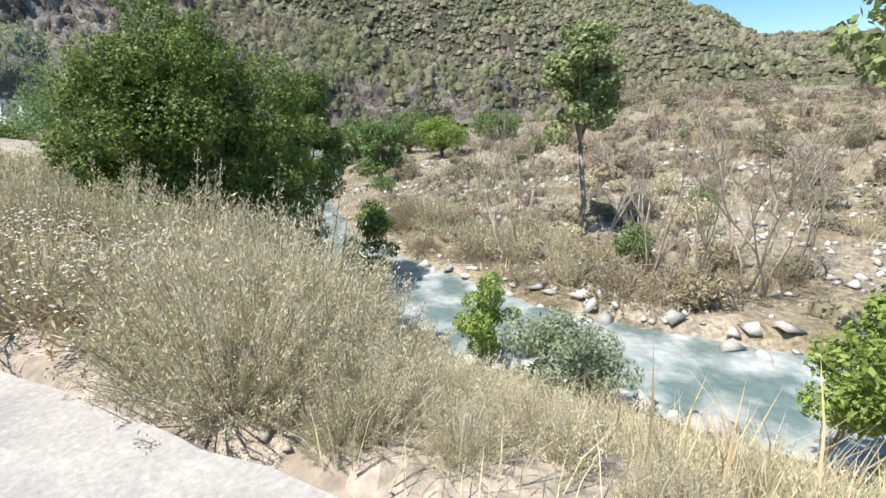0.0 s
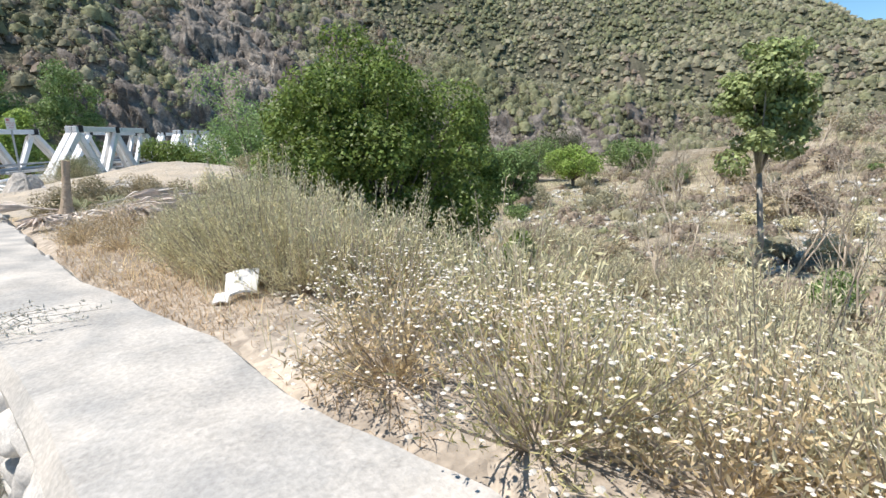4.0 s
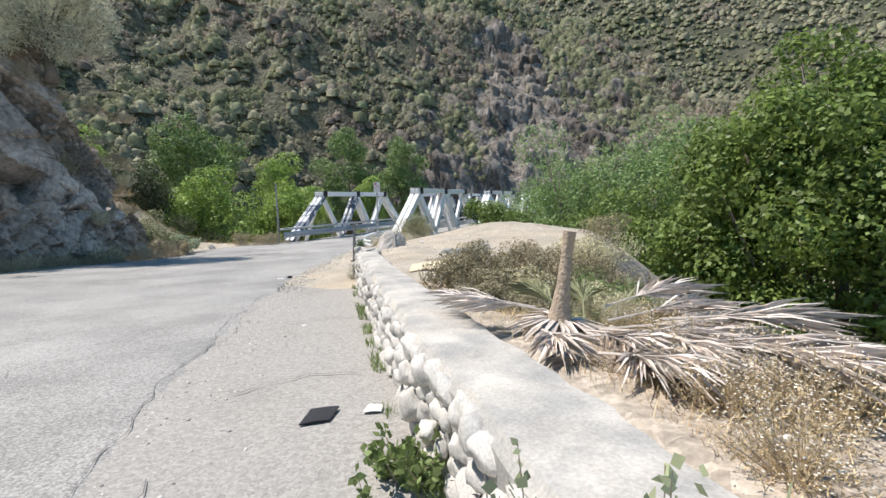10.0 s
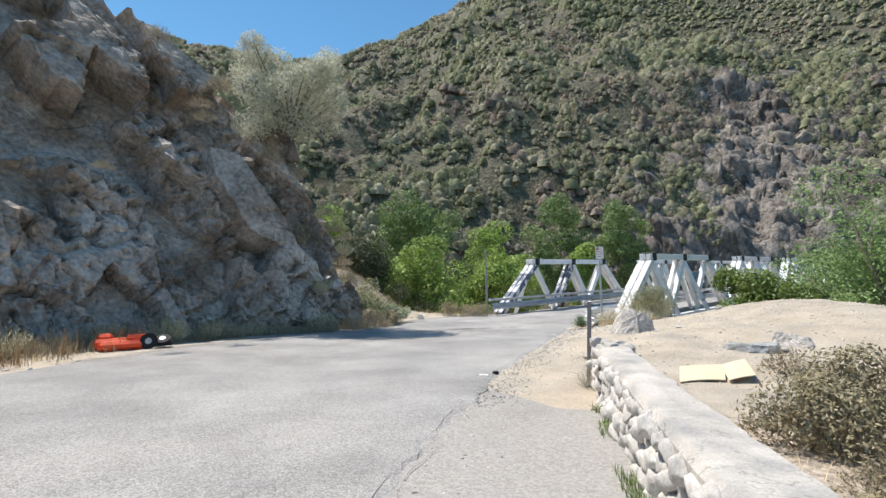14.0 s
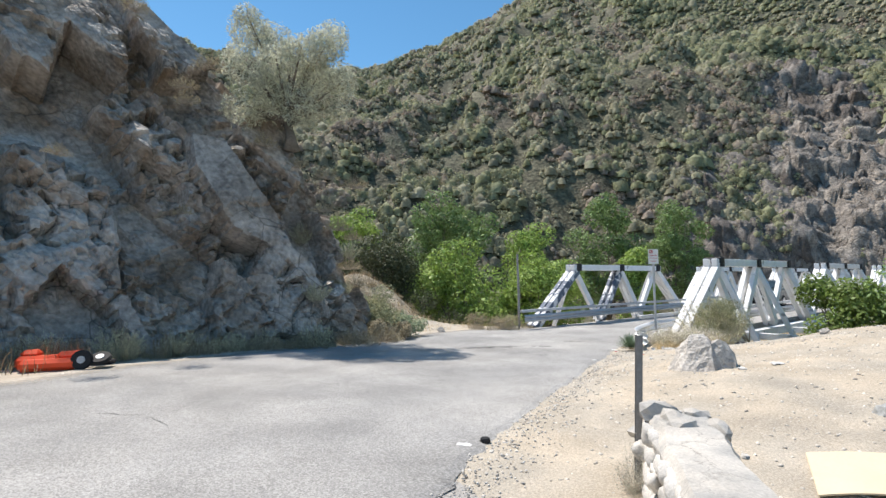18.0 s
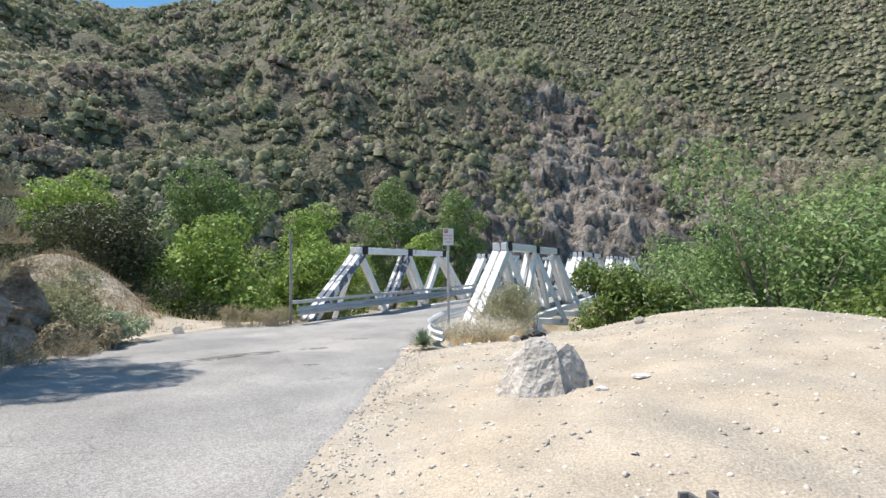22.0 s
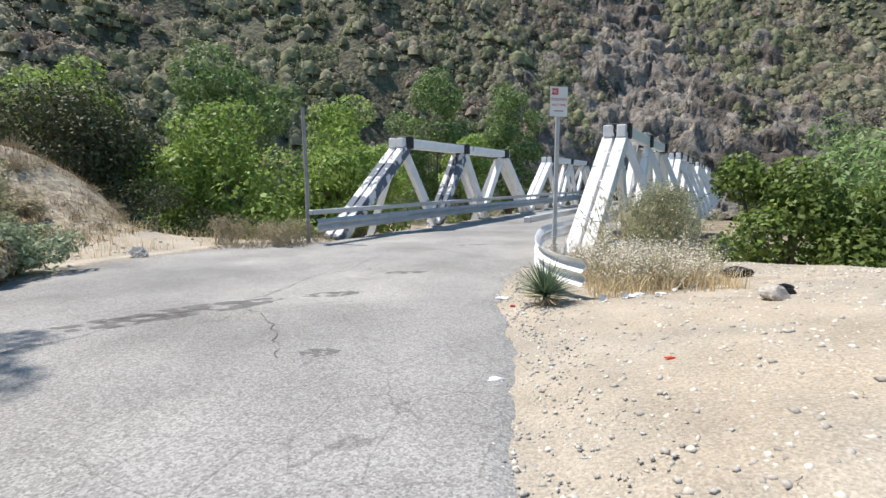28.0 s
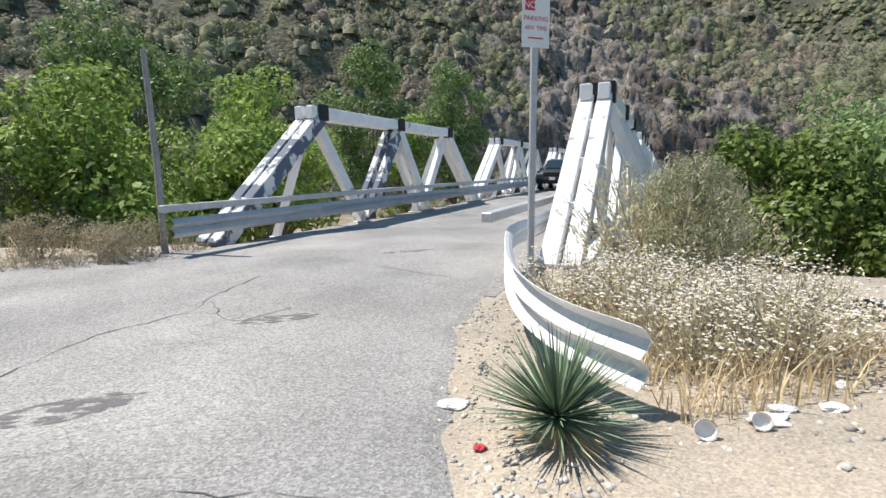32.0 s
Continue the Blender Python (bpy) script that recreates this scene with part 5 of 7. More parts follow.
def blades(name, spots, rng, mat, label, height, width=0.006, bow=1.0):
    """Grass: tall thin blades, three corners each, bending outwards."""
    p = np.array(spots, float)
    n = len(p)
    h = height * (0.5 + 0.8 * rng.random(n))
    a = rng.uniform(0, 2 * math.pi, n)
    d = np.stack([np.cos(a), np.sin(a), np.zeros(n)], 1)
    side = np.stack([-np.sin(a), np.cos(a), np.zeros(n)], 1)
    lean = bow * (0.1 + 1.0 * rng.random(n) ** 1.5)[:, None] * h[:, None]
    mid = p + d * lean * 0.35 + np.array([0, 0, 1]) * (h * 0.6)[:, None]
    tip = p + d * lean + np.array([0, 0, 1]) * h[:, None]
    w = width * (0.6 + 0.8 * rng.random(n))[:, None]
    v = np.stack([p - side * w, p + side * w, mid + side * w * 0.7, tip, mid - side * w * 0.7], 1).reshape(-1, 3)
    f = (np.array([(0, 1, 2), (0, 2, 4), (4, 2, 3)])[None] + 5 * np.arange(n)[:, None, None]).reshape(-1, 3)
    return obj(name, v, f, mat, label=label, category="grass", kind="stuff")


def scatter(rng, n, xlo, xhi, ylo, yhi, test=None, clump=0.0):
    x, y = rng.uniform(xlo, xhi, n), rng.uniform(ylo, yhi, n)
    ok = np.ones(n, bool)
    if test is not None:
        ok &= test(x, y)
    if clump:
        ok &= fbm(x, y, clump, 2, 4.4) > rng.uniform(-0.35, 0.25, n)
    x, y = x[ok], y[ok]
    return np.stack([x, y, ground_z(x, y) - 0.01], 1)


rg = np.random.default_rng(9)
off_wall = lambda x, y: (x > lerp_line(WALL_RIVER, y) + 0.12)
blades("dry_grass", scatter(rg, 64000, -1.8, 5.0, -2.5, 14.5, off_wall, 0.9), rg, M_STRAW, "dry straw-coloured grass on the bank", 0.08, 0.0018, 2.4)
blades("sage_grass", scatter(rg, 42000, 0.3, 8.5, -3, 10, lambda x, y: (x > lerp_line(WALL_RIVER, y) + 0.95) & (y + 0.6 * (x - 2.5) > 2.4) & ((x > 3.0) | (y > 9)), 0.5), rg, M_SAGE_GREEN, "pale feathery weeds on the bank", 0.42, 0.0032)
blades("dry_grass", scatter(rg, 30000, -0.1, 2.6, -1.5, 5.0, off_wall, 0.6), rg, M_SAGE_GREEN, "pale dry grass beside the wall", 0.16, 0.0016)
blades("bank_grass", scatter(rg, 16000, 1.0, 9.0, -4, 5, lambda x, y: y + 0.6 * (x - 2.5) <= 2.6, 0.5), rg, M_STRAW, "dry grass on the lower bank", 0.28, 0.003)
M_DRYWEED = material("dry_weed", (0.30, 0.215, 0.125), rough=0.9, vary=0.3, scale=1.0, fine=8, bump=0, island=0.4, through_light=0.2)
M_RUSSET = material("russet_weed", (0.50, 0.38, 0.25), rough=0.85, vary=0.2, scale=1.0, fine=8, bump=0, island=0.35, through_light=0.25)
blades("russet_weeds", scatter(rg, 64000, -0.7, 1.3, 2.6, 10.0, lambda x, y: (x > lerp_line(WALL_RIVER, y) + 0.06) & (x < lerp_line(WALL_RIVER, y) + 0.7), 1.1), rg, M_RUSSET, "low russet dried weeds beside the wall", 0.04, 0.0018, 2.8)
blades("dry_grass", scatter(rg, 5000, -2.4, -0.7, 25.4, 29.2, lambda x, y: x > lerp_line(ROAD_RIGHT, y) + 1.1, 0.8), rg, M_STRAW, "dry straw-coloured grass by the guard rail", 0.22, 0.004)
blades("dry_grass", scatter(rg, 9000, -16, -7, 13, 33, lambda x, y: x < lerp_line(ROAD_LEFT, y) - 0.7, 0.8), rg, M_STRAW, "dry straw-coloured grass under the cliff", 0.25, 0.006)
blades("dry_grass", scatter(rg, 6000, -19.5, -12.0, 28.5, 36, None, 0.7), rg, M_DRYWEED, "dry brown grass on the tan bank", 0.16, 0.007, 1.4)
blades("dry_weeds", scatter(rg, 5200, -15.2, -12.2, 12.5, 22.0, lambda x, y: x < lerp_line(ROAD_LEFT, y) - 0.6, 0.9), rg, M_DRYWEED, "tall dry brown weeds under the cliff", 0.55, 0.006, 0.6)
blades("dry_grass", scatter(rg, 44000, 15.5, 60, -14, 45, lambda x, y: x > lerp_line(RIVER, y) + 3, 0.25), rg, M_SAGE_GREEN, "dry grass on the far river flat", 0.45, 0.013)
blades("mound_grass", scatter(rg, 1200, -3.2, 5, 15.8, 26.5, lambda x, y: x > lerp_line(ROAD_RIGHT, y) + 0.9, 0.7), rg, M_STRAW, "sparse dry grass on the dirt mound", 0.05, 0.002, 1.8)
wy = rg.uniform(6.6, 14.2, 5200)
wx = lerp_line(WALL_ROAD, wy) - rg.random(5200) ** 2 * 0.17 + 0.03
keepw = fbm(wx, wy, 1.6, 2, 8.0) > -0.05
blades("green_weeds", np.stack([wx, wy, lerp_line(ROAD_Z, wy) - 0.01], 1)[keepw], rg, M_GREENWEED, "green weeds along the foot of the wall", 0.085, 0.0045)


# ---------------------------------------------------------------- far bank and river growth
rr = np.random.default_rng(123)


def leafy_bush(name, x, y, top, r, n, leaf, mat, label, seed, ratio=0.55, group="", flat=0.85):
    z = gz(x, y)
    rng = np.random.default_rng(seed)
    h = max(top - z, 0.4)
    cls = envelope(rng, (x, y, z + h * 0.55), (r, r, h * 0.5), 16, 0.38 * r, 0.4, -1)
    return make_tree(name, (x, y, z), cls, n, leaf, mat, M_TWIG, 0.03, label, "bush", seed, trunks=3, fork_up=0.2, ratio=ratio, group=group)


M_BUSH_OLIVE = material("olive_brown_leaf", (0.34, 0.30, 0.19), rough=0.8, vary=0.25, scale=1.2, fine=9, bump=0, island=0.4, through_light=0.2)
for k, (x, y, h, r) in enumerate(((-0.75, 13.0, 0.75, 0.6), (-0.15, 13.4, 0.85, 0.7), (0.5, 13.7, 1.0, 0.75), (-0.35, 12.3, 0.6, 0.6), (0.35, 12.7, 0.9, 0.7), (1.1, 14.1, 0.95, 0.75), (-0.6, 11.6, 0.45, 0.5), (1.0, 13.2, 1.1, 0.8), (0.1, 11.9, 0.7, 0.6))):
    leafy_bush("mound_bush", x, y, gz(x, y) + h * 0.85, r * 0.8, 3800, 0.045, (M_BUSH_OLIVE, M_SCRUB_DRY, M_SAGE_GREEN)[(0, 0, 1, 0, 2)[k % 5]], "dense olive-brown dry bush below the dirt mound", 640 + k, 0.4, "mound bushes")
for k, (x, y, h, r) in enumerate(((1.6, 13.2, 0.8, 0.7), (1.9, 14.3, 0.7, 0.7), (2.3, 15.2, 0.7, 0.7), (2.7, 16.2, 0.7, 0.7), (1.5, 12.2, 0.9, 0.7), (2.5, 13.6, 1.0, 0.8), (3.1, 15.0, 1.0, 0.8), (3.5, 16.5, 0.9, 0.8), (1.0, 11.1, 0.7, 0.6), (1.9, 11.3, 1.0, 0.8), (4.0, 17.7, 0.9, 0.8), (0.4, 10.5, 0.5, 0.5))):
    leafy_bush("bank_bush", x, y, gz(x, y) + h, r, 2600, 0.06, (M_SAGE_GREEN, M_LEAF_MID, M_BUSH_OLIVE, M_SAGE)[k % 4], ("grey-green bush below the dirt mound", "fresh green bush below the dirt mound", "olive-brown bush below the dirt mound", "straw-coloured bush below the dirt mound")[k % 4], 680 + k, 0.35, "bank bushes")
for k, (x, y, h, r) in enumerate(((0.9, 10.0, 0.6, 0.55), (0.3, 9.7, 0.4, 0.4), (1.4, 10.6, 0.8, 0.6), (1.7, 9.6, 0.8, 0.6), (2.2, 10.9, 1.0, 0.7), (2.6, 12.0, 1.2, 0.8), (0.9, 11.7, 0.7, 0.55), (2.9, 10.0, 0.8, 0.7), (1.6, 12.7, 0.9, 0.6), (3.3, 13.4, 1.2, 0.8), (2.4, 9.0, 0.5, 0.5), (2.2, 13.2, 0.8, 0.6), (3.0, 14.3, 1.0, 0.8))):
    leafy_bush("hollow_bush", x, y, gz(x, y) + h, r, 3000, 0.055, (M_LEAF_MID, M_GREENWEED, M_SAGE_GREEN)[k % 3], ("green bush in the hollow behind the wall", "weedy green bush in the hollow behind the wall", "grey-green bush in the hollow behind the wall")[k % 3], 760 + k, 0.4, "hollow bushes")
M_OLIVE = material("olive_green_leaf", (0.33, 0.34, 0.20), rough=0.75, vary=0.25, scale=1.2, fine=9, bump=0, island=0.4, through_light=0.25)
for k, (x, y, h, r, n) in enumerate(((-0.48, 28.51, 1.5, 0.65, 6500), (-0.01, 29.07, 1.4, 0.7, 6000), (-0.78, 28.07, 0.8, 0.45, 3000))):
    leafy_bush("truss_bush", x, y, gz(x, y) + h, r, n, 0.045, M_OLIVE, "upright olive-green bush against the bridge truss", 720 + k, 0.3, "bridge end bushes")
leafy_bush("willow_bush", 13.6, 15.0, -2.7, 1.3, 4500, 0.15, M_LEAF_BIG, "round dark green bush at the water's edge", 91, 0.6, "river bushes")
leafy_bush("willow_bush", 10.4, 7.0, -3.3, 0.95, 3500, 0.13, M_LEAF_BRIGHT, "yellow-green bush at the water's edge", 92, 0.5, "river bushes")
leafy_bush("willow_bush", 8.4, 4.3, -2.9, 1.1, 4500, 0.13, M_LEAF_SILVER_G, "grey-green willow bush on the near bank", 93, 0.3, "river bushes")
leafy_bush("willow_bush", 9.3, 3.4, -3.6, 0.9, 3500, 0.13, M_LEAF_SILVER_G, "grey-green willow bush on the near bank", 94, 0.3, "river bushes")
leafy_bush("willow_bush", 9.3, -1.7, -0.4, 1.5, 7000, 0.14, M_LEAF_BRIGHT, "tall bright green willow on the near bank", 95, 0.5, "river bushes")
leafy_bush("willow_bush", 9.9, -0.9, -1.6, 1.1, 4500, 0.14, M_LEAF_BRIGHT, "tall bright green willow on the near bank", 96, 0.5, "river bushes")
cls = envelope(np.random.default_rng(97), (14.6, -1.6, 3.2), (2.4, 2.4, 3.0), 22, 0.7, 0.3)
make_tree("sycamore_tree", (14.4, -1.8, gz(14.4, -1.8)), cls, 4200, 0.22, M_SYC, M_BARK, 0.13, "thin sycamore with sparse leaves over the river", "tree", 97, fork_up=0.5, ratio=0.8)
for k, (x, y, h, r, mat) in enumerate(((-14.4, 35.6, 2.2, 1.6, M_LEAF_DARK), (-13.0, 36.4, 2.4, 1.5, M_LEAF_DARK), (-11.3, 26.9, 1.2, 0.9, M_OLIVE), (-10.6, 27.4, 0.9, 0.75, M_LEAF_SILVER_G), (-12.4, 27.6, 2.1, 1.25, M_OLIVE), (-10.3, 26.5, 0.6, 0.5, M_SCRUB_DRY), (-11.0, 26.1, 0.7, 0.6, M_SCRUB_DRY), (-13.2, 28.6, 1.6, 1.0, M_OLIVE), (-13.6, 28.9, 0.9, 0.8, M_OLIVE), (-14.4, 29.4, 0.8, 0.8, M_SCRUB_DRY), (-13.1, 29.7, 0.7, 0.6, M_SCRUB_DRY), (-15.1, 30.3, 0.8, 0.8, M_OLIVE), (-14.0, 30.6, 0.6, 0.7, M_SCRUB_DRY), (-20.5, 33.5, 3.6, 2.4, M_LEAF_DARK))):
    leafy_bush("roadside_bush", x, y, gz(x, y) + h, r, 3000, 0.1, mat, "dark olive bush on the bank beyond the cliff" if mat is M_LEAF_DARK else "dusty bush on the bank beyond the cliff", 600 + k, 0.4, "roadside bushes")
for k, (x, y, h, r) in enumerate(((-7.8, 31.15, 0.85, 0.6), (-9.4, 31.6, 0.75, 0.55), (-8.5, 31.7, 0.5, 0.45))):
    leafy_bush("rail_bush", x, y, gz(x, y) + h, r, 3400, 0.04, M_SCRUB_DRY, "brown dry bush at the end of the guard rail", 660 + k, 0.35, "bridge end bushes")
for k in range(30):
    x, y = rr.uniform(-18.0, -12.2), rr.uniform(29.5, 34.0)
    plant_bush("dry_bush", DRY[k % 2], x, y, gz(x, y) - 0.03, rr.uniform(0.25, 0.55), "low dry brush on the tan bank", "roadside bushes", k * 1.7)
thick = np.random.default_rng(45)
for k in range(46):
    y = thick.uniform(0.5, 24)
    x = float(lerp_line(RIVER, y) + lerp_line(RIVER_W, y)) + thick.uniform(0.9, 6.5)
    plant_bush("dry_bush", (DRY, DRY, SAGE)[k % 3][k % 2], x, y, gz(x, y) - 0.06, thick.uniform(1.0, 2.3), "leafless grey-brown thicket on the river bank", "river thickets", k * 1.3)
leafy_bush("green_bush", 20.4, 6.3, -3.6, 1.0, 2500, 0.13, M_LEAF_MID, "low green bush on the gravel bank", 98, 0.5, "far bank bushes")
for k in range(46):
    x, y = rr.uniform(17, 52), rr.uniform(-8, 34)
    if x < float(lerp_line(RIVER, y)) + 4:
        continue
    r = rr.uniform(0.5, 1.3)
    mat, lab = ((M_SCRUB_DRY, "dry brown bush on the river flat"), (M_SAGE, "straw-coloured bush on the river flat"), (M_LEAF_MID, "small green bush on the river flat"), (M_SCRUB_B, "olive bush on the river flat"))[k % 4 if k % 8 != 2 else 3]
    leafy_bush("flat_bush", x, y, gz(x, y) + r * rr.uniform(0.9, 1.6), r, 1300, 0.14 * (0.7 + r * 0.4), mat, lab, 200 + k, 0.4, "far bank bushes")
for k in range(90):
    x, y = rr.uniform(30, 84), rr.uniform(-20, 26)
    r = rr.uniform(0.7, 2.0)
    mat, lab = ((M_SCRUB_DRY, "dry brown bush on the tan slope"), (M_SCRUB_C, "grey-brown bush on the tan slope"), (M_SCRUB_B, "olive bush on the tan slope"))[k % 3]
    leafy_bush("slope_bush", x, y, gz(x, y) + r * rr.uniform(0.8, 1.4), r, 380, 0.3, mat, lab, 400 + k, 0.5, "far slope bushes")
for k in range(44):
    x, y = rr.uniform(22, 62), rr.uniform(-16, 30)
    bare_tree(x, y, rr.uniform(3.5, 6.0), 300 + k, 0.2)


# ---------------------------------------------------------------- stones
def stone_mesh(name, rng, size=(1, 1, 1), mat=None, rough=0.22, sub=2):
    bm = bmesh.new()
    bmesh.ops.create_icosphere(bm, subdivisions=sub, radius=0.5)
    o = Vector(rng.uniform(-50, 50, 3))
    planes = [(Vector(unit(rng.normal(size=3))), rng.uniform(0.26, 0.4)) for q in range(7)]
    for v in bm.verts:
        k = 1 + rough * noise.noise(v.co * 2.2 + o) + rough * 0.5 * noise.noise(v.co * 5.0 + o)
        for n, d in planes:
            v.co -= n * max(0.0, v.co.dot(n) - d)
        v.co = Vector((v.co.x * size[0], v.co.y * size[1], v.co.z * size[2])) * k
    me = bpy.data.meshes.new(name)
    bm.to_mesh(me)
    bm.free()
    if mat:
        me.materials.append(mat)
    return me


def rock(name, rng, loc, size, mat, label, category="rock", group="", cuts=7, spin=0.0, sub=3):
    """An angular rock: a ball cut flat by random planes and roughened."""
    bm = bmesh.new()
    bmesh.ops.create_icosphere(bm, subdivisions=sub, radius=1.0)
    planes = [(Vector(unit(rng.normal(size=3))), rng.uniform(0.38, 0.72)) for k in range(cuts)]
    o = Vector(rng.uniform(-50, 50, 3))
    for v in bm.verts:
        for n, d in planes:
            over = v.co.dot(n) - d
            if over > 0:
                v.co -= n * over
        v.co += v.co.normalized() * 0.07 * noise.fractal(v.co * 2.5 + o, 1.0, 2.0, 4)
        v.co = Vector((v.co.x * size[0] / 2, v.co.y * size[1] / 2, v.co.z * size[2] / 2))
    me = bpy.data.meshes.new(name)
    bm.to_mesh(me)
    bm.free()
    me.materials.append(mat)
    ob = new(name, me)
    ob.matrix_basis = Matrix.Translation(loc) @ Matrix.Rotation(spin, 4, "Z")
    return tagged(ob, label, category, group)


rs = np.random.default_rng(31)


def gravel(name, spots, rng, mat, label, lo, hi, power=2.0):
    """Many small angular stones in one mesh."""
    base = np.array([(1, 0, 0), (-1, 0, 0), (0, 1, 0), (0, -1, 0), (0, 0, 1), (0, 0, -1)], float)
    tri = np.array([(0, 2, 4), (2, 1, 4), (1, 3, 4), (3, 0, 4), (2, 0, 5), (1, 2, 5), (3, 1, 5), (0, 3, 5)])
    n = len(spots)
    s = lo + (hi - lo) * rng.random(n) ** power
    v = base[None] * (0.5 * s)[:, None, None] * rng.uniform(0.55, 1.15, (n, 6, 1)) * np.array([1, 1, 0.65])
    v = v + rng.normal(size=v.shape) * (0.08 * s)[:, None, None]
    a = rng.uniform(0, 2 * math.pi, n)
    c, q = np.cos(a)[:, None], np.sin(a)[:, None]
    v = np.stack([v[..., 0] * c - v[..., 1] * q, v[..., 0] * q + v[..., 1] * c, v[..., 2]], -1)
    v = v + np.asarray(spots)[:, None] + np.array([0, 0, 1]) * (0.12 * s)[:, None, None]
    f = (tri[None] + 6 * np.arange(n)[:, None, None]).reshape(-1, 3)
    return obj(name, v.reshape(-1, 3), f, mat, label=label, category="gravel", kind="stuff")


M_PEBBLE = material("pebble", (0.55, 0.51, 0.45), vary=0.2, scale=8, fine=50, bump=0, island=0.4)
M_EDGE = material("grey_gravel", (0.50, 0.48, 0.445), vary=0.2, scale=8, fine=50, bump=0, island=0.4)
M_BOULDERS = material("bar_boulder", (0.56, 0.54, 0.50), vary=0.25, scale=2, fine=14, bump=0.3, island=0.3)
on_dirt = lambda x, y: (x > lerp_line(ROAD_RIGHT, y) + 0.02)
gravel("gravel", scatter(rs, 30000, -4.3, 4.5, 15.3, 29, on_dirt), rs, M_PEBBLE, "scattered pebbles on the dry dirt", 0.008, 0.07, 4.5)
ey = rs.uniform(5, 29, 15000)
ex = lerp_line(ROAD_RIGHT, ey) + 0.2 + rs.normal(size=15000) * 0.27
gravel("gravel", np.stack([ex, ey, np.maximum(ground_z(ex, ey), lerp_line(ROAD_Z, ey))], 1), rs, M_EDGE, "loose gravel along the road edge", 0.007, 0.045, 3.4)
gravel("gravel", scatter(rs, 5200, -4.2, 1.5, 21.5, 28, on_dirt), rs, M_PEBBLE, "pale stones on the dry dirt", 0.014, 0.06, 2.2)
gravel("gravel", scatter(rs, 900, -3.0, -1.2, 3, 15, lambda x, y: (x < lerp_line(WALL_ROAD, y) - 0.02) & (x > lerp_line(ROAD_RIGHT, y))), rs, M_PEBBLE, "scattered pebbles on the shoulder", 0.006, 0.04, 4)
gravel("gravel", scatter(rs, 1800, -14, -7.5, 13, 33, lambda x, y: x < lerp_line(ROAD_LEFT, y) + 0.1), rs, M_PEBBLE, "loose stones along the cliff foot", 0.02, 0.16, 4)
gravel("gravel", scatter(rs, 2600, -0.5, 1.2, -1, 10, off_wall), rs, M_PEBBLE, "small stones on the bank", 0.008, 0.07, 4)
bar = scatter(rs, 8500, 12.5, 46, -12, 40, lambda x, y: x > lerp_line(RIVER, y) + lerp_line(RIVER_W, y) + 0.4, 0.3)
gravel("boulders", bar, rs, M_BOULDERS, "pale boulders and cobbles on the river bar", 0.1, 0.75, 3)
gravel("boulders", scatter(rs, 500, 9, 17, -8, 22, lambda x, y: np.abs(x - lerp_line(RIVER, y)) < lerp_line(RIVER_W, y) + 1.2), rs, M_BOULDERS, "wet stones in the river", 0.3, 1.1, 2)
def hull_rock(name, loc, pts, label, seed, spin=0.0):
    """A split boulder: the hull of a few corners, cut finer and roughened."""
    bm = bmesh.new()
    for p in pts:
        bm.verts.new(p)
    bmesh.ops.convex_hull(bm, input=bm.verts[:])
    bmesh.ops.triangulate(bm, faces=bm.faces[:])
    for k in range(3):
        bmesh.ops.subdivide_edges(bm, edges=bm.edges[:], cuts=1, use_grid_fill=True)
        bmesh.ops.triangulate(bm, faces=bm.faces[:])
    o = Vector((seed * 3.3, seed, 0))
    bm.normal_update()
    for v in bm.verts:
        v.co += v.normal * (0.05 * noise.fractal(v.co * 3.0 + o, 1.0, 2.0, 5) - 0.03 * abs(noise.noise(v.co * 6.0 + o)))
    ob = part(name, bm, M_PALEROCK, None, m=Matrix.Translation(loc) @ Matrix.Rotation(spin, 4, "Z"))
    return tagged(ob, label, "rock", "roadside rocks")


hull_rock("boulder", (-1.63, 19.7, gz(-1.63, 19.7) - 0.15), [(-0.58, -0.12, 0), (-0.4, -0.42, 0), (0.05, -0.46, 0), (0.3, 0.0, 0), (0.0, 0.45, 0), (-0.45, 0.3, 0), (-0.2, -0.05, 0.62), (0.0, 0.0, 0.66), (0.06, -0.12, 0.6), (-0.34, 0.1, 0.42), (0.08, -0.4, 0.12), (0.22, 0.1, 0.5)],
          "large angular pale grey boulder on the dirt", 3, 0.05)
hull_rock("rock", (-1.53, 19.7, gz(-1.53, 19.7) - 0.14), [(-0.2, -0.33, 0), (0.25, -0.34, 0), (0.4, 0.0, 0), (0.1, 0.4, 0), (-0.25, 0.2, 0), (-0.12, -0.18, 0.44), (0.08, -0.1, 0.54), (0.18, 0.0, 0.5), (0.28, -0.2, 0.28), (0.34, 0.0, 0.3), (-0.05, 0.2, 0.5)],
          "broken grey rock leaning on the boulder", 7, 0.1)
M_SLAB = material("grey_slate", (0.36, 0.365, 0.355), vary=0.3, scale=4, fine=30, bump=0.5, bump_dist=0.01, speckle=0.1, speckle_scale=40)
hull_rock("stone_slab", (-0.02, 17.28, gz(-0.02, 17.28) - 0.03), [(-0.42, 0.1, 0), (-0.4, -0.06, 0), (-0.1, -0.2, 0), (0.3, -0.24, 0), (0.4, -0.1, 0), (0.2, 0.18, 0), (-0.2, 0.22, 0), (-0.38, 0.08, 0.09), (-0.34, -0.04, 0.1), (-0.05, -0.15, 0.12), (0.26, -0.18, 0.13), (0.33, -0.05, 0.15), (0.15, 0.15, 0.12), (-0.2, 0.18, 0.1)], "flat grey stone slab lying on the dirt", 11, 0.0).data.materials[0] = M_SLAB
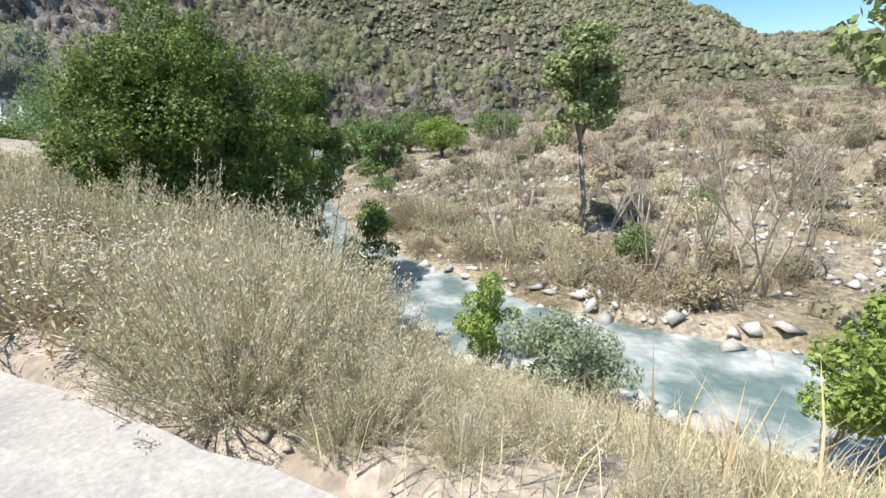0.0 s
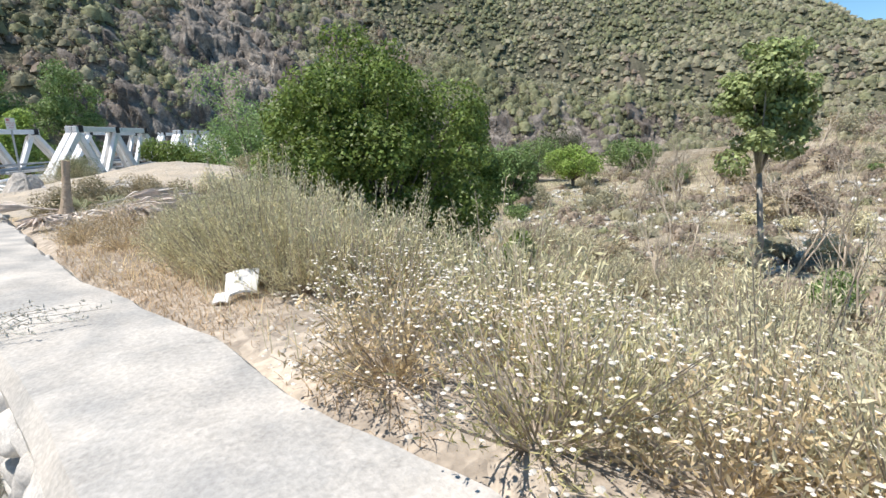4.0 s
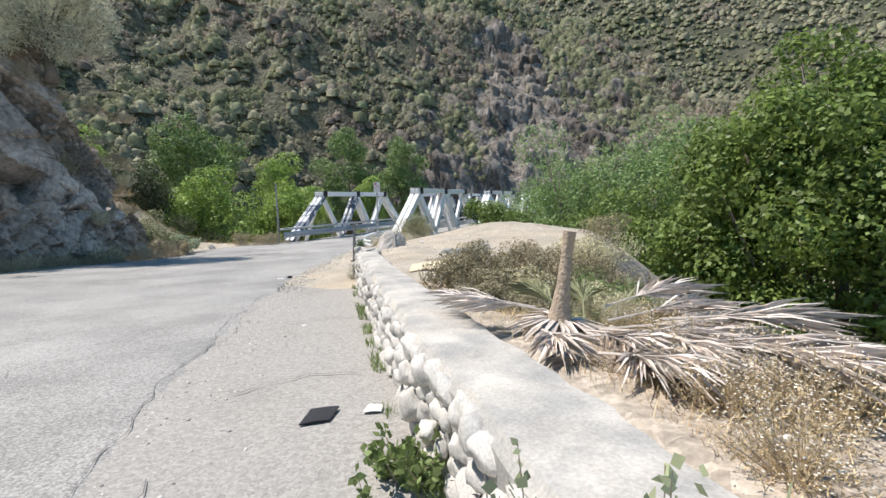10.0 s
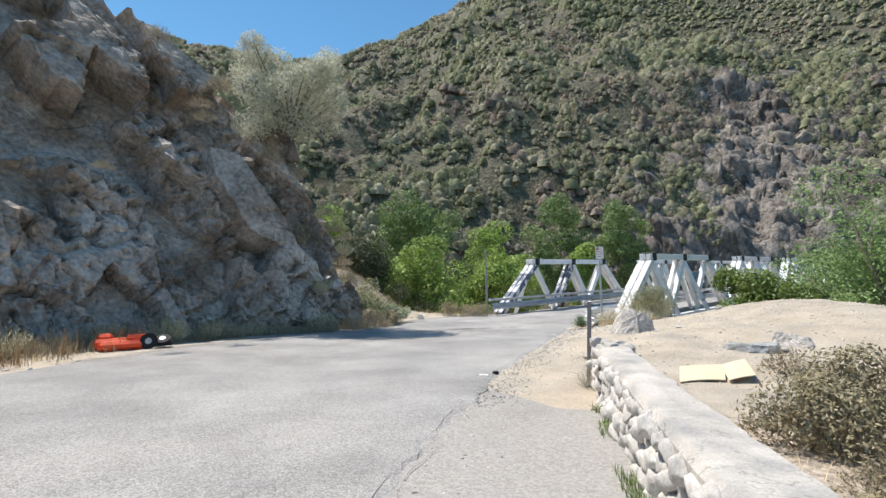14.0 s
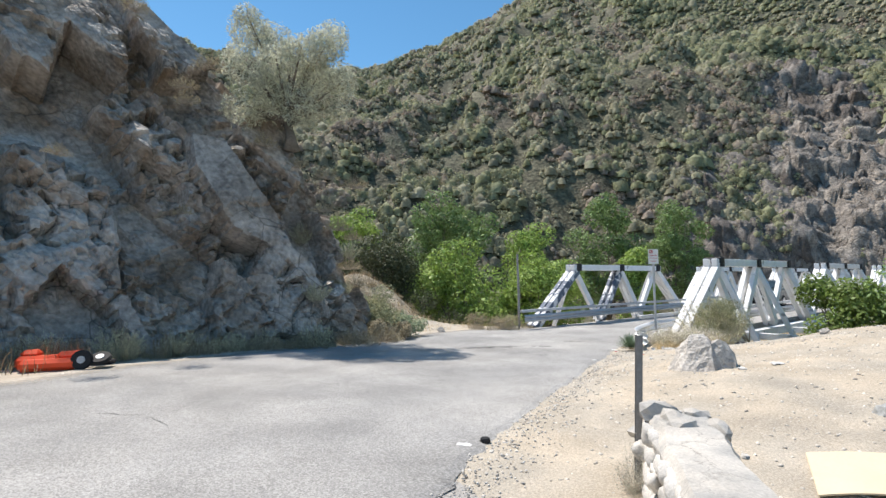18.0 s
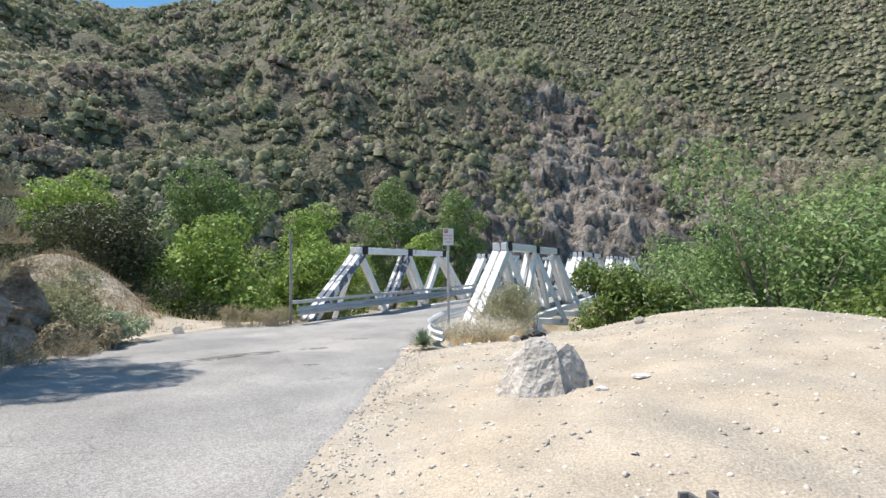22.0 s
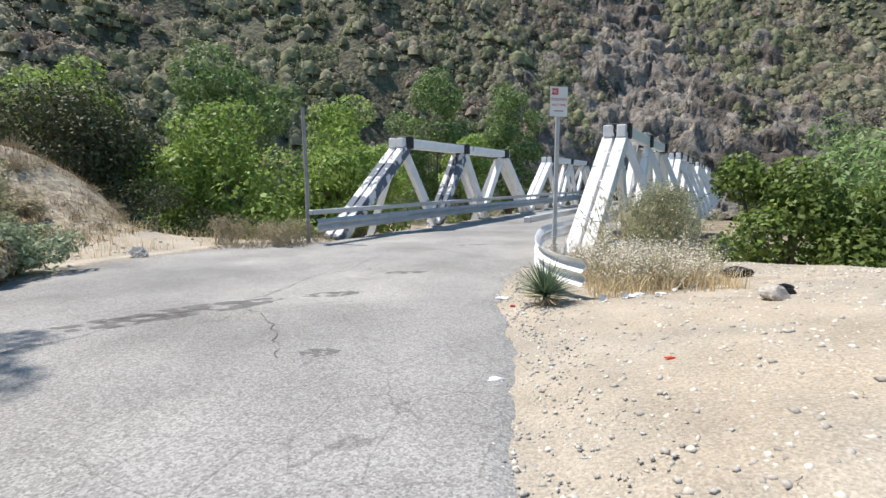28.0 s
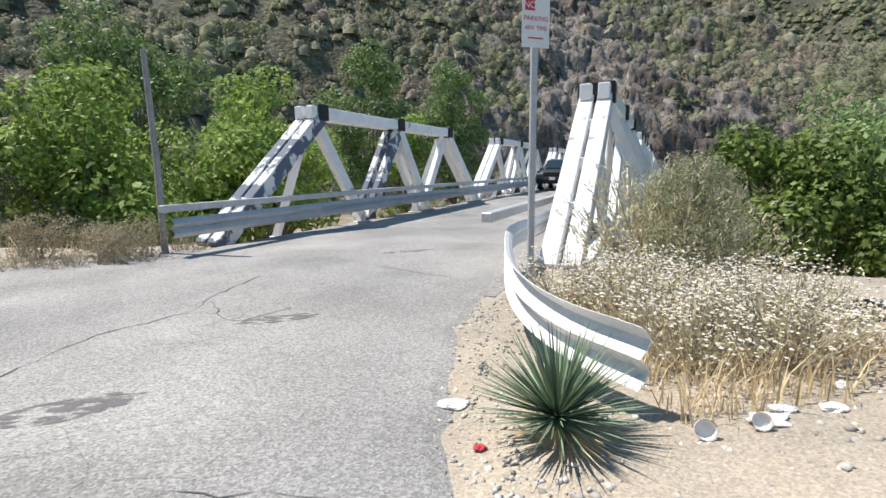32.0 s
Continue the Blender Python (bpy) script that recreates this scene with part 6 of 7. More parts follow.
hull_rock("rock", (0.58, 17.5, gz(0.58, 17.5) - 0.03), [(-0.3, 0.05, 0), (-0.26, -0.1, 0), (0.24, -0.16, 0), (0.32, 0.0, 0), (0.1, 0.16, 0), (-0.22, 0.08, 0.2), (-0.16, 0.1, 0.23), (0.2, -0.02, 0.17), (0.26, 0.0, 0.15), (0.0, 0.12, 0.18)], "broken rock with a pale edge and dark face", 13, -0.15)
rock("rock", rs, (0.34, 17.16, gz(0.34, 17.16) + 0.02), (0.22, 0.14, 0.1), M_PALEROCK, "small broken stone beside the slab", group="roadside rocks", spin=0.4)
for (x, y, z, sx, sy, sz, mat, lab, sp) in ((-1.04, 24.52, -0.42, 0.3, 0.26, 0.2, M_PALEROCK, "pale rock half buried in dirt", 0.0), (0.66, 22.72, 0.05, 0.2, 0.18, 0.16, M_PALEROCK, "small pale rock on the mound", 0.6), (-10.0, 29.2, -0.3, 0.5, 0.4, 0.34, M_PALEROCK, "grey rock on the roadside dirt", 0.5)):
    rock("boulder" if sx > 0.8 else "rock", rs, (x, y, gz(x, y) + sz * 0.2), (sx, sy, sz), mat, lab, group="roadside rocks", spin=sp)

# ---------------------------------------------------------------- small built things
M_SIGN = material("sign_white", (0.80, 0.80, 0.79), rough=0.45, vary=0.05, bump=0)
M_RED = material("sign_red", (0.55, 0.06, 0.07), rough=0.5, vary=0.08, bump=0)
M_ORANGE = material("red_orange_plastic", (0.80, 0.09, 0.03), rough=0.4, vary=0.08, bump=0.05)
M_TYRE = material("black_rubber", (0.025, 0.025, 0.027), rough=0.75, vary=0.2, bump=0.1)
M_CARD = material("cardboard", (0.72, 0.60, 0.42), rough=0.85, vary=0.06, bump=0.05)
M_PAPER = material("white_litter", (0.78, 0.77, 0.75), rough=0.7, vary=0.1, bump=0.1)
M_BLACKBAG = material("black_plastic_bag", (0.02, 0.02, 0.022), rough=0.3, vary=0.2, bump=0.6)
M_PALM = material("dead_palm_frond", (0.66, 0.585, 0.52), rough=0.85, vary=0.25, scale=3, fine=20, bump=0.2, island=0.35)
M_YUCCA = material("yucca_leaf", (0.22, 0.30, 0.19), rough=0.55, vary=0.2, scale=3, fine=10, bump=0, island=0.3)


def w_beam(path, z, name, parent, mat, up=0.155, flare=None):
    """A corrugated guard-rail beam along a line of (x, y); z is a function of the position's index."""
    prof = [(-up, 0.0), (-up * 0.82, 0.035), (-up * 0.5, 0.075), (-up * 0.22, 0.045), (0, 0.0), (up * 0.22, 0.045), (up * 0.5, 0.075), (up * 0.82, 0.035), (up, 0.0)]
    vs, fs = [], []
    pts = [Vector((p[0], p[1], 0)) for p in path]
    n = len(prof)
    for i, p in enumerate(pts):
        t = (pts[min(i + 1, len(pts) - 1)] - pts[max(i - 1, 0)]).normalized()
        side = Vector((-t.y, t.x, 0))
        for back in (0, 1):
            for h, o in prof:
                q = p + side * (o - back * 0.008)
                vs.append((q.x, q.y, z(i) + h))
    for i in range(len(pts) - 1):
        a, b = i * 2 * n, (i + 1) * 2 * n
        for k in range(n - 1):
            fs += [(a + k, b + k, b + k + 1, a + k + 1), (a + n + k, a + n + k + 1, b + n + k + 1, b + n + k)]
        fs += [(a, a + n, b + n, b), (a + n - 1, b + n - 1, b + 2 * n - 1, a + 2 * n - 1)]
    for e in (0, (len(pts) - 1) * 2 * n):
        fs += [(e + k, e + k + 1, e + n + k + 1, e + n + k) for k in range(n - 1)]
    base = parent.matrix_basis.translation
    return obj(name, [(x - base.x, y - base.y, zz - base.z) for x, y, zz in vs], fs, mat, parent, smooth=False)


def curve_points(pts, step=0.12):
    p = np.array(pts, float)
    for _ in range(3):
        q = [p[0]]
        for a, b in zip(p[:-1], p[1:]):
            q += [a * 0.75 + b * 0.25, a * 0.25 + b * 0.75]
        p = np.array(q + [p[-1]])
    return p


# left rail: beam, square top rail and posts all along the bridge
N_IN = LEFT_N + 0.52
left_rail = thing("guard_rail", Matrix.Translation(bp(24.1, N_IN)), "long galvanised guard rail with posts along the bridge truss", "guard rail", "guard rails")
ss = np.arange(24.0, 80, 2.0)
line = [(bp(s, N_IN + 0.06).x, bp(s, N_IN + 0.06).y) for s in ss[::-1]]
zs = [bz(s) for s in ss[::-1]]
w_beam(line, lambda i: zs[i] + 0.46, "beam", left_rail, M_GALV)
timber("top_rail", bp(23.9, N_IN, 0.77), bp(70, N_IN, 0.77), 0.13, 0.11, M_GALV, left_rail, "square steel top rail", 0.01)
for s in np.arange(24.2, 66, 1.3):
    timber("post", bp(s, N_IN - 0.02, -0.1), bp(s, N_IN - 0.02, 0.74), 0.15, 0.17, M_WOOD if s < 25.5 else M_GALV, left_rail, bevel=0.008)
# right rail: beam curving away at the bridge's end, painted white at its tip
R_IN = RIGHT_N - 0.52
right_rail = thing("guard_rail", Matrix.Translation((-2.6, 27.4, -0.86)), "white-painted guard rail curving round the end of the bridge", "guard rail", "guard rails")
a, b = bp(27.4, R_IN), bp(26.2, R_IN)
rl = curve_points([(a.x, a.y), (b.x, b.y), (-2.3, 29.5), (-2.62, 28.1), (-2.82, 26.9), (-2.76, 26.05), (-2.5, 25.55)])
w_beam([tuple(p) for p in rl], lambda i: -0.40 - 0.06 * i / len(rl), "beam", right_rail, M_WHITE)
ss = np.arange(27.2, 80, 2.0)
line = [(bp(s, R_IN).x, bp(s, R_IN).y) for s in ss[::-1]]
w_beam(line, lambda i: bz(ss[::-1][i]) + 0.42, "beam", right_rail, M_GALV)
timber("top_rail", bp(24.1, R_IN - 0.1, 0.77), bp(66, R_IN, 0.77), 0.13, 0.11, M_GALV, right_rail, "square steel top rail", 0.01)
for s in np.concatenate([[24.3, 24.95], np.arange(25.9, 66, 1.3)]):
    timber("post", bp(s, R_IN + (0.1 if s > 25.5 else -0.06), -0.3), bp(s, R_IN + (0.1 if s > 25.5 else -0.06), 0.74), 0.15, 0.19, M_GALV, right_rail, bevel=0.008)
for x, y in ((-2.42, 28.5), (-2.68, 27.1)):
    timber("post", (x + 0.03, y, -1.0), (x + 0.03, y, -0.2), 0.15, 0.19, M_GALV, right_rail, bevel=0.008)

# concrete sill under the truss feet
for n0, s0 in ((RIGHT_N, 25.25), (LEFT_N, 25.15)):
    c = bp(s0, n0)
    sill = box_bm((1.3, 0.75, 0.6), 0.03)
    ob = part("bridge_sill", sill, M_CONCRETE, None, m=Matrix.Translation((c.x, c.y, c.z - 0.36)) @ Matrix.Rotation(radians(-BRIDGE_AZ), 4, "Z"))
    tagged(ob, "concrete sill under the foot of the truss", "bridge sill", "bridge sills")


def text_mesh(body, size, parent, m, mat, name):
    cu = bpy.data.curves.new(name, "FONT")
    cu.body, cu.size, cu.align_x, cu.align_y, cu.extrude = body, size, "CENTER", "CENTER", 0.0006
    tmp = bpy.data.objects.new(name, cu)
    me = bpy.data.meshes.new_from_object(tmp)
    bpy.data.objects.remove(tmp)
    bpy.data.curves.remove(cu)
    me.materials.append(mat)
    ob = new(name, me)
    ob.parent = parent
    ob.matrix_basis = m
    return ob


sx, sy = -2.22, 28.6
sign = thing("parking_sign", Matrix.Translation((sx, sy, -0.86)) @ Matrix.Rotation(radians(14), 4, "Z"), "white no parking sign with red lettering on a tall steel post", "sign")
bm = bmesh.new()
for (w, d, ox, oy) in ((0.06, 0.006, 0, 0.0), (0.006, 0.035, -0.03, 0.017), (0.006, 0.035, 0.03, 0.017)):
    g = bmesh.ops.create_cube(bm, size=1.0)["verts"]
    bmesh.ops.scale(bm, vec=(w, d, 2.98), verts=g)
    bmesh.ops.translate(bm, vec=(ox, oy, 1.49), verts=g)
part("post", bm, M_GALV, sign)
plate = part("plate", box_bm((0.31, 0.004, 0.48), 0.0), M_SIGN, sign, m=Matrix.Translation((0, -0.008, 2.74)))
up90 = Matrix.Rotation(radians(90), 4, "X")
part("red_block", box_bm((0.115, 0.002, 0.10), 0), M_RED, plate, "red block", m=Matrix.Translation((-0.07, -0.0035, 0.16)))
text_mesh("NO", 0.085, plate, Matrix.Translation((-0.07, -0.0055, 0.16)) @ up90, M_SIGN, "lettering")
text_mesh("PARKING", 0.066, plate, Matrix.Translation((0, -0.0035, 0.035)) @ up90, M_RED, "lettering")
text_mesh("ANY TIME", 0.056, plate, Matrix.Translation((0, -0.0035, -0.055)) @ up90, M_RED, "lettering")
part("arrow", box_bm((0.17, 0.002, 0.014), 0), M_RED, plate, "red arrow", m=Matrix.Translation((0, -0.0035, -0.15)))

pole = thing("wooden_pole", Matrix.Translation((-7.5, 31.6, -0.9)), "thin grey weathered wooden pole beside the rail", "pole")
obj("pole_shaft", *tube([(0, 0, -0.2), (0.01, 0, 1.5), (-0.02, 0.0, 3.2)], [0.055, 0.05, 0.042], 8), M_WOOD, pole)

marker = thing("steel_post", Matrix.Translation((-2.46, 15.5, -0.40)) @ Matrix.Rotation(radians(8), 4, "Z") @ Matrix.Rotation(radians(2.2), 4, "Y"), "grey steel channel post at the end of the wall", "post")
bm = bmesh.new()
for (w, d, ox, oy) in ((0.026, 0.005, 0, 0.0), (0.005, 0.032, -0.014, 0.016), (0.005, 0.032, 0.014, 0.016), (0.014, 0.005, -0.021, 0.032), (0.014, 0.005, 0.021, 0.032)):
    g = bmesh.ops.create_cube(bm, size=1.0)["verts"]
    bmesh.ops.scale(bm, vec=(w, d, 1.1), verts=g)
    bmesh.ops.translate(bm, vec=(ox, oy, 0.5), verts=g)
part("channel", bm, M_STEELDARK, marker)


def fan(name, centre, rng, count, length, width, mat, parent, label="", up=(0.1, 1.3), bend=0.0):
    """Sword leaves out of one heart."""
    vs, fs = [], []
    for k in range(count):
        a, e = rng.uniform(0, 2 * math.pi), rng.uniform(*up)
        l = length * rng.uniform(0.7, 1.1)
        d = np.array([math.cos(a) * math.cos(e), math.sin(a) * math.cos(e), math.sin(e)])
        side = unit(np.array([-math.sin(a), math.cos(a), 0.0]) + rng.normal(size=3) * 0.1)
        nrm = np.cross(side, d)
        n0 = len(vs)
        c = np.array(centre)
        for t, w in ((0.03, 0.7), (0.35, 1.0), (0.7, 0.6)):
            p = c + d * l * t - np.array([0, 0, bend * l * t * t])
            vs += [p - side * width * w / 2, p + nrm * width * 0.18, p + side * width * w / 2]
        vs.append(c + d * l - np.array([0, 0, bend * l]))
        for i in range(2):
            q = n0 + i * 3
            fs += [(q, q + 1, q + 4, q + 3), (q + 1, q + 2, q + 5, q + 4)]
        q = n0 + 6
        fs += [(q, q + 1, q + 3), (q + 1, q + 2, q + 3)]
    return obj(name, vs, fs, mat, parent, label)


ry = np.random.default_rng(61)
yuc = thing("yucca", Matrix.Translation((-2.9, 25.5, gz(-2.9, 25.5))), "grey-green yucca rosette growing under the guard rail", "yucca")
fan("rosette", (0, 0, 0.1), ry, 340, 0.44, 0.013, M_YUCCA, yuc, up=(0.0, 1.35))
fan("dead_skirt", (0, 0, 0.07), ry, 60, 0.32, 0.016, M_STRAW, yuc, up=(-0.1, 0.2))

stump = thing("palm_stump", Matrix.Translation((-0.64, 8.36, gz(-0.64, 8.36) - 0.03)) @ Matrix.Rotation(radians(4), 4, "Y"), "cut palm stump ringed by dead fallen fronds", "palm stump")
vs, fs = tube([(0, 0, 0), (0.0, 0, 0.08), (0.0, 0, 0.2), (0.012, 0, 0.36), (0.02, 0.005, 0.55), (0.03, 0.0, 0.7)], [0.13, 0.095, 0.06, 0.043, 0.036, 0.041], 14)
obj("stump_trunk", vs, fs, M_PALMWOOD, stump)
fan("fibre_collar", (0, 0, 0.13), ry, 150, 0.42, 0.036, M_PALM, stump, "bleached folded leaf bases", up=(-0.5, 0.3), bend=0.45)


def frond(loc, heading, length, width, count, rng, group, droop=0.25, label="dead grey palm frond lying beside the wall", mat=None, rise=0.0):
    t = thing("palm_frond", Matrix.Translation(loc) @ Matrix.Rotation(heading, 4, "Z") @ Matrix.Rotation(-rise, 4, "Y"), label, "palm frond", group)
    v, f = tube([(0, 0, 0.02), (length * 0.35, 0, 0.06), (length * 0.7, 0, 0.05)], [0.008, 0.006, 0.003], 5)
    obj("stalk", v, f, mat or M_PALM, t)
    vs, fs = [], []
    for k in range(count):
        a = rng.uniform(-0.75, 0.75)
        st = np.array([length * rng.uniform(0.3, 0.6), 0, 0.06])
        l = length * rng.uniform(0.35, 0.6)
        d = np.array([math.cos(a), math.sin(a), rng.uniform(-0.02, 0.28)])
        s = np.array([-math.sin(a), math.cos(a), rng.uniform(-0.5, 0.5)]) * width
        n0 = len(vs)
        vs += [st - s * 0.4, st + s * 0.4, st + d * l * 0.55 + s, st + d * l - np.array([0, 0, droop * l * 0.4]), st + d * l * 0.55 - s]
        fs.append((n0, n0 + 1, n0 + 2, n0 + 3, n0 + 4))
    obj("frond_blade", vs, fs, mat or M_PALM, t)
    return t


frond((-0.72, 8.6, 0.27), radians(160), 0.72, 0.005, 130, ry, "dead palm fronds")
frond((-0.7, 8.4, 0.29), radians(172), 0.6, 0.005, 110, ry, "dead palm fronds")
for k, (x, y, h) in enumerate(((-0.55, 8.1, -70), (-0.5, 8.0, -40), (-0.45, 8.1, -20), (-0.5, 8.05, -55), (-0.4, 7.9, -75), (-0.4, 8.15, 5), (-0.3, 7.7, -60), (-0.25, 7.5, -65), (-0.2, 7.9, -30), (-0.35, 8.3, 20))):
    frond((x, y, gz(x, y) + 0.03 + 0.015 * k), radians(h), 0.85, 0.0065, 80, ry, "dead palm fronds")

for k in range(7):
    y = 8.2 - 0.1 * k
    x = float(lerp_line(WALL_RIVER, y)) + 0.28 + 0.22 * (k % 3)
    frond((x, y, gz(x, y) + 0.05 + 0.01 * (k % 4)), radians(-95 + 17 * (k % 4)), 0.62, 0.0085, 70, ry, "dead palm fronds", 0.4, "bleached dead palm frond lying beside the wall")

for k, (x, y, h) in enumerate(((-0.3, 8.75, 70), (-0.15, 8.7, 30), (-0.4, 8.85, 110))):
    frond((x, y, gz(x, y) + 0.02), radians(h), 0.62, 0.004, 60, ry, "green palm fronds", 0.6, "green palm frond growing behind the stump", M_OLIVE, 0.3)
# leafy plants against the road side of the wall
RP = np.random.default_rng(64)
PL = bush_meshes("plant", RP, 1.08, 0.34, 70, 60, 0.031, 0.7, (M_TWIG, M_PLANT), spread=0.75, low=0.1)
plant_bush("leafy_plant", PL, -1.4, 5.97, -0.34, 1.0, "dusty green leafy shrub growing at the wall foot", "wall foot plants", 0.4, "plant")
M_ASH = material("ash_grey_leaf", (0.52, 0.52, 0.45), rough=0.7, vary=0.2, scale=2, fine=8, bump=0, island=0.3, through_light=0.25)
WD = bush_meshes("weed", RP, 0.85, 0.32, 70, 52, 0.024, 0.3, (M_TWIG, M_ASH), spread=0.8, low=0.05, dome=0.7, thick=0.45)
plant_bush("grey_weed", WD, -1.04, 4.25, -0.33, 0.95, "thin grey-green weed leaning on the wall", "wall foot plants", 1.4, "plant")
plant_bush("grey_weed", WD, -0.96, 3.85, -0.33, 0.75, "thin grey-green weed leaning on the wall", "wall foot plants", 3.0, "plant")
plant_bush("grey_weed", WD, -2.47, 15.35, gz(-2.5, 15.35) - 0.02, 0.5, "small dry weed at the foot of the steel post", "wall foot plants", 2.2, "plant")
plant_bush("green_weed", bush_meshes("greenweed", RP, 0.3, 0.22, 24, 20, 0.05, 0.7, (M_TWIG, M_GREENWEED), spread=0.8), -1.68, 7.6, -0.33, 1.0, "low green weed sprouting at the wall foot", "wall foot plants", 0.9, "plant")


arm = np.random.default_rng(92)
sprawl = thing("weed_branch", Matrix.Translation((-0.98, 4.0, 0.3)), "thin leafy grey weed branches sprawling over the wall top", "plant", "wall foot plants")
for a, l in ((-8, 0.42), (6, 0.5), (22, 0.46), (38, 0.36), (50, 0.4), (-24, 0.3), (66, 0.3)):
    dvec = np.array([math.cos(radians(a)), math.sin(radians(a)), 0])
    twig = obj("twig", *tube([np.array([-0.08, 0, -0.04]), dvec * l * 0.5 + np.array([0, 0, 0.06]), dvec * l + np.array([0, 0, 0.035])], [0.0022, 0.0017, 0.0008], 4), M_TWIG, sprawl)
    spots_ = np.array([dvec * l * f + np.array([0, 0, 0.05]) + arm.normal(size=3) * 0.008 for f in np.linspace(0.15, 1, 36)])
    obj("leaf_spray", *leaf_quads(arm, spots_, arm.normal(size=(36, 3)), 0.022, 0.3), M_ASH, twig, kind="stuff")


def sheet(name, corners, thick, mat, label, category, bend=0.0, group=""):
    """A loose sheet lying on the ground, with thickness and a slight warp."""
    c = [Vector(p) for p in corners]
    n = 6
    vs, fs = [], []
    for lay in (0, thick):
        for i in range(n + 1):
            for j in range(n + 1):
                u, w = i / n, j / n
                p = (c[0] * (1 - u) + c[1] * u) * (1 - w) + (c[3] * (1 - u) + c[2] * u) * w
                vs.append((p.x, p.y, p.z + lay + bend * (math.sin(u * 3.1) * 0.6 + (u - 0.5) ** 2 * w)))
    m = (n + 1) ** 2
    for i in range(n):
        for j in range(n):
            a = i * (n + 1) + j
            fs += [(a, a + 1, a + n + 2, a + n + 1), (m + a, m + a + n + 1, m + a + n + 2, m + a + 1)]
    for k in range(n):
        for (a, b) in ((k, k + 1), (n * (n + 1) + k + 1, n * (n + 1) + k), ((k + 1) * (n + 1), k * (n + 1)), (k * (n + 1) + n, (k + 1) * (n + 1) + n)):
            fs.append((a, m + a, m + b, b))
    return obj(name, vs, fs, mat, label=label, category=category, group=group)


sheet("cardboard_sheet", [(-1.32, 15.6, gz(-1.32, 15.6) + 0.02), (-0.75, 15.75, gz(-0.75, 15.75) + 0.02), (-0.62, 16.42, gz(-0.62, 16.42) + 0.02), (-1.22, 16.3, gz(-1.22, 16.3) + 0.02)], 0.012, M_CARD, "pale flattened cardboard sheet lying on the dirt", "cardboard", 0.03, "cardboard")
sheet("cardboard_sheet", [(-0.72, 15.7, gz(-0.72, 15.7) + 0.035), (-0.38, 15.82, gz(-0.38, 15.82) + 0.09), (-0.36, 16.4, gz(-0.36, 16.4) + 0.1), (-0.68, 16.35, gz(-0.68, 16.35) + 0.035)], 0.012, M_CARD, "folded cardboard flap propped on the dirt", "cardboard", 0.02, "cardboard")
sheet("black_tile", [(-2.3, 8.3, -0.31), (-2.12, 8.34, -0.31), (-2.08, 8.54, -0.31), (-2.26, 8.52, -0.31)], 0.008, M_BLACK, "small black plastic square lying on the shoulder", "litter", 0.01)
sheet("white_scrap", [(-1.92, 8.42, -0.31), (-1.8, 8.42, -0.31), (-1.79, 8.52, -0.31), (-1.89, 8.54, -0.31)], 0.004, M_PAPER, "torn white paper scrap on the shoulder", "litter", 0.01)


def crumple(name, loc, size, mat, label, seed, flat=0.6, group=""):
    rng = np.random.default_rng(seed)
    bm = bmesh.new()
    bmesh.ops.create_icosphere(bm, subdivisions=4, radius=0.5)
    o = Vector(rng.uniform(-50, 50, 3))
    for v in bm.verts:
        k = 1 + 0.45 * noise.noise(v.co * 2.5 + o) - 0.3 * abs(noise.noise(v.co * 7.0 + o))
        v.co = Vector((v.co.x * size[0] * k, v.co.y * size[1] * k, v.co.z * size[2] * k))
    ob = part(name, bm, mat, None, m=Matrix.Translation(loc))
    return tagged(ob, label, "litter", group)


zb = gz(0.04, 4.16)
sheet("white_board", [(-0.04, 4.1, zb + 0.02), (0.1, 4.07, zb + 0.03), (0.15, 4.16, zb + 0.11), (0.0, 4.2, zb + 0.1)], 0.01, M_PAPER, "crumpled white printed board leaning in the weeds", "litter", 0.03)
sheet("torn_flap", [(-0.1, 4.09, zb + 0.01), (-0.04, 4.05, zb + 0.015), (-0.01, 4.11, zb + 0.035), (-0.07, 4.14, zb + 0.035)], 0.005, M_PAPER, "torn white paper flap beside the board", "litter", 0.015)
crumple("black_bag", (-0.12, 26.8, gz(-0.12, 26.8) + 0.06), (0.42, 0.3, 0.2), M_BLACKBAG, "torn black plastic bag on the mound", 2)
crumple("black_scrap", (-0.84, 24.74, gz(-0.84, 24.74) + 0.05), (0.2, 0.12, 0.12), M_BLACKBAG, "dark scrap lying on a rock", 3)
for k, (x, y) in enumerate(((-1.7, 21.55), (-3.59, 23.24), (-3.33, 25.97), (-1.12, 25.87), (-1.69, 25.38), (-2.02, 25.34), (-1.45, 25.6), (-1.2, 19.3), (-0.75, 19.5), (-2.37, 21.5), (-1.9, 25.42), (-4.05, 15.95), (-2.75, 11.2), (0.5, 25.0), (-0.9, 25.7))):
    s = 0.07 + 0.05 * (k % 3)
    crumple("paper_scrap", (x, y, max(gz(x, y), -0.9) + 0.012), (s, s * 0.7, 0.04), M_PAPER, "small crumpled white paper scrap on the dirt", 20 + k, group="roadside litter")
crumple("red_scrap", (-2.54, 23.13, gz(-2.54, 23.13) + 0.01), (0.07, 0.025, 0.015), M_ORANGE, "small red plastic strip on the dirt", 50)
crumple("red_wrapper", (-3.25, 25.5, gz(-3.25, 25.5) + 0.015), (0.06, 0.05, 0.025), M_RED, "crumpled red wrapper on the gravel", 51)


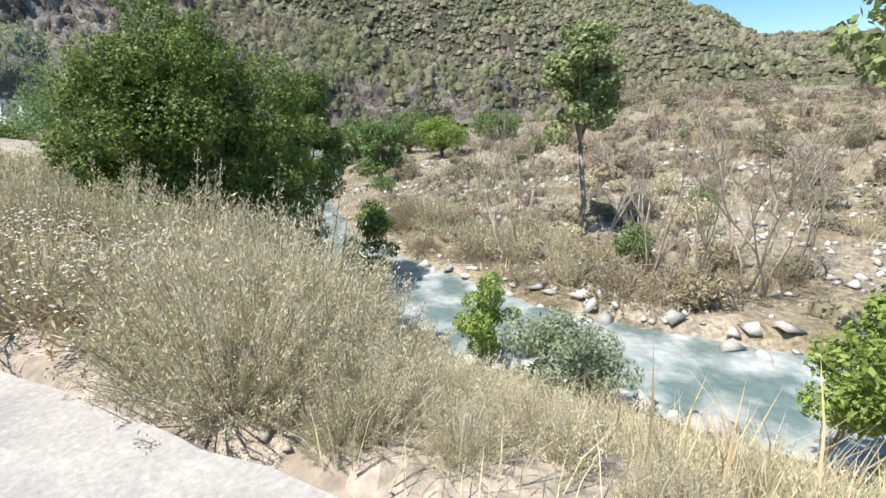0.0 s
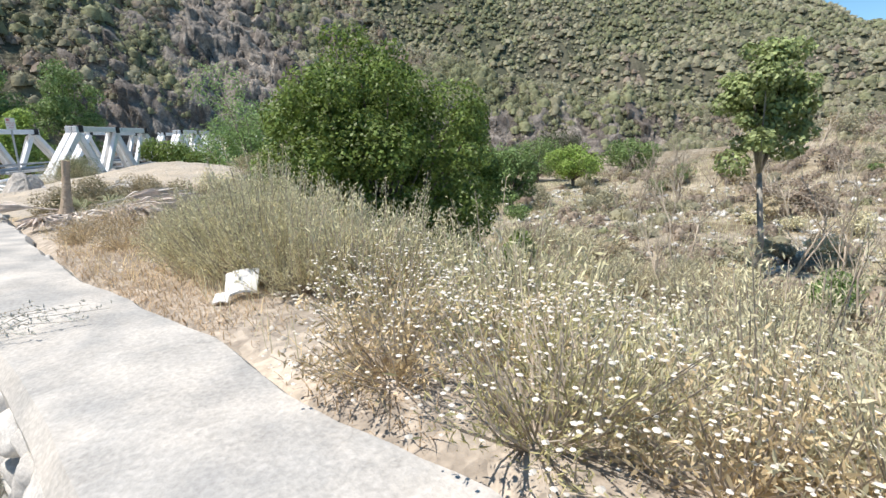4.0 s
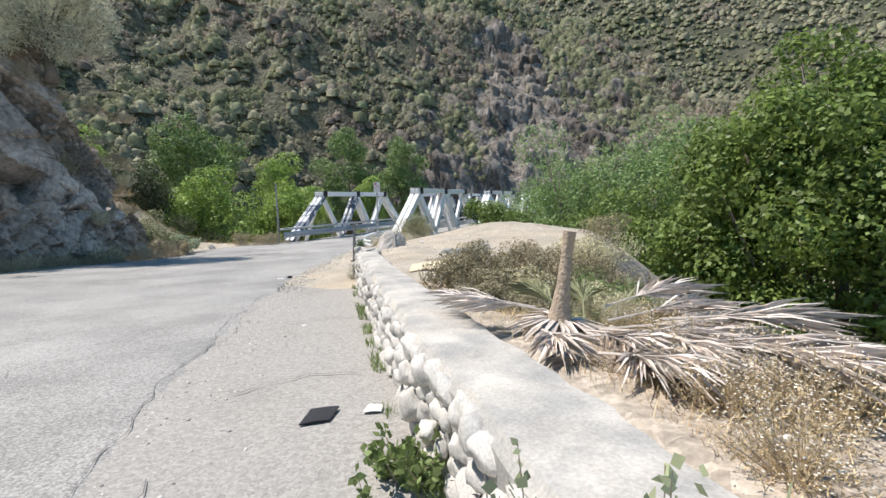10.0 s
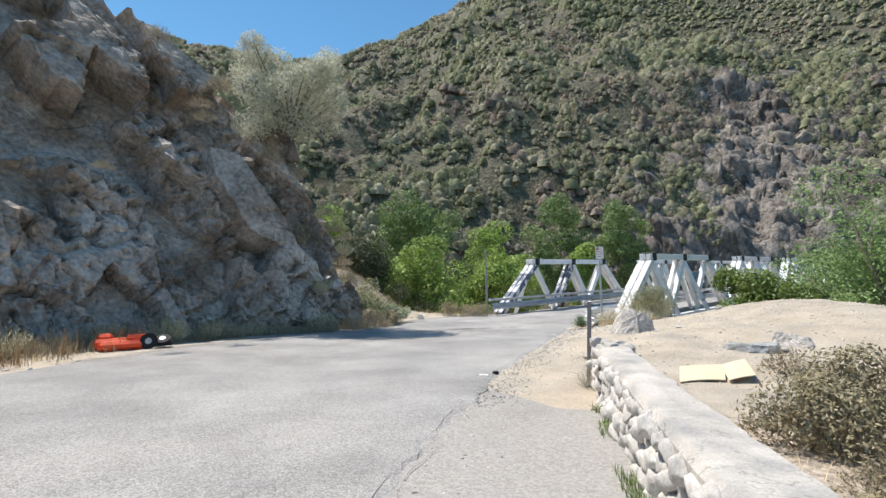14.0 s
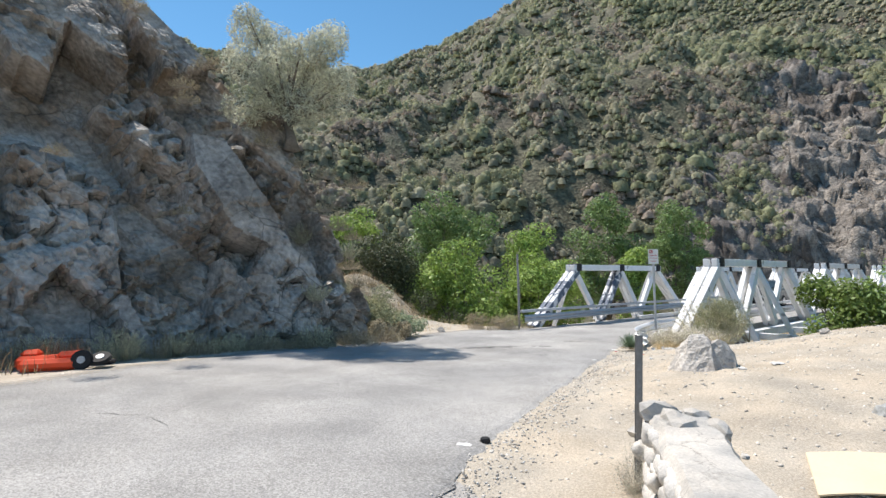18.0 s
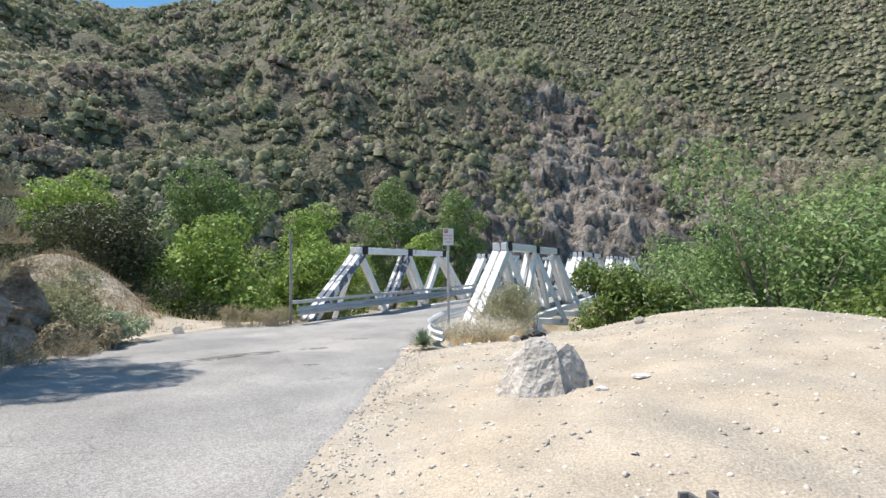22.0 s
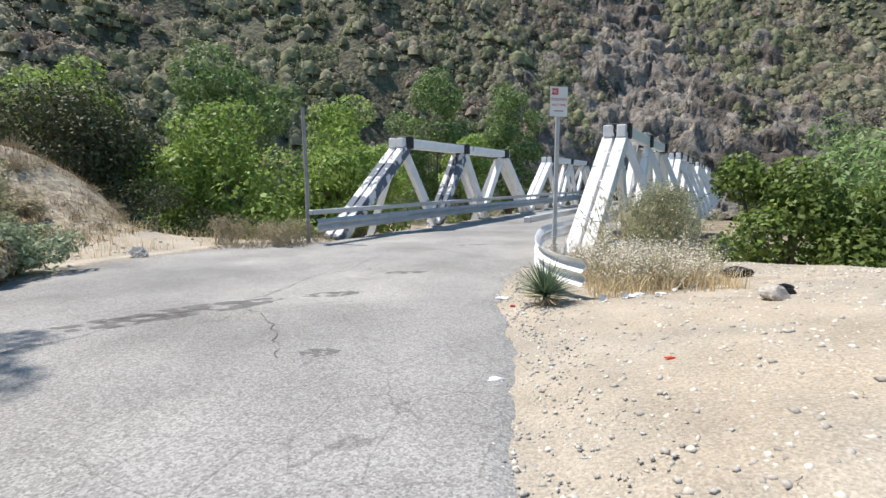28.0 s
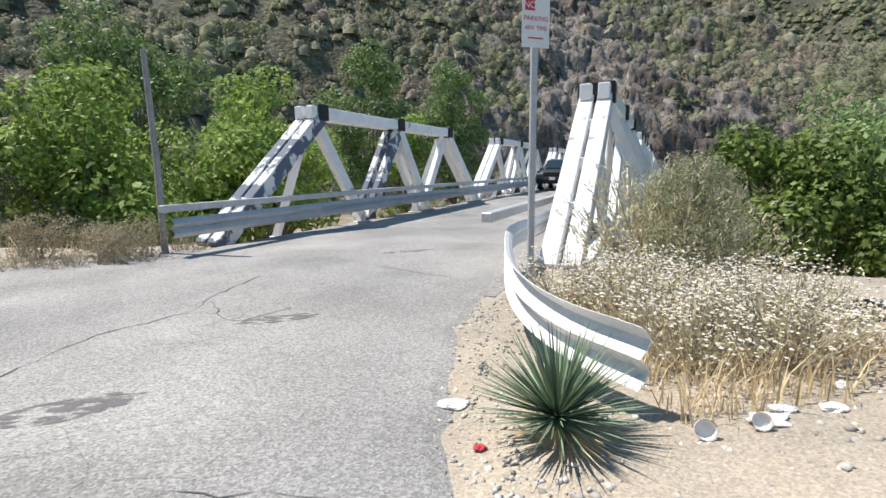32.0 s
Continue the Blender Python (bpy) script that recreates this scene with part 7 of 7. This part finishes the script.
def cup(loc, turn, label, r=0.045, h=0.1, mat=None):
    bm = bmesh.new()
    bmesh.ops.create_cone(bm, cap_ends=False, segments=20, radius1=r * 0.75, radius2=r, depth=h)
    inner = bmesh.ops.create_cone(bm, cap_ends=False, segments=20, radius1=r * 0.68, radius2=r * 0.94, depth=h)["verts"]
    bmesh.ops.create_circle(bm, cap_ends=True, segments=20, radius=r * 0.74, matrix=Matrix.Translation((0, 0, -h / 2 + 0.004)))
    t = thing("paper_cup", Matrix.Translation(loc) @ turn, label, "cup", "discarded cups")
    part("cup_wall", bm, mat or M_PAPER, t)
    bm = bmesh.new()
    bmesh.ops.create_cone(bm, cap_ends=False, segments=20, radius1=r * 1.05, radius2=r * 1.05, depth=0.006, matrix=Matrix.Translation((0, 0, h / 2)))
    part("rim", bm, mat or M_PAPER, t)
    return t


lying = Matrix.Rotation(radians(75), 4, "X")
cup((-2.32, 25.32, gz(-2.32, 25.32) + 0.045), Matrix.Rotation(-0.3, 4, "Z") @ lying, "white paper cup lying open on the dirt", 0.045, 0.022)
cup((-2.09, 25.3, gz(-2.09, 25.3) + 0.04), Matrix.Rotation(-0.5, 4, "Z") @ lying, "pale crushed cup lying on the dirt", 0.038, 0.02)
cup((-1.54, 5.82, -0.27), Matrix.Rotation(0.5, 4, "Z"), "white tub standing at the wall foot", 0.06, 0.1)
crumple("orange_peel", (-1.49, 5.74, -0.28), (0.08, 0.06, 0.06), M_ORANGE, "orange food wrapper at the wall foot", 52)
disc = bmesh.new()
bmesh.ops.create_cone(disc, cap_ends=True, segments=20, radius1=0.055, radius2=0.05, depth=0.05)
bmesh.ops.bevel(disc, geom=disc.edges[:], offset=0.008, segments=2, affect="EDGES")
tagged(part("plastic_disc", disc, M_TYRE, None, m=Matrix.Translation((-3.9, 16.15, -0.5))), "round black plastic lid lying at the road edge", "litter")

# the red toy under the cliff
toy = thing("toy_cart", Matrix.Translation((-13.0, 17.4, -0.56)) @ Matrix.Rotation(radians(38), 4, "Z"), "red plastic ride-on toy lying on its side with black wheels", "toy")
for k, (x, y, z, sx_, sy_, sz_) in enumerate(((-0.45, 0, 0.16, 0.75, 0.3, 0.26), (-0.2, -0.2, 0.13, 0.95, 0.24, 0.22), (-0.62, 0.08, 0.32, 0.34, 0.24, 0.16), (0.05, 0.1, 0.22, 0.5, 0.26, 0.24))):
    part("body_panel", box_bm((sx_, sy_, sz_), 0.07), M_ORANGE, toy, m=Matrix.Translation((x, y, z)) @ Matrix.Rotation(0.1 * k, 4, "Z"))
for k, (x, y) in enumerate(((0.35, -0.22), (0.62, -0.1))):
    bm = bmesh.new()
    bmesh.ops.create_cone(bm, cap_ends=True, segments=24, radius1=0.19, radius2=0.19, depth=0.09)
    bmesh.ops.bevel(bm, geom=bm.edges[:], offset=0.02, segments=2, affect="EDGES")
    w = part("wheel", bm, M_TYRE, toy, "black wheel", m=Matrix.Translation((x, y, 0.2)) @ Matrix.Rotation(radians(80 - 50 * k), 4, "X"))
    bm = bmesh.new()
    bmesh.ops.create_cone(bm, cap_ends=True, segments=16, radius1=0.09, radius2=0.07, depth=0.11)
    part("hub", bm, M_GALV, w, "grey hub")
part("chassis", box_bm((0.7, 0.22, 0.1), 0.03), M_TYRE, toy, "black chassis", m=Matrix.Translation((0.45, 0.1, 0.1)))

# driftwood on the gravel bank
drift = np.random.default_rng(88)
for k in range(3):
    cx, cy = ((17.4, 7.6), (18.2, 5.8), (19.2, 9.2))[k]
    t = thing("driftwood_pile", Matrix.Translation((cx, cy, gz(cx, cy))), "tangled grey driftwood branches on the gravel bank", "driftwood", "driftwood")
    lines = []
    for j in range(70):
        p = drift.normal(size=3) * np.array([0.9, 0.9, 0.18]) + np.array([0, 0, 0.25])
        d = unit(drift.normal(size=3) * np.array([1, 1, 0.35])) * drift.uniform(0.4, 1.5)
        lines.append(([p - d / 2, p + drift.normal(size=3) * 0.08, p + d / 2], [0.022, 0.02, 0.008]))
    obj("branch_tangle", *tubes(lines, 4), M_TWIG, t, kind="stuff")


# ---------------------------------------------------------------- the car on the bridge
def build_car():
    p = bp(49.0, -20.0, 0.012)
    car = thing("car", Matrix.Translation(p) @ Matrix.Rotation(radians(-BRIDGE_AZ + 180), 4, "Z"), "dark grey-green off-road car driving over the bridge", "car")
    paint = material("dark_car_paint", (0.055, 0.07, 0.065), rough=0.3, vary=0.06, bump=0, coat=0.6, spec=0.5)
    glass = material("dark_car_glass", (0.03, 0.045, 0.055), rough=0.08, vary=0.05, bump=0, spec=0.8)
    chrome = material("car_chrome", (0.6, 0.6, 0.62), rough=0.2, metal=0.9, vary=0.05, bump=0)
    # side profile, y forward; extruded across x and drawn in at the roof
    prof = [(-2.35, 0.45), (-2.38, 1.0), (-2.3, 1.12), (-2.15, 1.68), (-1.9, 1.78), (0.2, 1.79), (0.45, 1.74), (1.05, 1.2), (2.15, 1.1), (2.36, 0.98), (2.42, 0.55), (2.3, 0.42)]
    vs, fs = [], []
    for side in (-1, 1):
        for y, z in prof:
            w = 0.94 if z < 1.25 else 0.94 - 0.28 * (z - 1.2) / 0.6
            vs.append((side * w, y, z))
    n = len(prof)
    fs += [(k, (k + 1) % n, n + (k + 1) % n, n + k) for k in range(n)] + [tuple(range(n))[::-1], tuple(range(n, 2 * n))]
    body = obj("body", vs, fs, paint, car)
    mod = body.modifiers.new("bevel", "BEVEL")
    mod.width, mod.segments, mod.limit_method, mod.angle_limit = 0.06, 3, "ANGLE", radians(20)

    def quad(name, pts, mat, label=""):
        return obj(name, pts, [tuple(range(len(pts)))], mat, car, label)

    part("windscreen", box_bm((1.42, 0.02, 0.66), 0.02), glass, car, "dark windscreen", m=Matrix.Translation((0, 0.79, 1.5)) @ Matrix.Rotation(radians(47), 4, "X"))
    for s in (-1, 1):
        for y0, ln in ((0.1, 0.75), (-0.8, 0.85), (-1.75, 0.75)):
            part("side_window", box_bm((0.02, ln, 0.38), 0.008), glass, car, "dark side window", m=Matrix.Translation((s * 0.82, y0, 1.47)) @ Matrix.Rotation(radians(s * -25), 4, "Y"))
        part("headlight", box_bm((0.36, 0.08, 0.17), 0.03), chrome, car, "clear headlight", m=Matrix.Translation((s * 0.7, 2.37, 0.94)))
        part("mirror", box_bm((0.2, 0.1, 0.16), 0.04), paint, car, m=Matrix.Translation((s * 1.02, 0.75, 1.2)))
        part("roof_rail", box_bm((0.05, 1.9, 0.05), 0.015), chrome, car, "silver roof rail", m=Matrix.Translation((s * 0.6, -0.9, 1.83)))
        for y0 in (1.45, -1.4):
            bm = bmesh.new()
            bmesh.ops.create_cone(bm, cap_ends=True, segments=28, radius1=0.39, radius2=0.39, depth=0.26)
            bmesh.ops.bevel(bm, geom=bm.edges[:], offset=0.03, segments=2, affect="EDGES")
            w = part("wheel", bm, M_TYRE, car, "black tyre", m=Matrix.Translation((s * 0.84, y0, 0.39)) @ Matrix.Rotation(radians(90), 4, "Y"))
            bm = bmesh.new()
            bmesh.ops.create_cone(bm, cap_ends=True, segments=20, radius1=0.24, radius2=0.24, depth=0.275)
            part("rim", bm, chrome, w, "silver rim")
    part("grille", box_bm((0.95, 0.06, 0.24), 0.03), M_TYRE, car, "black grille", m=Matrix.Translation((0, 2.41, 0.93)))
    part("bumper", box_bm((1.8, 0.16, 0.3), 0.05), M_TYRE, car, "black lower bumper", m=Matrix.Translation((0, 2.38, 0.55)))
    part("number_plate", box_bm((0.32, 0.02, 0.16), 0.004), M_SIGN, car, "white number plate", m=Matrix.Translation((0, 2.475, 0.68)))


build_car()

# ---------------------------------------------------------------- road cracks and dark stains, thin films on the asphalt
M_CRACK = material("tar_crack", (0.15, 0.145, 0.14), rough=0.9, vary=0.3, fine=60, bump=0)
M_STAIN = material("oil_stain", (0.20, 0.195, 0.19), rough=0.85, vary=0.2, fine=60, bump=0.1)
ragged = M_STAIN.node_tree
blot, cut = ragged.nodes.new("ShaderNodeTexNoise"), ragged.nodes.new("ShaderNodeMapRange")
blot.inputs["Scale"].default_value, blot.inputs["Detail"].default_value = 4.5, 9.0
cut.inputs["From Min"].default_value, cut.inputs["From Max"].default_value, cut.inputs["To Max"].default_value = 0.43, 0.56, 0.85
ragged.links.new(blot.outputs["Fac"], cut.inputs["Value"])
ragged.links.new(cut.outputs["Result"], ragged.nodes["Principled BSDF"].inputs["Alpha"])
rc = np.random.default_rng(14)


def film(name, pts, width, mat, label, jitter=0.02):
    """A crack: a thin broken ribbon on the road."""
    p = [np.array(pts[0], float)]
    for a, b in zip(pts[:-1], pts[1:]):
        a, b = np.array(a, float), np.array(b, float)
        k = max(2, int(np.linalg.norm(b - a) / 0.12))
        p += [a + (b - a) * i / k + rc.normal(size=2) * jitter * (i < k) for i in range(1, k + 1)]
    vs, fs = [], []
    for i, q in enumerate(p):
        t = unit(p[min(i + 1, len(p) - 1)] - p[max(i - 1, 0)])
        s = np.array([-t[1], t[0]]) * width * rc.uniform(0.12, 0.62)
        for g in (q - s, q + s):
            on_deck = g @ np.array([BD.x, BD.y]) > 25.6
            z = (bz(g @ np.array([BD.x, BD.y])) + 0.017) if on_deck else max(float(lerp_line(ROAD_Z, g[1])) + 0.0245, -9)
            vs.append((*g, z))
    fs = [(2 * i, 2 * i + 1, 2 * i + 3, 2 * i + 2) for i in range(len(p) - 1)]
    return obj(name, vs, fs, mat, ROAD, label)


ROAD = bpy.data.objects["road"]
CRACKS = (([(-7.4, 23.4), (-6.92, 24.6), (-6.7, 25.15), (-6.36, 25.49), (-6.15, 26.5), (-6.05, 27.4), (-5.6, 28.0), (-5.6, 28.7), (-5.4, 29.6)], 0.014), ([(-6.36, 25.49), (-5.86, 24.97), (-5.45, 24.32), (-5.17, 23.6)], 0.011),
          ([(-5.55, 28.4), (-5.25, 27.84), (-5.0, 27.67), (-4.67, 28.07)], 0.012), ([(-4.85, 30.16), (-4.09, 30.17), (-3.02, 29.18)], 0.01), ([(-8.6, 15.3), (-7.9, 15.5), (-7.2, 15.2)], 0.012), ([(-5.2, 24.9), (-4.5, 25.3), (-3.9, 25.2)], 0.008))
SEAM = [(y, float(lerp_line(ROAD_RIGHT, y))) for y in np.arange(3.0, 15.0, 0.8)]
CRACKS += tuple(([(x + off + 0.07 * math.sin(5.1 * y + off * 9), y) for y, x in SEAM[a:b]], w) for off, a, b, w in ((0.02, 0, 15, 0.006), (0.2, 1, 6, 0.006), (0.16, 9, 13, 0.005), (0.42, 3, 7, 0.005)))
CRACKS += (([(-2.6, 6.0), (-2.2, 6.3), (-1.75, 6.4)], 0.008), ([(-2.9, 8.9), (-2.4, 9.3), (-2.0, 9.25)], 0.009), ([(-3.1, 11.0), (-2.7, 11.5), (-2.2, 11.4)], 0.008))
for pts, w in CRACKS:
    film("road_crack", pts, w, M_CRACK, "dark crack in the asphalt")
for cx, cy, rx, ry_, ang in ((-6.6, 25.2, 0.85, 0.26, 0.75), (-7.05, 24.65, 0.55, 0.22, 0.7), (-4.7, 27.7, 0.35, 0.12, 0.3), (-4.9, 23.75, 0.16, 0.1, 0.3), (-3.55, 31.2, 0.4, 0.1, 0.3), (-5.4, 26.1, 0.35, 0.14, 0.4)):
    vs = []
    on_deck = cx * BD.x + cy * BD.y > 25.6
    for k in range(28):
        a = 2 * math.pi * k / 28
        r = 1 + 0.25 * noise.noise(Vector((cx + math.cos(a) * 1.9, cy + math.sin(a) * 1.9, 3))) + 0.25 * noise.noise(Vector((math.cos(a) * 6, math.sin(a) * 6, cx)))
        x, y = rx * r * math.cos(a), ry_ * r * math.sin(a)
        px, py = cx + x * math.cos(ang) - y * math.sin(ang), cy + x * math.sin(ang) + y * math.cos(ang)
        vs.append((px, py, (bz(px * BD.x + py * BD.y) + 0.018) if on_deck else float(lerp_line(ROAD_Z, py)) + 0.0225))
    obj("road_stain", vs, [tuple(range(28))], M_STAIN, ROAD, "dark stain on the asphalt")

# ---------------------------------------------------------------- drifts of dust over the asphalt's edges
M_DUST = material("road_dust", (0.5, 0.445, 0.37), vary=0.3, speckle=0.16, speckle_scale=90, scale=1.6, fine=60, bump=0.4, bump_dist=0.01)
dn = M_DUST.node_tree
duv, dno, dsum, dcut, dsep = (dn.nodes.new(k) for k in ("ShaderNodeUVMap", "ShaderNodeTexNoise", "ShaderNodeMath", "ShaderNodeMapRange", "ShaderNodeSeparateXYZ"))
dno.inputs["Scale"].default_value, dno.inputs["Detail"].default_value = 19.0, 10.0
dn.links.new(duv.outputs["UV"], dsep.inputs["Vector"])
dn.links.new(dn.nodes["Texture Coordinate"].outputs["Object"], dno.inputs["Vector"])
dn.links.new(dsep.outputs["X"], dsum.inputs[0])
dn.links.new(dno.outputs["Fac"], dsum.inputs[1])
dcut.inputs["From Min"].default_value, dcut.inputs["From Max"].default_value, dcut.inputs["To Max"].default_value = 0.85, 1.35, 0.9
dn.links.new(dsum.outputs[0], dcut.inputs["Value"])
dn.links.new(dcut.outputs["Result"], dn.nodes["Principled BSDF"].inputs["Alpha"])


def dust_drift(edge, ys, outer, inner, label):
    """A thin film of dust, thick at the road's edge and fading inwards."""
    vs, us = [], []
    for y in ys:
        for k in range(9):
            u = k / 8
            vs.append((float(lerp_line(edge, y)) + outer + (inner - outer) * u, float(y), float(lerp_line(ROAD_Z, y)) + 0.0235))
            us.append(((1 - u) * float(smooth(ys[0], ys[0] + 2.5, y) * (1 - smooth(ys[-1] - 2, ys[-1], y))), y))
    fs = [(n * 9 + k, n * 9 + k + 1, n * 9 + k + 10, n * 9 + k + 9) for n in range(len(ys) - 1) for k in range(8)]
    ob = obj("road_dust", vs, fs, M_DUST, ROAD, label)
    layer = ob.data.uv_layers.new(name="UVMap")
    for lp in ob.data.loops:
        layer.data[lp.index].uv = us[lp.vertex_index]
    return ob


dust_drift(ROAD_LEFT, np.arange(14.0, 31.8, 0.4), -0.3, 1.0, "pale dust drifted over the asphalt edge")

# ---------------------------------------------------------------- stones of the wall, one by one
def smooth_mesh(me):
    me.polygons.foreach_set("use_smooth", np.ones(len(me.polygons), dtype=bool))
    return me


BLOCK = [stone_mesh("rubble", rs, (1.15, 0.95, 0.9), M_CONCRETE, 0.4, 2) for k in range(3)]
COB = [smooth_mesh(stone_mesh("cobble", rs, (1.15, 0.85, 0.9), M_COBBLE, 0.3, 3)) for k in range(7)]
y = 1.2
row = 0
for row, (h, dy) in enumerate(((0.04, 0.24), (0.2, 0.21), (0.36, 0.19), (0.5, 0.17))):
    y = 1.0 + 0.07 * row
    while y < 15.5:
        sz = dy * rs.uniform(0.75, 1.25)
        a = float(lerp_line(WALL_ROAD, y))
        top = wall_top(y)
        z = float(lerp_line(ROAD_Z, y)) + h * (top - float(lerp_line(ROAD_Z, y))) / 0.62 + rs.uniform(-0.02, 0.02)
        if z < top - 0.03:
            o = new("stone", COB[int(rs.integers(0, 7))])
            o.parent = stone_wall
            o.matrix_basis = Matrix.Translation((a + 0.045 + rs.uniform(-0.03, 0.015), y, z)) @ Euler((rs.uniform(-0.3, 0.3), rs.uniform(-0.3, 0.3), radians(95) + rs.uniform(-0.3, 0.3))).to_matrix().to_4x4() @ Matrix.Diagonal((sz * 1.1, sz * 0.8, sz * 0.95, 1))
        y += sz * 1.02
for y in np.arange(2.9, 15.4, 0.36):
    y = float(y + rs.uniform(-0.15, 0.15))
    if rs.random() < 0.7:
        continue
    sz = rs.uniform(0.05, 0.1)
    o = new("stone", COB[int(rs.integers(0, 7))])
    o.parent = stone_wall
    o.matrix_basis = Matrix.Translation((float(lerp_line(WALL_RIVER, y)) + rs.uniform(-0.02, 0.06), y, wall_top(y) - 0.055 + rs.uniform(-0.03, 0.015))) @ Euler((rs.uniform(-0.3, 0.3), rs.uniform(-0.3, 0.3), rs.uniform(1.2, 2.2))).to_matrix().to_4x4() @ Matrix.Diagonal((sz * 1.7, sz, sz * 0.7, 1))
for k, (x, y, z, sz) in enumerate(((-2.28, 15.42, 0.08, 0.34), (-2.05, 15.5, 0.06, 0.3), (-2.2, 15.15, 0.1, 0.3), (-1.95, 15.2, 0.07, 0.26), (-2.36, 15.58, -0.1, 0.3), (-2.12, 15.62, -0.12, 0.32))):
    o = new("stone", BLOCK[k % 3])
    o.parent = stone_wall
    o.matrix_basis = Matrix.Translation((x, y, z)) @ Euler((rs.uniform(-0.25, 0.25), rs.uniform(-0.25, 0.25), rs.uniform(0, 3))).to_matrix().to_4x4() @ Matrix.Diagonal((sz * 0.95, sz * 0.8, sz * 0.62, 1))
for k in range(16):
    x, y = -2.42 + 0.42 * rs.random(), 15.5 + rs.uniform(-0.05, 0.12)
    o = new("stone", COB[k % 7])
    o.parent = stone_wall
    sz = rs.uniform(0.12, 0.22)
    o.matrix_basis = Matrix.Translation((x, y, rs.uniform(-0.36, 0.02))) @ Euler((rs.uniform(-1, 1), rs.uniform(-1, 1), rs.uniform(0, 3))).to_matrix().to_4x4() @ Matrix.Diagonal((sz, sz, sz, 1))
